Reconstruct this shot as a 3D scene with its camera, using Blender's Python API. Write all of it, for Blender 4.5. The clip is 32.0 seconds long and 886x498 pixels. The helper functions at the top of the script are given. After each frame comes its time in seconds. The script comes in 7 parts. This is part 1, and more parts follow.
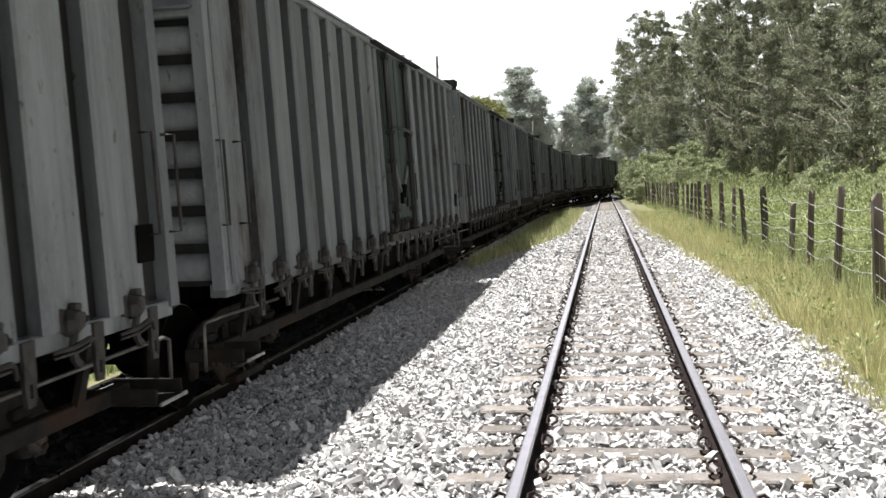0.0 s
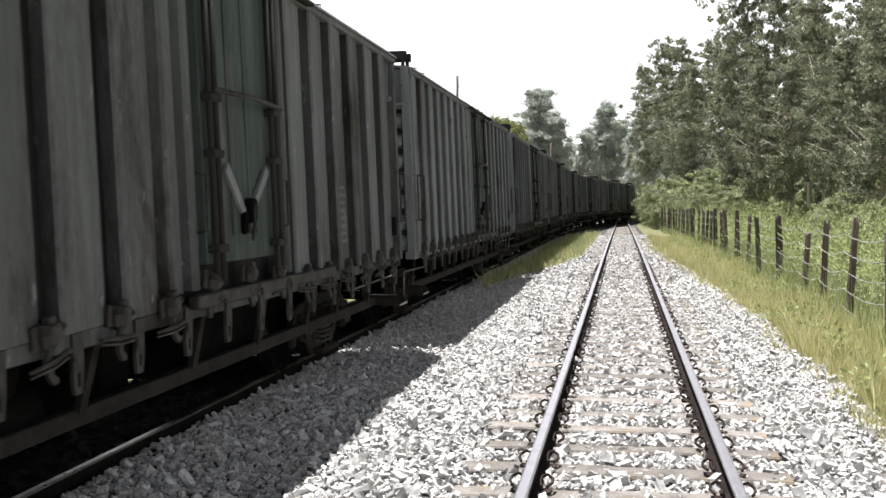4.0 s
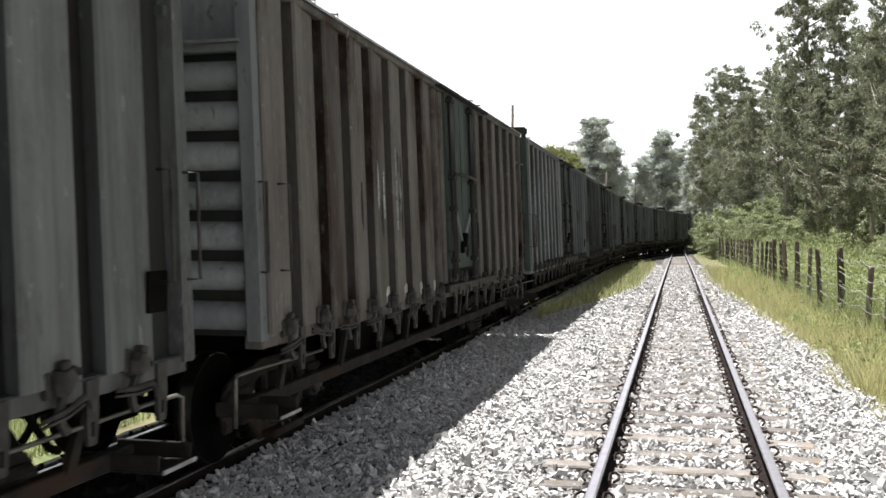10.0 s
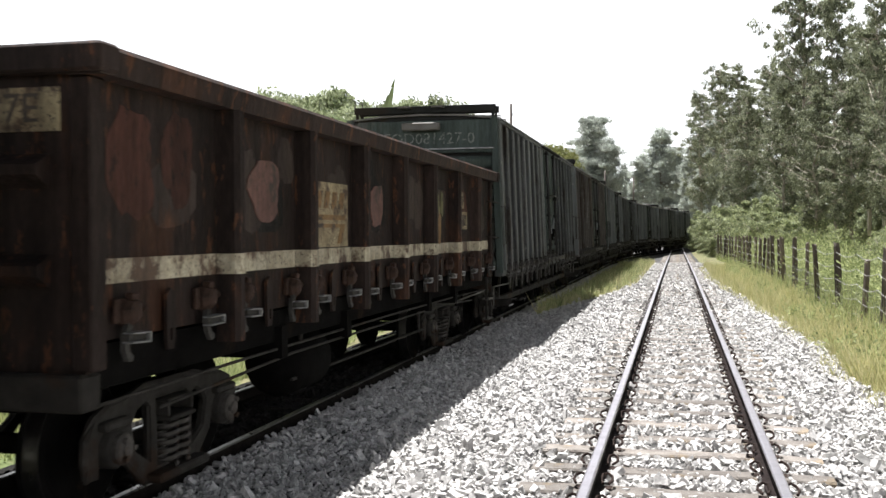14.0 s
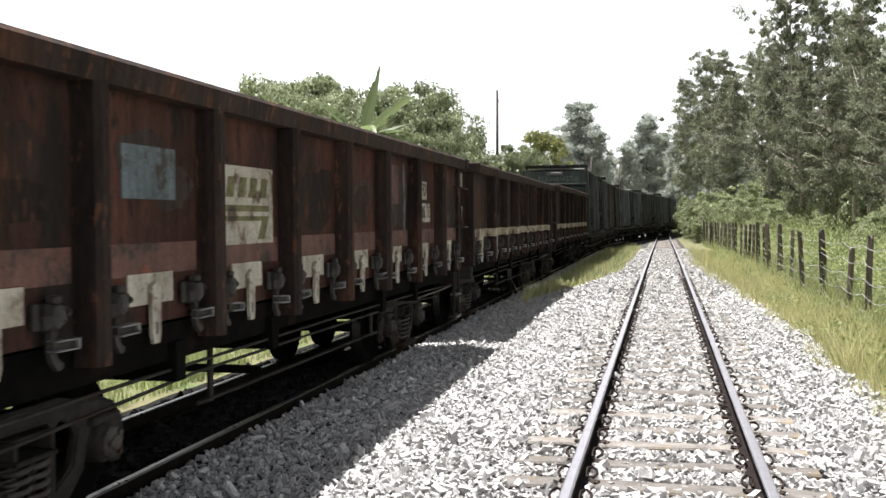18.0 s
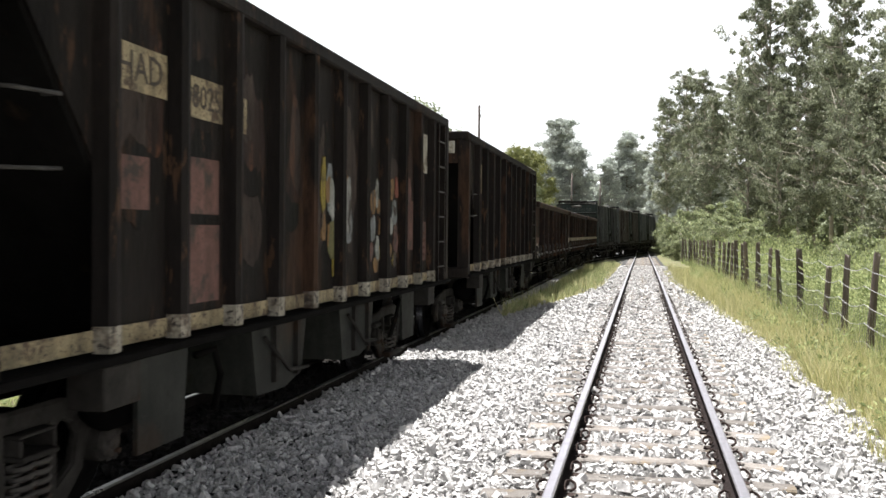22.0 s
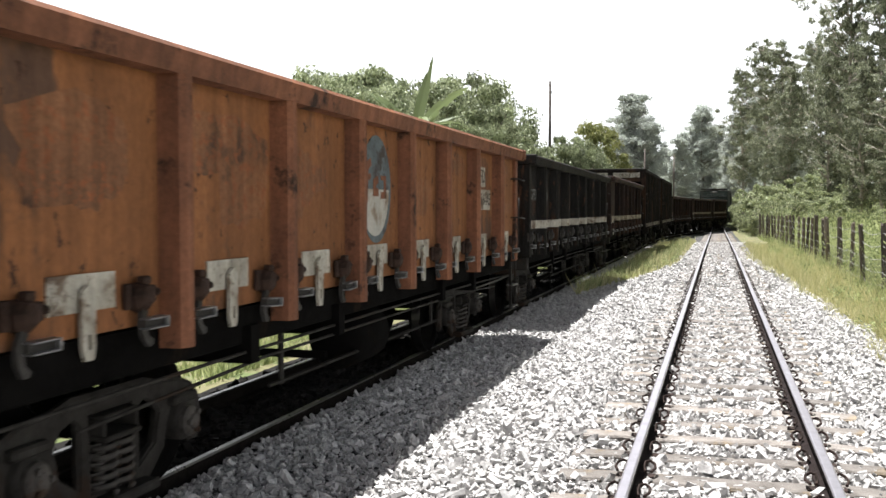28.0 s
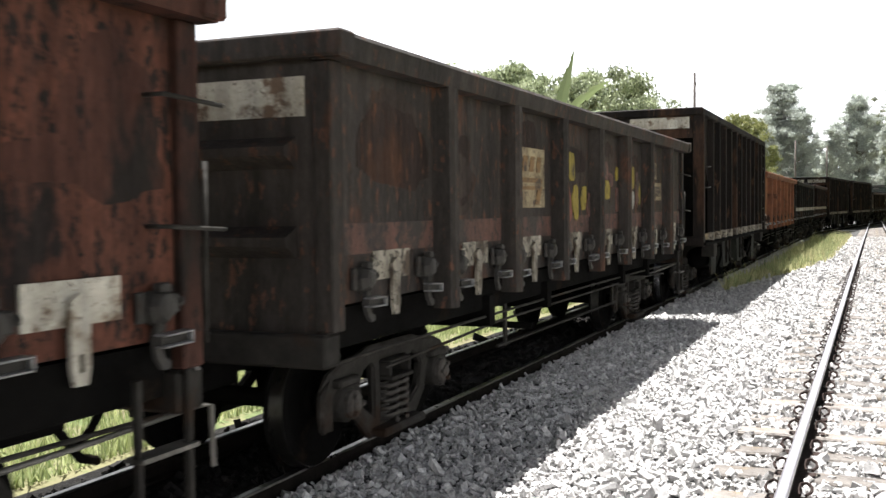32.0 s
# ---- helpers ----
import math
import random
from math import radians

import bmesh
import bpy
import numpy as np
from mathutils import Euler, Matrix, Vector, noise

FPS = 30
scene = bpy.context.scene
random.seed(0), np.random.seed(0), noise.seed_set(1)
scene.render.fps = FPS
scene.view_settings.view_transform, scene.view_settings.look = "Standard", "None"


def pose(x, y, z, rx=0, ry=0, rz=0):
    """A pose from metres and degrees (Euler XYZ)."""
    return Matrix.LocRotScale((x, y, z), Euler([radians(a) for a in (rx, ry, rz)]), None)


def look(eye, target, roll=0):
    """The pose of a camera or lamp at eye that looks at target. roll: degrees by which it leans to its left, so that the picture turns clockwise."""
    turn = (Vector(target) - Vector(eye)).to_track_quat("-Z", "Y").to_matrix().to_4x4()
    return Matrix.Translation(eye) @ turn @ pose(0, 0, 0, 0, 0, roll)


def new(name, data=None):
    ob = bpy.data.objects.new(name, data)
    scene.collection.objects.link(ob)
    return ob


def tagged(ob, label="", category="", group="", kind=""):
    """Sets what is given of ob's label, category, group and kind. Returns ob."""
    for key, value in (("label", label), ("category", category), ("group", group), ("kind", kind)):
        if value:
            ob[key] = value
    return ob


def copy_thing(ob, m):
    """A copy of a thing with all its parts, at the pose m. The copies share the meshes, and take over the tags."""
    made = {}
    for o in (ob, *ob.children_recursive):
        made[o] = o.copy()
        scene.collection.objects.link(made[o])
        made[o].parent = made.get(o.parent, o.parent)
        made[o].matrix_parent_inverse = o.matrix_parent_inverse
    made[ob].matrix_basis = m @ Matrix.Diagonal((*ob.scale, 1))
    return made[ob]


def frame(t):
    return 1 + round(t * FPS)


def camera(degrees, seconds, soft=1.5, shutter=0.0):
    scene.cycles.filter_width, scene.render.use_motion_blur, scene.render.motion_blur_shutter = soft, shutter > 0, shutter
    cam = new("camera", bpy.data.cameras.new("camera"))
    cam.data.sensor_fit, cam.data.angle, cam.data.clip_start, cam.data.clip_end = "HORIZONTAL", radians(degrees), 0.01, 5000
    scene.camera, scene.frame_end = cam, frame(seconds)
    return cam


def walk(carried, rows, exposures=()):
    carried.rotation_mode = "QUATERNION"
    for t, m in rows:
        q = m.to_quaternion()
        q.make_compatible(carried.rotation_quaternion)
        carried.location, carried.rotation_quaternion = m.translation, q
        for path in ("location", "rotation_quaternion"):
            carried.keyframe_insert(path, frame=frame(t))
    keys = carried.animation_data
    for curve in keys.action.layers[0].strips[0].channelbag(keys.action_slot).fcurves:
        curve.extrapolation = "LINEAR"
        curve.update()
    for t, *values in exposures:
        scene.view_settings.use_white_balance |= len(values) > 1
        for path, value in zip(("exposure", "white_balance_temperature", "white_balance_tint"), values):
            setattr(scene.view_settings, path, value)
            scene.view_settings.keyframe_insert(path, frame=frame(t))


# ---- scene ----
cam = camera(48.0, 32.0, shutter=0.15)
PATH = [
    (0.0, -0.073, 0.138, 1.445, 9.23, -3.67, 2.11),
    (0.5, -0.078, 0.179, 1.478, 8.96, -3.84, 2.01),
    (1.0, -0.070, 0.115, 1.452, 9.45, -3.41, 1.61),
    (1.5, -0.054, 0.034, 1.429, 9.92, -2.90, 1.34),
    (2.0, -0.048, -0.026, 1.409, 10.19, -2.46, 1.03),
    (2.5, -0.056, 0.011, 1.426, 10.10, -2.37, 0.69),
    (3.0, -0.057, 0.135, 1.483, 9.81, -2.61, 0.64),
    (3.5, -0.072, 0.107, 1.464, 9.81, -2.68, 0.22),
    (4.0, -0.052, 0.032, 1.430, 10.17, -2.57, 0.20),
    (4.5, -0.054, -0.012, 1.406, 10.56, -2.53, 0.29),
    (6.5, -0.058, 0.075, 1.457, 10.76, -2.27, 0.50),
    (7.0, -0.065, 0.054, 1.449, 10.64, -1.95, 0.43),
    (7.5, -0.073, 0.068, 1.449, 10.55, -1.66, 0.33),
    (8.0, -0.057, 0.108, 1.478, 10.84, -1.33, 0.27),
    (8.5, -0.064, 0.094, 1.470, 11.27, -1.02, -0.26),
    (9.0, -0.051, 0.097, 1.480, 11.91, -0.88, -0.37),
    (9.5, -0.055, 0.044, 1.476, 12.68, -0.83, -0.28),
    (10.0, -0.057, 0.033, 1.487, 13.30, -0.97, -0.10),
    (10.5, -0.061, -0.026, 1.443, 13.53, -0.84, -0.14),
    (11.0, -0.059, 0.037, 1.499, 13.53, -1.06, 0.23),
    (11.5, -0.056, 0.024, 1.479, 14.25, -0.63, 0.33),
    (12.0, -0.054, 0.043, 1.499, 14.25, -0.69, 0.51),
    (12.5, -0.046, 0.062, 1.502, 13.71, -0.82, 0.36),
    (13.0, -0.046, 0.059, 1.506, 13.49, -1.08, 0.00),
    (13.5, -0.047, -0.023, 1.461, 13.49, -0.99, -0.04),
    (14.0, -0.042, -0.114, 1.412, 13.23, -0.97, 0.15),
    (14.5, -0.032, -0.155, 1.396, 12.71, -1.10, 0.35),
    (16.5, -0.021, -0.151, 1.404, 12.52, -1.60, 0.11),
    (17.0, -0.043, -0.040, 1.460, 11.85, -2.20, 0.42),
    (17.5, -0.033, -0.072, 1.435, 12.29, -1.92, 0.28),
    (18.0, -0.033, -0.055, 1.454, 12.47, -1.78, 0.29),
    (18.5, -0.033, -0.070, 1.447, 12.51, -1.69, 0.21),
    (19.0, -0.051, -0.101, 1.451, 12.48, -1.67, -0.16),
    (19.5, -0.033, -0.075, 1.446, 12.51, -1.66, -0.48),
    (20.0, -0.032, -0.062, 1.452, 12.60, -1.57, -0.58),
    (20.5, -0.032, -0.086, 1.418, 12.13, -1.50, -0.63),
    (21.0, -0.059, 0.089, 1.513, 11.00, -2.12, -0.37),
    (21.5, -0.052, 0.032, 1.471, 10.91, -1.69, -0.52),
    (22.0, -0.042, -0.065, 1.438, 11.33, -0.96, -0.58),
    (22.5, -0.036, -0.135, 1.407, 12.55, -0.61, -0.66),
    (23.0, -0.072, 0.062, 1.518, 12.94, -1.36, -0.51),
    (23.5, -0.067, -0.033, 1.447, 13.96, -1.29, -0.36),
    (24.0, -0.061, -0.115, 1.404, 14.49, -1.38, -0.20),
    (24.5, -0.058, -0.092, 1.417, 14.44, -1.75, 0.11),
    (26.5, -0.063, 0.002, 1.488, 13.77, -2.03, -0.00),
    (27.0, -0.068, 0.020, 1.493, 14.32, -2.03, 0.14),
    (27.5, -0.076, -0.001, 1.463, 15.15, -2.17, 0.15),
    (28.0, -0.077, -0.023, 1.439, 15.41, -2.22, 0.07),
    (28.5, -0.081, -0.027, 1.434, 16.08, -1.77, -0.14),
    (29.0, -0.094, -0.026, 1.431, 16.53, -1.89, -0.51),
    (29.5, -0.090, -0.007, 1.459, 17.41, -2.29, 0.06),
    (30.0, -0.105, -0.017, 1.437, 19.61, -2.03, 0.11),
    (30.5, -0.126, -0.037, 1.369, 22.23, -1.46, -0.36),
    (31.0, -0.117, -0.020, 1.422, 22.67, -1.74, 0.01),
    (31.5, -0.132, -0.032, 1.383, 23.25, -2.01, -0.22),
    (32.0, -0.129, -0.027, 1.402, 23.42, -2.34, 0.61),
]
walk(cam, [(t, pose(x, y, z, 90 + pitch, roll, yaw)) for t, x, y, z, yaw, pitch, roll in PATH], [(0.0, 1.18, 6350, 10), (19.0, 1.24, 6350, 10), (24.0, 1.32, 6350, 10), (29.5, 1.28, 6350, 10), (31.0, 1.56, 6350, 10), (32.0, 1.64, 6350, 10)])

# ---- light ----
SUN_FROM = Vector((-0.2, 0.26, 0.94)).normalized()
sun = new("sun", bpy.data.lights.new("sun", "SUN"))
sun.data.energy, sun.data.angle, sun.data.color = 5.0, radians(0.53), (1.0, 0.975, 0.94)
sun.matrix_world = look(SUN_FROM * 80, (0, 0, 0))
world = bpy.data.worlds.new("sky")
scene.world = world
world.use_nodes = True
wn, wl = world.node_tree.nodes, world.node_tree.links
sky = wn.new("ShaderNodeTexSky")
sky.sky_type, sky.sun_disc = "NISHITA", False
sky.sun_elevation, sky.sun_rotation = math.asin(SUN_FROM.z), math.atan2(SUN_FROM.x, SUN_FROM.y)
sky.dust_density, sky.ozone_density, sky.air_density = 1.0, 1.0, 1.0
# bright haze, thickest low in the sky: the blue is washed out
wash = wn.new("ShaderNodeHueSaturation")
wash.inputs["Saturation"].default_value, wash.inputs["Value"].default_value = 0.4, 0.28
wl.new(sky.outputs[0], wash.inputs["Color"])
haze = wn.new("ShaderNodeMix")
haze.data_type = "RGBA"
where = wn.new("ShaderNodeTexCoord")
height = wn.new("ShaderNodeSeparateXYZ")
wl.new(where.outputs["Generated"], height.inputs[0])
thin = wn.new("ShaderNodeMapRange")
thin.interpolation_type = "SMOOTHSTEP"
thin.inputs[1].default_value, thin.inputs[2].default_value, thin.inputs[3].default_value, thin.inputs[4].default_value = 0.2, 0.46, 0.93, 0.0
wl.new(height.outputs[2], thin.inputs[0])
wl.new(thin.outputs[0], haze.inputs[0])
haze.inputs[7].default_value = (17.4, 17.6, 17.9, 1)
wl.new(wash.outputs[0], haze.inputs[6])
wn["Background"].inputs[1].default_value = 0.043
wl.new(haze.outputs[2], wn["Background"].inputs[0])

# ---- materials ----
MATS = {}


def surface(name, light, dark, scale=4.0, rough=0.7, metal=0.0, bump=0.3, fine=60.0, streak=1.0, stain=None, amount=0.5, vary=0.0, spot=1.5, spec=0.5, runs=0.0, chip=None, chips=0.3):
    """A weathered surface: two colours mixed by large and fine noise, an optional stain in blots, and a fine relief."""
    if name in MATS:
        return MATS[name]
    m = bpy.data.materials.new(name)
    m.use_nodes = True
    n, l = m.node_tree.nodes, m.node_tree.links
    b = n["Principled BSDF"]
    co = n.new("ShaderNodeTexCoord")
    mp = n.new("ShaderNodeMapping")
    mp.inputs["Scale"].default_value = (1, 1, 1.0 / streak)
    l.new(co.outputs["Object"], mp.inputs["Vector"])

    def noise_at(s, detail, rough_):
        t = n.new("ShaderNodeTexNoise")
        t.inputs["Scale"].default_value, t.inputs["Detail"].default_value, t.inputs["Roughness"].default_value = s, detail, rough_
        l.new(mp.outputs[0], t.inputs["Vector"])
        return t

    def blend(fac, a, c, low=0.35, high=0.65):
        r = n.new("ShaderNodeMapRange")
        r.inputs[1].default_value, r.inputs[2].default_value = low, high
        l.new(fac, r.inputs[0])
        x = n.new("ShaderNodeMix")
        x.data_type = "RGBA"
        l.new(r.outputs[0], x.inputs[0])
        for v, i in ((a, 6), (c, 7)):
            if isinstance(v, tuple):
                x.inputs[i].default_value = (*v, 1)
            else:
                l.new(v, x.inputs[i])
        return x.outputs[2]

    big, small = noise_at(scale, 6, 0.6), noise_at(fine, 4, 0.6)
    mid = tuple((a + c) / 2 for a, c in zip(light, dark))
    col = blend(big.outputs[0], light, dark)
    col = blend(small.outputs[0], col, mid, 0.4, 0.75)
    if stain:
        st = noise_at(spot, 8, 0.68)
        col = blend(st.outputs[0], col, stain, 0.62 - 0.2 * amount, 0.70 - 0.2 * amount)
    if chip:
        ch = noise_at(spot * 9, 5, 0.7)
        col = blend(ch.outputs[0], col, chip, 0.66 - 0.3 * chips, 0.7 - 0.3 * chips)
    if runs:
        # rain runs down the side
        mr = n.new("ShaderNodeMapping")
        mr.inputs["Scale"].default_value = (9, 9, 0.5)
        l.new(co.outputs["Object"], mr.inputs["Vector"])
        rt = n.new("ShaderNodeTexNoise")
        rt.inputs["Scale"].default_value, rt.inputs["Detail"].default_value, rt.inputs["Roughness"].default_value = 1.0, 6, 0.6
        l.new(mr.outputs[0], rt.inputs["Vector"])
        rg = n.new("ShaderNodeMapRange")
        rg.inputs[1].default_value, rg.inputs[2].default_value, rg.inputs[3].default_value, rg.inputs[4].default_value = 0.32, 0.68, 1 - runs, 1 + 0.7 * runs
        l.new(rt.outputs[0], rg.inputs[0])
        # grit and small scratches
        gt = noise_at(26, 8, 0.78)
        gr = n.new("ShaderNodeMapRange")
        gr.inputs[1].default_value, gr.inputs[2].default_value, gr.inputs[3].default_value, gr.inputs[4].default_value = 0.34, 0.66, 1 - 0.75 * runs, 1 + 0.65 * runs
        l.new(gt.outputs[0], gr.inputs[0])
        both = n.new("ShaderNodeMath")
        both.operation = "MULTIPLY"
        l.new(gr.outputs[0], both.inputs[0])
        l.new(rg.outputs[0], both.inputs[1])
        rg = both
        hv = n.new("ShaderNodeHueSaturation")
        l.new(rg.outputs[0], hv.inputs["Value"])
        l.new(col, hv.inputs["Color"])
        col = hv.outputs[0]
    if vary:
        oi = n.new("ShaderNodeObjectInfo")
        hs = n.new("ShaderNodeHueSaturation")
        r = n.new("ShaderNodeMapRange")
        r.inputs[3].default_value, r.inputs[4].default_value = 1 - vary, 1 + vary
        l.new(oi.outputs["Random"], r.inputs[0])
        l.new(r.outputs[0], hs.inputs["Value"])
        l.new(col, hs.inputs["Color"])
        col = hs.outputs[0]
    l.new(col, b.inputs["Base Color"])
    rr = n.new("ShaderNodeMapRange")
    rr.inputs[3].default_value, rr.inputs[4].default_value = max(0.05, rough - 0.12), min(1, rough + 0.12)
    l.new(big.outputs[0], rr.inputs[0])
    l.new(rr.outputs[0], b.inputs["Roughness"])
    b.inputs["Metallic"].default_value = metal
    b.inputs["Specular IOR Level"].default_value = spec
    if bump:
        bp = n.new("ShaderNodeBump")
        bp.inputs["Strength"].default_value, bp.inputs["Distance"].default_value = bump, 0.02
        l.new(small.outputs[0], bp.inputs["Height"])
        l.new(bp.outputs[0], b.inputs["Normal"])
    MATS[name] = m
    return m


def islands(name, a, c, rough=0.8, trans=0.0, spec=0.4, grain=0.0):
    """Colour that varies from loose piece to loose piece: stones, blades, leaves."""
    m = bpy.data.materials.new(name)
    m.use_nodes = True
    n, l = m.node_tree.nodes, m.node_tree.links
    b = n["Principled BSDF"]
    g = n.new("ShaderNodeNewGeometry")
    x = n.new("ShaderNodeMix")
    x.data_type = "RGBA"
    x.inputs[6].default_value, x.inputs[7].default_value = (*a, 1), (*c, 1)
    l.new(g.outputs["Random Per Island"], x.inputs[0])
    col = x.outputs[2]
    if grain:
        t = n.new("ShaderNodeTexNoise")
        t.inputs["Scale"].default_value, t.inputs["Detail"].default_value = grain, 5
        co = n.new("ShaderNodeTexCoord")
        l.new(co.outputs["Object"], t.inputs["Vector"])
        hs = n.new("ShaderNodeHueSaturation")
        r = n.new("ShaderNodeMapRange")
        r.inputs[1].default_value, r.inputs[2].default_value, r.inputs[3].default_value, r.inputs[4].default_value = 0.3, 0.7, 0.7, 1.25
        l.new(t.outputs[0], r.inputs[0])
        l.new(r.outputs[0], hs.inputs["Value"])
        l.new(col, hs.inputs["Color"])
        col = hs.outputs[0]
    l.new(col, b.inputs["Base Color"])
    b.inputs["Roughness"].default_value = rough
    b.inputs["Specular IOR Level"].default_value = spec
    if trans:
        tr = n.new("ShaderNodeBsdfTranslucent")
        l.new(col, tr.inputs[0])
        ms = n.new("ShaderNodeMixShader")
        ms.inputs[0].default_value = trans
        l.new(b.outputs[0], ms.inputs[1])
        l.new(tr.outputs[0], ms.inputs[2])
        l.new(ms.outputs[0], n["Material Output"].inputs[0])
    MATS[name] = m
    return m


STONE = islands("ballast_stone", (0.72, 0.7, 0.685), (0.36, 0.35, 0.342), 0.9, grain=40)
# siding stones and bed: oil, plus the train's shade put into the colour
SHADED_OILY_STONE = islands("shaded_oily_stone", (0.035, 0.032, 0.03), (0.01, 0.0095, 0.009), 0.9, grain=30, spec=0.1)
SHADED_OILY_BED = surface("shaded_oily_bed", (0.018, 0.0165, 0.015), (0.008, 0.0075, 0.007), 20, 0.9, bump=1.0, fine=45, spec=0.1)
# shade and dirt of the gaps between stones, put into the bed's colour
BED = surface("gap_shade_bed", (0.075, 0.073, 0.07), (0.022, 0.021, 0.02), 25, 0.95, bump=1.0, fine=45)
SOIL = surface("grassy_soil", (0.17, 0.165, 0.07), (0.13, 0.11, 0.06), 0.6, 0.95, bump=0.6, fine=20, stain=(0.1, 0.13, 0.04), amount=0.5)
GRASS = islands("grass_blade", (0.74, 0.68, 0.4), (0.33, 0.345, 0.14), 0.7, 0.4)
WEED = islands("weed_leaf", (0.56, 0.6, 0.3), (0.15, 0.2, 0.075), 0.6, 0.4)
LEAF = islands("eucalypt_leaf", (0.42, 0.44, 0.3), (0.09, 0.107, 0.064), 0.5, 0.25, grain=0.9)
# far leaves lightened: the haze of distance is mixed into their colour
HAZED_LEAF = islands("hazed_far_leaf", (0.62, 0.65, 0.6), (0.36, 0.39, 0.35), 0.6, 0.35, grain=0.5)
LEAF_GREEN = islands("broad_leaf", (0.52, 0.56, 0.36), (0.15, 0.185, 0.095), 0.45, 0.25, grain=0.9)
LEAF_BUSH = islands("bush_leaf", (0.55, 0.58, 0.34), (0.125, 0.165, 0.08), 0.5, 0.3, grain=1.2)
EMBLEM_PALE = surface("pale_emblem_paint", (0.504, 0.492, 0.444), (0.36, 0.336, 0.288), 3, 0.75, bump=0.1, stain=(0.24, 0.18, 0.12), amount=0.3, spot=3, runs=0.2)
LEAF_YELLOW = islands("yellow_leaf", (0.38, 0.38, 0.15), (0.13, 0.155, 0.055), 0.5, 0.35)
PALE_BARK = surface("pale_bark", (0.55, 0.5, 0.43), (0.26, 0.22, 0.18), 2.5, 0.85, bump=0.5, fine=22, streak=5)
BARK = surface("bark", (0.34, 0.3, 0.25), (0.16, 0.13, 0.1), 3, 0.9, bump=0.6, fine=25, streak=4)
POST_WOOD = surface("post_wood", (0.2, 0.16, 0.14), (0.06, 0.05, 0.045), 5, 0.9, bump=0.6, fine=30, streak=6, vary=0.45)
WIRE = surface("fence_wire", (0.5, 0.5, 0.5), (0.3, 0.29, 0.28), 8, 0.5, 0.6, bump=0)
TIE_WOOD = surface("sleeper_wood", (0.27, 0.245, 0.22), (0.11, 0.095, 0.085), 6, 0.9, bump=0.8, fine=40, streak=1, stain=(0.24, 0.19, 0.13), amount=0.35, vary=0.3)
RAIL_SIDE = surface("rail_rust", (0.03, 0.022, 0.021), (0.012, 0.0095, 0.009), 6, 0.8, 0.2, bump=0.4, spec=0.06)
RAIL_TOP = surface("rail_polished", (0.6, 0.575, 0.62), (0.46, 0.44, 0.48), 6, 0.34, 0.9, bump=0.05)
CLIP = surface("clip_steel", (0.05, 0.032, 0.027), (0.02, 0.015, 0.013), 10, 0.75, 0.3, bump=0.3, spec=0.14)
PEEL = surface("peeling_pale_paint", (0.48, 0.504, 0.528), (0.3, 0.324, 0.342), 3, 0.7, bump=0.2, stain=(0.084, 0.0864, 0.084), amount=0.45, spot=2.5, spec=0.14, runs=0.4, chip=(0.06, 0.06, 0.0576), chips=0.42)
BOX_GREY = surface("boxcar_paint", (0.198, 0.208, 0.214), (0.122, 0.129, 0.133), 1.1, 0.62, 0.0, bump=0.12, fine=26, streak=2.2, stain=(0.075, 0.065, 0.0587), amount=0.2, vary=0.22, spot=1.1, spec=0.16, runs=0.2, chip=(0.0875, 0.08, 0.075), chips=0.1)
BOX_DARK = surface("boxcar_grimed_paint", (0.129, 0.136, 0.134), (0.0682, 0.0704, 0.0693), 1.2, 0.62, 0.0, bump=0.12, fine=26, streak=2.6, stain=(0.0385, 0.033, 0.0286), amount=0.35, vary=0.25, spot=1.1, spec=0.16, runs=0.28, chip=(0.22, 0.22, 0.215), chips=0.1)
BOX_GREEN = surface("boxcar_green_paint", (0.0783, 0.0965, 0.0882), (0.041, 0.0534, 0.0492), 1.6, 0.6, 0.0, bump=0.15, fine=30, streak=5, stain=(0.103, 0.103, 0.0973), amount=0.2, spec=0.14, runs=0.35)
BOX_BROWN = surface("boxcar_brown_paint", (0.138, 0.125, 0.115), (0.0684, 0.0607, 0.0552), 1.3, 0.65, 0.0, bump=0.15, fine=30, streak=2.2, stain=(0.0442, 0.0287, 0.0221), amount=0.35, vary=0.15, spot=1.3, spec=0.14, runs=0.25, chip=(0.177, 0.166, 0.149), chips=0.13)
# near-black wall paint: the shade of the slots between ribs is in it
BOX_WALL = surface("soot_and_shade_paint", (0.035, 0.035, 0.034), (0.016, 0.016, 0.0155), 2, 0.7, bump=0.2, streak=5, stain=(0.03, 0.024, 0.02), amount=0.4, spec=0.08)
STRIPE = surface("stained_stripe_paint", (0.48, 0.432, 0.324), (0.24, 0.198, 0.132), 3, 0.75, bump=0.15, stain=(0.084, 0.0504, 0.0312), amount=0.55, spot=4, runs=0.4, chip=(0.06, 0.0408, 0.0288), chips=0.26)
ROOF = surface("roof_steel", (0.2, 0.19, 0.18), (0.1, 0.09, 0.08), 2, 0.7, 0.1, bump=0.15, stain=(0.06, 0.04, 0.03), amount=0.35)
# sooty steel taken near black: the underside's shade is in the colour
SOOT_SHADE = surface("soot_shade_steel", (0.0085, 0.0079, 0.0074), (0.0035, 0.0033, 0.0031), 3, 0.9, 0.1, bump=0.3, fine=25, stain=(0.02, 0.014, 0.01), amount=0.12, spec=0.02)
BOGIE = surface("bogie_steel", (0.05, 0.046, 0.041), (0.019, 0.017, 0.015), 5, 0.75, 0.1, bump=0.4, fine=25, stain=(0.035, 0.022, 0.015), amount=0.25, spec=0.12)
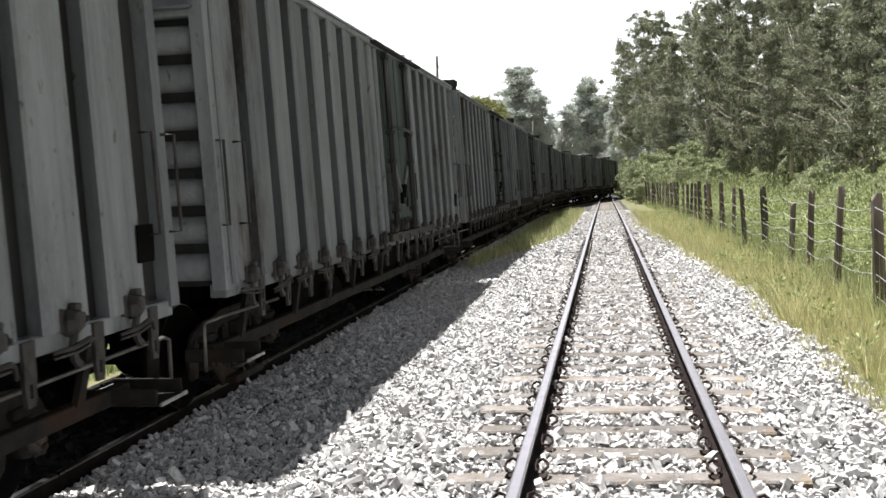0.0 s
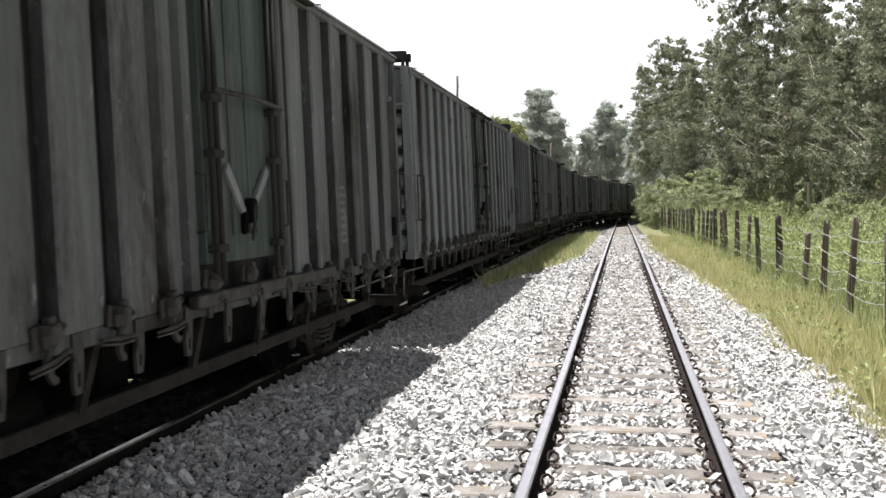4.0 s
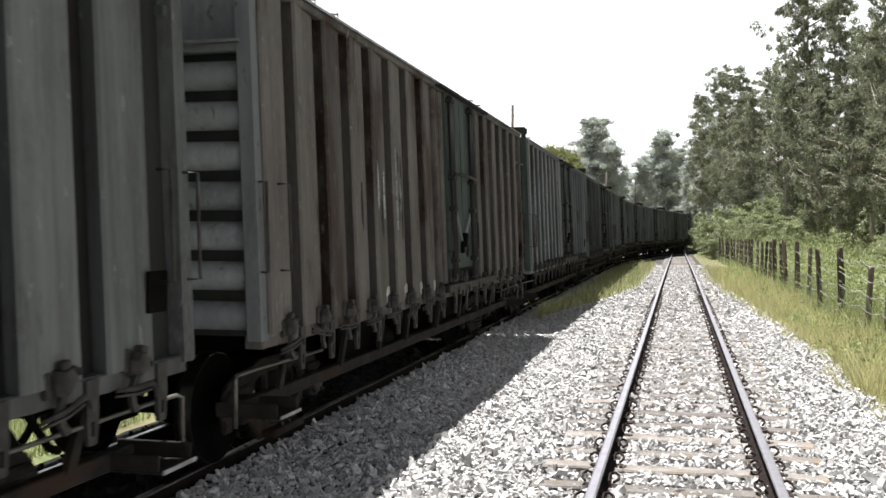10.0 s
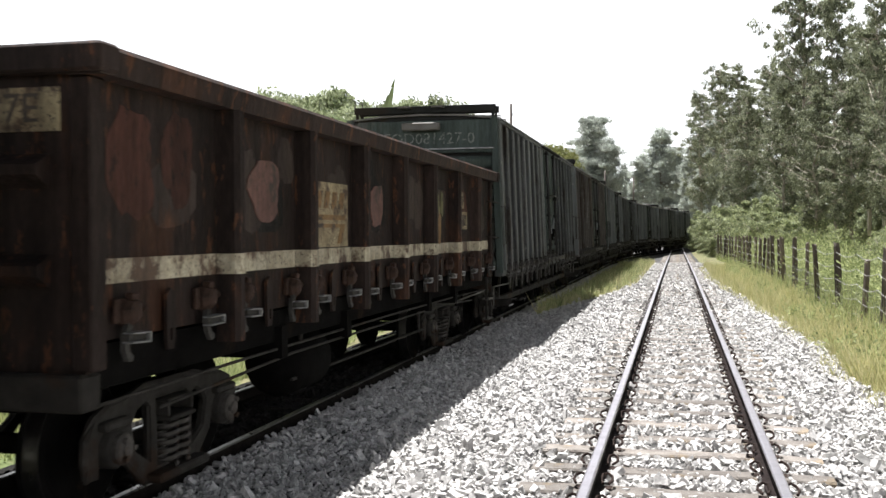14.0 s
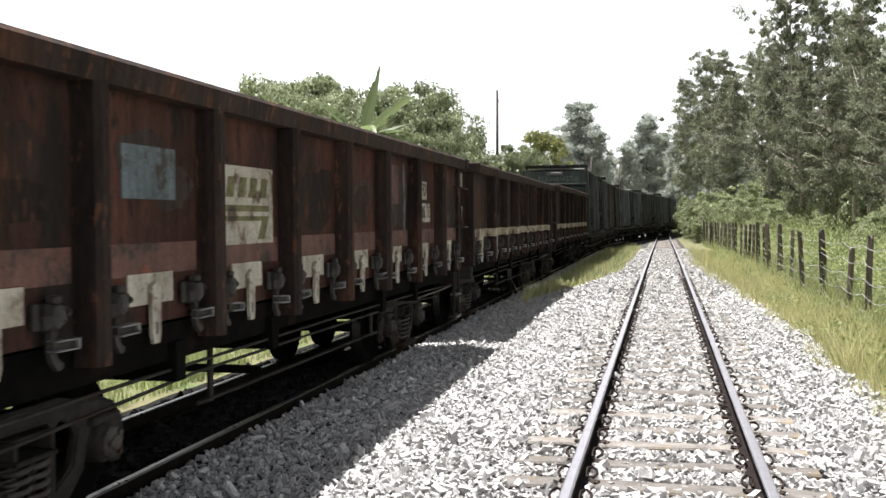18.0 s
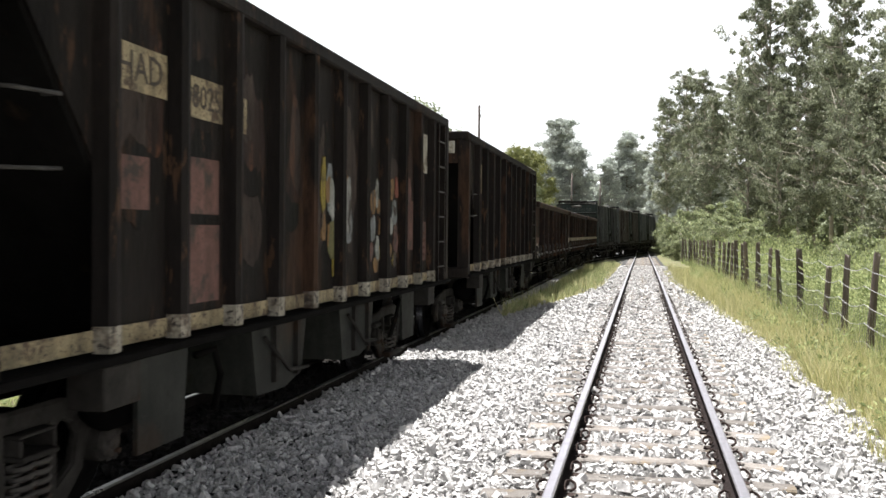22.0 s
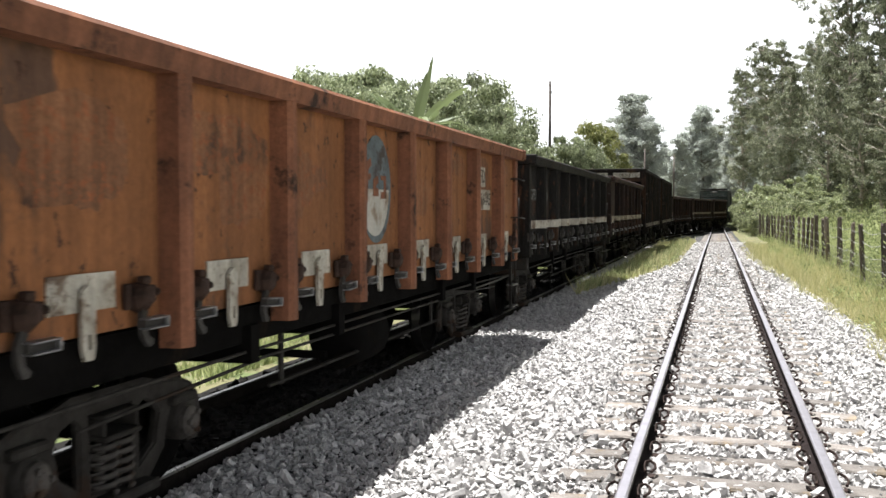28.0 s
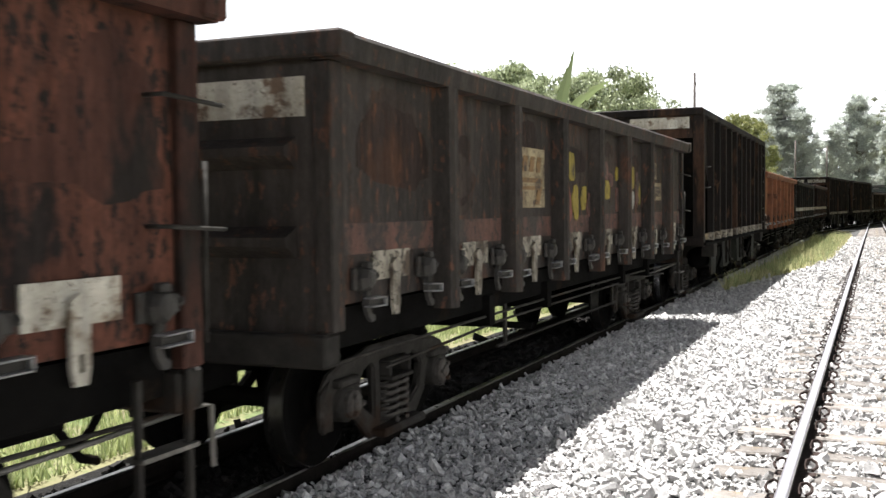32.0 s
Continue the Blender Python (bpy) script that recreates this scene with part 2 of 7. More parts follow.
LATCH = surface("latch_steel", (0.0759, 0.0713, 0.0667), (0.0253, 0.023, 0.0213), 7, 0.6, 0.35, bump=0.3, stain=(0.0575, 0.0391, 0.0299), amount=0.1, spec=0.14)
LATCH_RUST = surface("latch_rust", (0.069, 0.0391, 0.0287), (0.0207, 0.0144, 0.0115), 9, 0.75, 0.2, bump=0.4, spec=0.14)
# siding rails and sleepers: the train's shade darkens their base colours
SHADED_RAIL = surface("shaded_rail", (0.02, 0.016, 0.014), (0.009, 0.008, 0.007), 6, 0.8, 0.1, bump=0.4, spec=0.05)
SHADED_TIE_WOOD = surface("shaded_sleeper_wood", (0.03, 0.026, 0.022), (0.012, 0.0105, 0.009), 6, 0.9, bump=0.8, fine=40, vary=0.3, spec=0.1)
DIRTY_WHITE = surface("dirty_white_paint", (0.375, 0.344, 0.281), (0.15, 0.125, 0.0938), 3, 0.75, bump=0.15, stain=(0.0625, 0.0425, 0.0275), amount=0.5, spot=3, runs=0.5, chip=(0.025, 0.0187, 0.015), chips=0.4)
# tread steel toned down to hold the shade beneath the wagons
SHADED_TREAD = surface("shaded_tread_steel", (0.16, 0.15, 0.14), (0.08, 0.075, 0.072), 6, 0.3, 0.95, bump=0.05)
GUARD = surface("guard_plate_paint", (0.03, 0.031, 0.027), (0.014, 0.0145, 0.013), 2, 0.7, bump=0.2, stain=(0.03, 0.022, 0.016), amount=0.35, spec=0.15, runs=0.3)
UNDER = surface("grimy_underframe_steel", (0.034, 0.031, 0.027), (0.013, 0.0115, 0.0105), 5, 0.75, 0.1, bump=0.3, fine=25, stain=(0.035, 0.022, 0.015), amount=0.3, spec=0.12)
DUSTY = surface("dusty_cast_steel", (0.11, 0.1, 0.09), (0.045, 0.04, 0.036), 7, 0.8, 0.1, bump=0.3, fine=30, stain=(0.06, 0.038, 0.026), amount=0.3, spot=6, spec=0.15)
TREAD_BRIGHT = surface("polished_wheel_tread", (0.62, 0.64, 0.68), (0.5, 0.52, 0.56), 9, 0.16, 1.0, bump=0)
WORN_ROD = surface("worn_rod_steel", (0.16, 0.15, 0.135), (0.07, 0.065, 0.058), 8, 0.5, 0.4, bump=0.1)
BRIGHT_STEEL = surface("worn_and_sunlit_steel", (0.36, 0.36, 0.37), (0.18, 0.175, 0.175), 9, 0.4, 0.6, bump=0.15)
WHITE_PAINT = surface("white_paint", (0.52, 0.494, 0.429), (0.26, 0.227, 0.176), 3, 0.7, bump=0.15, stain=(0.104, 0.065, 0.039), amount=0.45, spot=4, runs=0.3, chip=(0.065, 0.0442, 0.0312), chips=0.2)
CREAM_PAINT = surface("cream_paint", (0.375, 0.312, 0.188), (0.175, 0.125, 0.0688), 4, 0.75, bump=0.15, stain=(0.0625, 0.0375, 0.0225), amount=0.5, spot=5, runs=0.4, chip=(0.0375, 0.0263, 0.02), chips=0.32)
INK = surface("faded_ink", (0.07, 0.052, 0.04), (0.03, 0.024, 0.02), 9, 0.8, bump=0)
PALE_INK = surface("faded_white_ink", (0.24, 0.25, 0.23), (0.11, 0.12, 0.11), 6, 0.8, bump=0, chip=(0.06, 0.075, 0.068), chips=0.5)
STENCIL = surface("faint_stencil", (0.2, 0.2, 0.19), (0.12, 0.12, 0.115), 9, 0.8, bump=0, chip=(0.1, 0.1, 0.097), chips=0.5)
LOAD = surface("pale_load", (0.42, 0.44, 0.47), (0.25, 0.27, 0.3), 2, 0.9, bump=0.6)
DULL_BROWN = surface("dull_brown_paint", (0.0588, 0.0434, 0.0364), (0.028, 0.0217, 0.0189), 1.2, 0.7, 0.0, bump=0.3, fine=30, streak=2.5, stain=(0.084, 0.042, 0.0266), amount=0.25, spot=1.2, spec=0.12, runs=0.4, chip=(0.0168, 0.0126, 0.0112), chips=0.25)
DARK_RUST = surface("dark_rust_paint", (0.0364, 0.0238, 0.0199), (0.0154, 0.0109, 0.00952), 1.4, 0.7, 0.05, bump=0.3, fine=30, streak=3, stain=(0.0504, 0.0238, 0.0147), amount=0.3, vary=0.25, spot=1.2, spec=0.12, runs=0.45, chip=(0.084, 0.0378, 0.021), chips=0.27)
RUST_RED = surface("flaking_rust_red_paint", (0.135, 0.05, 0.0324), (0.0473, 0.0223, 0.0162), 1.6, 0.7, 0.0, bump=0.3, fine=30, streak=2, stain=(0.0189, 0.0135, 0.0121), amount=0.5, spot=1.8, spec=0.12, runs=0.45, chip=(0.0162, 0.0121, 0.0108), chips=0.42)
RED_RUST = surface("red_rust_paint", (0.084, 0.0336, 0.0238), (0.0308, 0.0161, 0.0126), 1.3, 0.7, 0.0, bump=0.3, fine=30, streak=2.5, stain=(0.0182, 0.014, 0.0119), amount=0.42, spot=1.4, spec=0.12, runs=0.4, chip=(0.0168, 0.0126, 0.0112), chips=0.3)
SOOTY_BROWN = surface("sooty_brown_paint", (0.05, 0.042, 0.037), (0.021, 0.0185, 0.017), 1.3, 0.68, 0.0, bump=0.3, fine=30, streak=2.5, stain=(0.07, 0.034, 0.022), amount=0.32, vary=0.1, spot=1.6, spec=0.12, runs=0.4, chip=(0.09, 0.045, 0.03), chips=0.27)
BLACK_PAINT = surface("black_wagon_paint", (0.0208, 0.0192, 0.0176), (0.0104, 0.0096, 0.00928), 1.4, 0.65, 0.05, bump=0.3, fine=30, streak=3, stain=(0.048, 0.0272, 0.0176), amount=0.2, spec=0.06, runs=0.4, chip=(0.072, 0.0384, 0.024), chips=0.2)
ORANGE = surface("orange_wagon_paint", (0.288, 0.12, 0.048), (0.15, 0.0684, 0.0324), 0.9, 0.68, 0.0, bump=0.25, fine=30, streak=1.5, stain=(0.108, 0.06, 0.0396), amount=0.34, spot=1.1, spec=0.12, runs=0.25, chip=(0.06, 0.0288, 0.018), chips=0.17)
ORANGE_GREY = surface("orange_grimed_paint", (0.264, 0.12, 0.0576), (0.15, 0.0756, 0.0432), 1.2, 0.7, 0.0, bump=0.25, stain=(0.096, 0.0528, 0.0336), amount=0.35, spot=1.6, spec=0.12, runs=0.4, chip=(0.24, 0.09, 0.0408), chips=0.4)
ORANGE_RIM = surface("brown_rail_paint", (0.252, 0.106, 0.0576), (0.126, 0.0576, 0.036), 2, 0.7, 0.0, bump=0.25, stain=(0.036, 0.0216, 0.0156), amount=0.3, spot=3, spec=0.12, runs=0.3)
HOP_BROWN = surface("hopper_brown_paint", (0.0155, 0.0115, 0.00972), (0.00675, 0.00554, 0.00513), 1.2, 0.7, 0.0, bump=0.3, fine=30, streak=4, stain=(0.0459, 0.0243, 0.0149), amount=0.25, spot=1.1, spec=0.12, runs=0.45, chip=(0.054, 0.0297, 0.0175), chips=0.2)
RED_BAND = surface("worn_red_primer", (0.125, 0.05, 0.0338), (0.0562, 0.03, 0.0225), 2, 0.75, 0.0, bump=0.2, stain=(0.025, 0.0187, 0.015), amount=0.55, spot=1.6, runs=0.45, chip=(0.0187, 0.0137, 0.0125), chips=0.4)
BANANA = islands("banana_leaf", (0.34, 0.4, 0.19), (0.12, 0.16, 0.07), 0.4, 0.4)
PAINTS = {k: surface("paint_" + k, tuple(0.62 * c for c in v), tuple(0.35 * c for c in v), 6, 0.75, bump=0.1, stain=(0.035, 0.024, 0.018), amount=0.45, spot=4, runs=0.35, chip=(0.03, 0.022, 0.018), chips=0.22) for k, v in {
    "yellow": (0.5, 0.38, 0.05), "ochre": (0.36, 0.2, 0.07), "grey": (0.36, 0.38, 0.38), "rose": (0.24, 0.11, 0.085), "olive": (0.27, 0.25, 0.1), "white": (0.55, 0.55, 0.5), "red": (0.34, 0.1, 0.06), "bluegrey": (0.2, 0.25, 0.27)}.items()}

# ---- mesh helpers ----


def part(name, bm, material, parent=None, label="", at=None, smooth=False):
    """Links a bmesh as one mesh object, under parent where one is given."""
    me = bpy.data.meshes.new(name)
    bm.to_mesh(me)
    bm.free()
    return piece(name, me, material, parent, label, at, smooth)


def piece(name, me, material, parent=None, label="", at=None, smooth=False):
    own = False
    if not me.materials:
        me.materials.append(material)
    elif me.materials[0] != material:
        own = True
    if smooth:
        me.shade_smooth()
    elif me.users == 0:
        me.shade_flat()
    ob = new(name, me)
    if own:
        ob.material_slots[0].link = "OBJECT"
        ob.material_slots[0].material = material
    if parent:
        ob.parent = parent
    if at is not None:
        ob.matrix_basis = at
    if label:
        tagged(ob, label)
    return ob


def raw(name, verts, faces, material, parent=None, label="", smooth=False):
    me = bpy.data.meshes.new(name)
    me.from_pydata([tuple(v) for v in verts], [], [tuple(f) for f in faces])
    me.update()
    return piece(name, me, material, parent, label, None, smooth)


def box(bm, x0, x1, y0, y1, z0, z1, bevel=0.0):
    """Adds a box between the limits, with bevelled edges where bevel is given."""
    v = [bm.verts.new(p) for p in ((x0, y0, z0), (x1, y0, z0), (x1, y1, z0), (x0, y1, z0), (x0, y0, z1), (x1, y0, z1), (x1, y1, z1), (x0, y1, z1))]
    f = [bm.faces.new([v[i] for i in q]) for q in ((3, 2, 1, 0), (4, 5, 6, 7), (0, 1, 5, 4), (1, 2, 6, 5), (2, 3, 7, 6), (3, 0, 4, 7))]
    if bevel:
        bmesh.ops.bevel(bm, geom=list({e for q in f for e in q.edges}), offset=bevel, segments=1, affect="EDGES")
    return bm


def boxes(*rows, bevel=0.0):
    bm = bmesh.new()
    for r in rows:
        box(bm, *r, bevel=bevel)
    return bm


def prism(bm, outline, axis, a, c):
    """Extrudes a closed outline of (u, v) along an axis between a and c. axis x: (y, z); y: (x, z); z: (x, y)."""
    put = {"x": lambda w, u, v: (w, u, v), "y": lambda w, u, v: (u, w, v), "z": lambda w, u, v: (u, v, w)}[axis]
    lo = [bm.verts.new(put(a, u, v)) for u, v in outline]
    hi = [bm.verts.new(put(c, u, v)) for u, v in outline]
    n = len(outline)
    bm.faces.new(lo[::-1])
    bm.faces.new(hi)
    for i in range(n):
        bm.faces.new((lo[i], lo[(i + 1) % n], hi[(i + 1) % n], hi[i]))
    return bm


def tube(bm, points, radius, sides=6, closed=False):
    """A round bar along points."""
    pts = [Vector(p) for p in points]
    rings = []
    for i, p in enumerate(pts):
        d = (pts[min(i + 1, len(pts) - 1)] - pts[max(i - 1, 0)]).normalized()
        u = d.orthogonal().normalized() if abs(d.z) > 0.9 else Vector((0, 0, 1)).cross(d).normalized()
        w = d.cross(u)
        r = radius[i] if isinstance(radius, (list, tuple)) else radius
        rings.append([bm.verts.new(p + r * (math.cos(a) * u + math.sin(a) * w)) for a in (2 * math.pi * k / sides for k in range(sides))])
    for a, b in zip(rings, rings[1:]):
        for k in range(sides):
            bm.faces.new((a[k], a[(k + 1) % sides], b[(k + 1) % sides], b[k]))
    bm.faces.new(rings[0][::-1])
    bm.faces.new(rings[-1])
    return bm


def lathe(bm, profile, axis="x", sides=24, centre=(0, 0, 0), caps=True):
    """Turns a profile of (along, radius) round an axis."""
    c = Vector(centre)
    rings = []
    for a, r in profile:
        ring = []
        for k in range(sides):
            t = 2 * math.pi * k / sides
            p = {"x": (a, r * math.cos(t), r * math.sin(t)), "y": (r * math.cos(t), a, r * math.sin(t)), "z": (r * math.cos(t), r * math.sin(t), a)}[axis]
            ring.append(bm.verts.new(c + Vector(p)))
        rings.append(ring)
    for a, b in zip(rings, rings[1:]):
        for k in range(sides):
            bm.faces.new((a[k], a[(k + 1) % sides], b[(k + 1) % sides], b[k]))
    if caps:
        bm.faces.new(rings[0][::-1])
        bm.faces.new(rings[-1])
    bmesh.ops.recalc_face_normals(bm, faces=bm.faces)
    return bm


def smooth01(u):
    u = min(1.0, max(0.0, u))
    return u * u * (3 - 2 * u)


# ---- the lie of the land ----
SIDING_X, SIDING_Z = -4.08, -0.28
TURN_FROM, TURN_TO = 57.0, 108.0


def siding(y):
    """The centre line of the track on which the train runs: it joins the other track by a turnout far ahead."""
    return SIDING_X * (1 - smooth01((y - TURN_FROM) / (TURN_TO - TURN_FROM)))


def main_drop(y):
    return SIDING_Z * smooth01((y - 25) / 65)


PROFILE = [(-1500, -0.8), (-60, -0.8), (-14, -0.78), (-7.2, -0.72), (-6.0, -0.5), (-5.3, -0.455), (-3.58, -0.455), (-3.5, -0.39), (-3.1, -0.37), (-2.2, -0.345), (-1.6, -0.25), (-1.15, -0.185), (-0.8, -0.17), (0.8, -0.17), (1.2, -0.185), (1.7, -0.26), (2.1, -0.32), (2.6, -0.35), (6, -0.32), (60, -0.3), (1500, -0.3)]


def land(x, y):
    for (a, za), (b, zb) in zip(PROFILE, PROFILE[1:]):
        if x <= b:
            z = za + (zb - za) * (x - a) / (b - a)
            break
    far = smooth01((y - 25) / 65)
    return z + (min(z, -0.45) - z) * far if -6 < x < 3 else z


def ballast_edge(y, side):
    w = 0.12 * noise.noise((y * 0.45, side * 7.0, 0)) + 0.08 * noise.noise((y * 1.7, side * 3.0, 2))
    return (2.06 - 0.8 * smooth01((y - 14) / 22) + w) if side > 0 else (-5.35 + 0.5 * w)


def verge_inner(y):
    """The strip of grass between the two tracks, far ahead: its limits in x, or none near the camera."""
    g = smooth01((y - 21) / 10)
    return (-2.95, -2.95 + 1.55 * g) if g > 0.02 else None


XS = [-1500, -400, -120, -60, -35, -24, -18, -14, -11, -9, -7.8, -7.2, -6.6, -6.0, -5.6, -5.2, -4.6, -4.1, -3.58, -3.5, -3.1, -2.9, -2.6, -2.2, -1.9, -1.6, -1.4, -1.15, -0.95, -0.8, -0.4, 0, 0.4, 0.8, 1.0, 1.2, 1.45, 1.7, 1.9, 2.1, 2.35, 2.6, 3.2, 4, 5, 6, 9, 14, 22, 35, 60, 120, 400, 1500]
YS = [-400, -120, -50, -25, -12, -6, -3] + [i * 0.75 for i in range(0, 54)] + [41 + 2 * i for i in range(40)] + [125, 135, 150, 180, 230, 320, 500, 900, 2500]


def sheet(name, xs, ys, lift, material, label):
    """Part of the ground's shape as a grid: lift(x, y) is added to its height."""
    verts, faces = [], []
    for y in ys:
        row = xs(y) if callable(xs) else xs
        for x in row:
            wob = 0.0 if -7 < x < 2.2 or abs(x) > 100 else 0.1 * noise.noise((x * 0.3, y * 0.3, 5))
            verts.append((x, y, land(x, y) + lift(x, y) + wob))
    w = len(row)
    for j in range(len(ys) - 1):
        for i in range(w - 1):
            a = j * w + i
            faces.append((a, a + 1, a + w + 1, a + w))
    return tagged(raw(name, verts, faces, material, smooth=True), label, name, kind="structure")


sheet("ground", XS, YS, lambda x, y: -0.05 if -5.4 < x < 1.9 else 0.0, SOIL, "uneven grassy ground with dry soil showing")
BALLAST_U = [i / 60 for i in range(61)]
BALLAST_YS = [-6 + 0.4 * i for i in range(170)] + [63 + 2 * i for i in range(60)]


def ballast_row(y):
    a, b = ballast_edge(y, -1), ballast_edge(y, 1)
    return [a + (b - a) * u for u in BALLAST_U]


def ballast_lift(x, y):
    e = min(x - ballast_edge(y, -1), ballast_edge(y, 1) - x)
    return (0.012 * noise.noise((x * 9, y * 9, 1)) + 0.012 * noise.noise((x * 3, y * 3, 4))) - (0.06 if e < 0.02 else 0)


sheet("ballast", ballast_row, BALLAST_YS, ballast_lift, BED, "bed under the ballast stones, dark with the shade and dirt of their gaps")
# this dark sheet carries the train's shade as well as oil
sheet("siding_ballast", lambda y: [siding(y) - 1.3 + 1.88 * i / 12 + (0.06 * noise.noise((y * 2.0, i, 3)) if i in (0, 12) else 0) for i in range(13)], BALLAST_YS[:170], lambda x, y: ballast_lift(x, y) + 0.012, SHADED_OILY_BED, "oily ballast between the siding's rails, blackened with the train's shade")


# ---- loose stones of the ballast ----
def stones(name, n, x_of, y0, y1, bias, size, seed, label, material=None):
    rng = np.random.default_rng(seed)
    u = rng.random(n) ** bias
    y = y0 + (y1 - y0) * u
    x = x_of(rng.random(n))
    keep = np.ones(n, bool)
    z = np.zeros(n)
    for i in range(n):
        v = verge_inner(y[i])
        xi = x[i]
        if not (ballast_edge(y[i], -1) < xi < ballast_edge(y[i], 1) + rng.normal(0, 0.1)) or (v and v[0] < xi < v[1] and rng.random() < 0.85):
            keep[i] = False
            continue
        z[i] = land(xi, y[i])
        near = abs(abs(xi) - 0.535) < 0.05
        if near or abs(abs(xi - SIDING_X) - 0.53) < 0.07:
            keep[i] = False
        tie = ((y[i] + 0.27) % 0.54) - 0.27
        if abs(xi) < 0.98 and abs(tie) < 0.095 and rng.random() < 0.97 - 0.3 * (0.5 + 0.5 * noise.noise((xi * 2, y[i] * 0.8, 9))):
            keep[i] = False
    x, y, z = x[keep], y[keep], z[keep]
    n = len(x)
    base = np.array([(-1, -1, -1), (1, -1, -1), (1, 1, -1), (-1, 1, -1), (-1, -1, 1), (1, -1, 1), (1, 1, 1), (-1, 1, 1)], float) * 0.55
    pts = base[None] * (1 + rng.normal(0, 0.15, (n, 8, 3)))
    s = size * rng.lognormal(0, 0.3, n)
    pts *= (s[:, None] * np.stack([rng.uniform(1.0, 2.2, n), rng.uniform(0.65, 1.1, n), rng.uniform(0.4, 0.8, n)], 1))[:, None]
    q = rng.normal(size=(n, 4)) * np.array([1.3, 0.55, 0.55, 1.2])
    q /= np.linalg.norm(q, axis=1)[:, None]
    w, a, b, c = q.T
    rot = np.array([[1 - 2 * (b * b + c * c), 2 * (a * b - c * w), 2 * (a * c + b * w)], [2 * (a * b + c * w), 1 - 2 * (a * a + c * c), 2 * (b * c - a * w)], [2 * (a * c - b * w), 2 * (b * c + a * w), 1 - 2 * (a * a + b * b)]]).transpose(2, 0, 1)
    pts = np.einsum("nij,nkj->nki", rot, pts)
    pts += np.stack([x, y, z + s * rng.uniform(-0.7, 1.05, n)], 1)[:, None]
    quads = np.array([(3, 2, 1, 0), (4, 5, 6, 7), (0, 1, 5, 4), (1, 2, 6, 5), (2, 3, 7, 6), (3, 0, 4, 7)])
    faces = (quads[None] + 8 * np.arange(n)[:, None, None]).reshape(-1)
    me = bpy.data.meshes.new(name)
    me.vertices.add(8 * n)
    me.vertices.foreach_set("co", pts.reshape(-1).astype(np.float32))
    me.loops.add(24 * n)
    me.loops.foreach_set("vertex_index", faces.astype(np.int32))
    me.polygons.add(6 * n)
    me.polygons.foreach_set("loop_start", (4 * np.arange(6 * n)).astype(np.int32))
    me.update(calc_edges=True)
    return tagged(piece(name, me, material or STONE), label, "gravel", kind="stuff")


stones("ballast_stones", 100000, lambda r: -3.5 + 5.7 * r, 2.5, 17.0, 1.25, 0.0215, 3, "loose crushed pale grey ballast stones beside the rails")
stones("oily_stones", 14000, lambda r: -5.1 + 1.6 * r, 1.0, 30.0, 1.4, 0.028, 9, "oily ballast stones under the train, its shade in their colour", SHADED_OILY_STONE)
stones("ballast_stones", 66000, lambda r: -3.5 + 5.5 * r, 17.0, 55.0, 1.6, 0.027, 4, "loose crushed pale grey ballast stones further along")


# ---- rails and sleepers ----
RAIL = [(-0.06, -0.145), (0.06, -0.145), (0.06, -0.13), (0.012, -0.115), (0.009, -0.04), (0.032, -0.03), (0.032, -0.012), (-0.032, -0.012), (-0.032, -0.03), (-0.009, -0.04), (-0.012, -0.115), (-0.06, -0.13)]
TREAD = [(-0.033, -0.012), (0.033, -0.012), (0.028, -0.003), (0.022, 0.0), (-0.022, 0.0), (-0.028, -0.003)]


def sweep(outline, line, lift, ys):
    verts, faces = [], []
    n = len(outline)
    for y in ys:
        for u, v in outline:
            verts.append((line(y) + u, y, lift(y) + v))
    for j in range(len(ys) - 1):
        for i in range(n):
            a, b = j * n + i, j * n + (i + 1) % n
            faces.append((a, b, b + n, a + n))
    faces.append(tuple(range(n))[::-1])
    faces.append(tuple((len(ys) - 1) * n + i for i in range(n)))
    return verts, faces


RAIL_YS = [-8 + 2 * i for i in range(130)] + [300, 400, 600]


def track(name, line, lift, label, ys, tread, web):
    top = tagged(new(name), label, "railway track", kind="structure")
    for s in (-0.535, 0.535):
        r = raw("rail", *sweep(RAIL, lambda y: line(y) + s, lift, ys), web, top)
        raw("rail_tread", *sweep(TREAD, lambda y: line(y) + s, lift, ys), tread, r, "polished running surface")
    return top


main_track = track("railway_track_1", lambda y: 0.0, main_drop, "straight metre-gauge track with worn rails on wooden sleepers", [y for y in RAIL_YS if y < 112], RAIL_TOP, RAIL_SIDE)
siding_track = track("railway_track_2", siding, lambda y: SIDING_Z, "metre-gauge track under the train, joining the other track ahead", RAIL_YS, SHADED_TREAD, SHADED_RAIL)


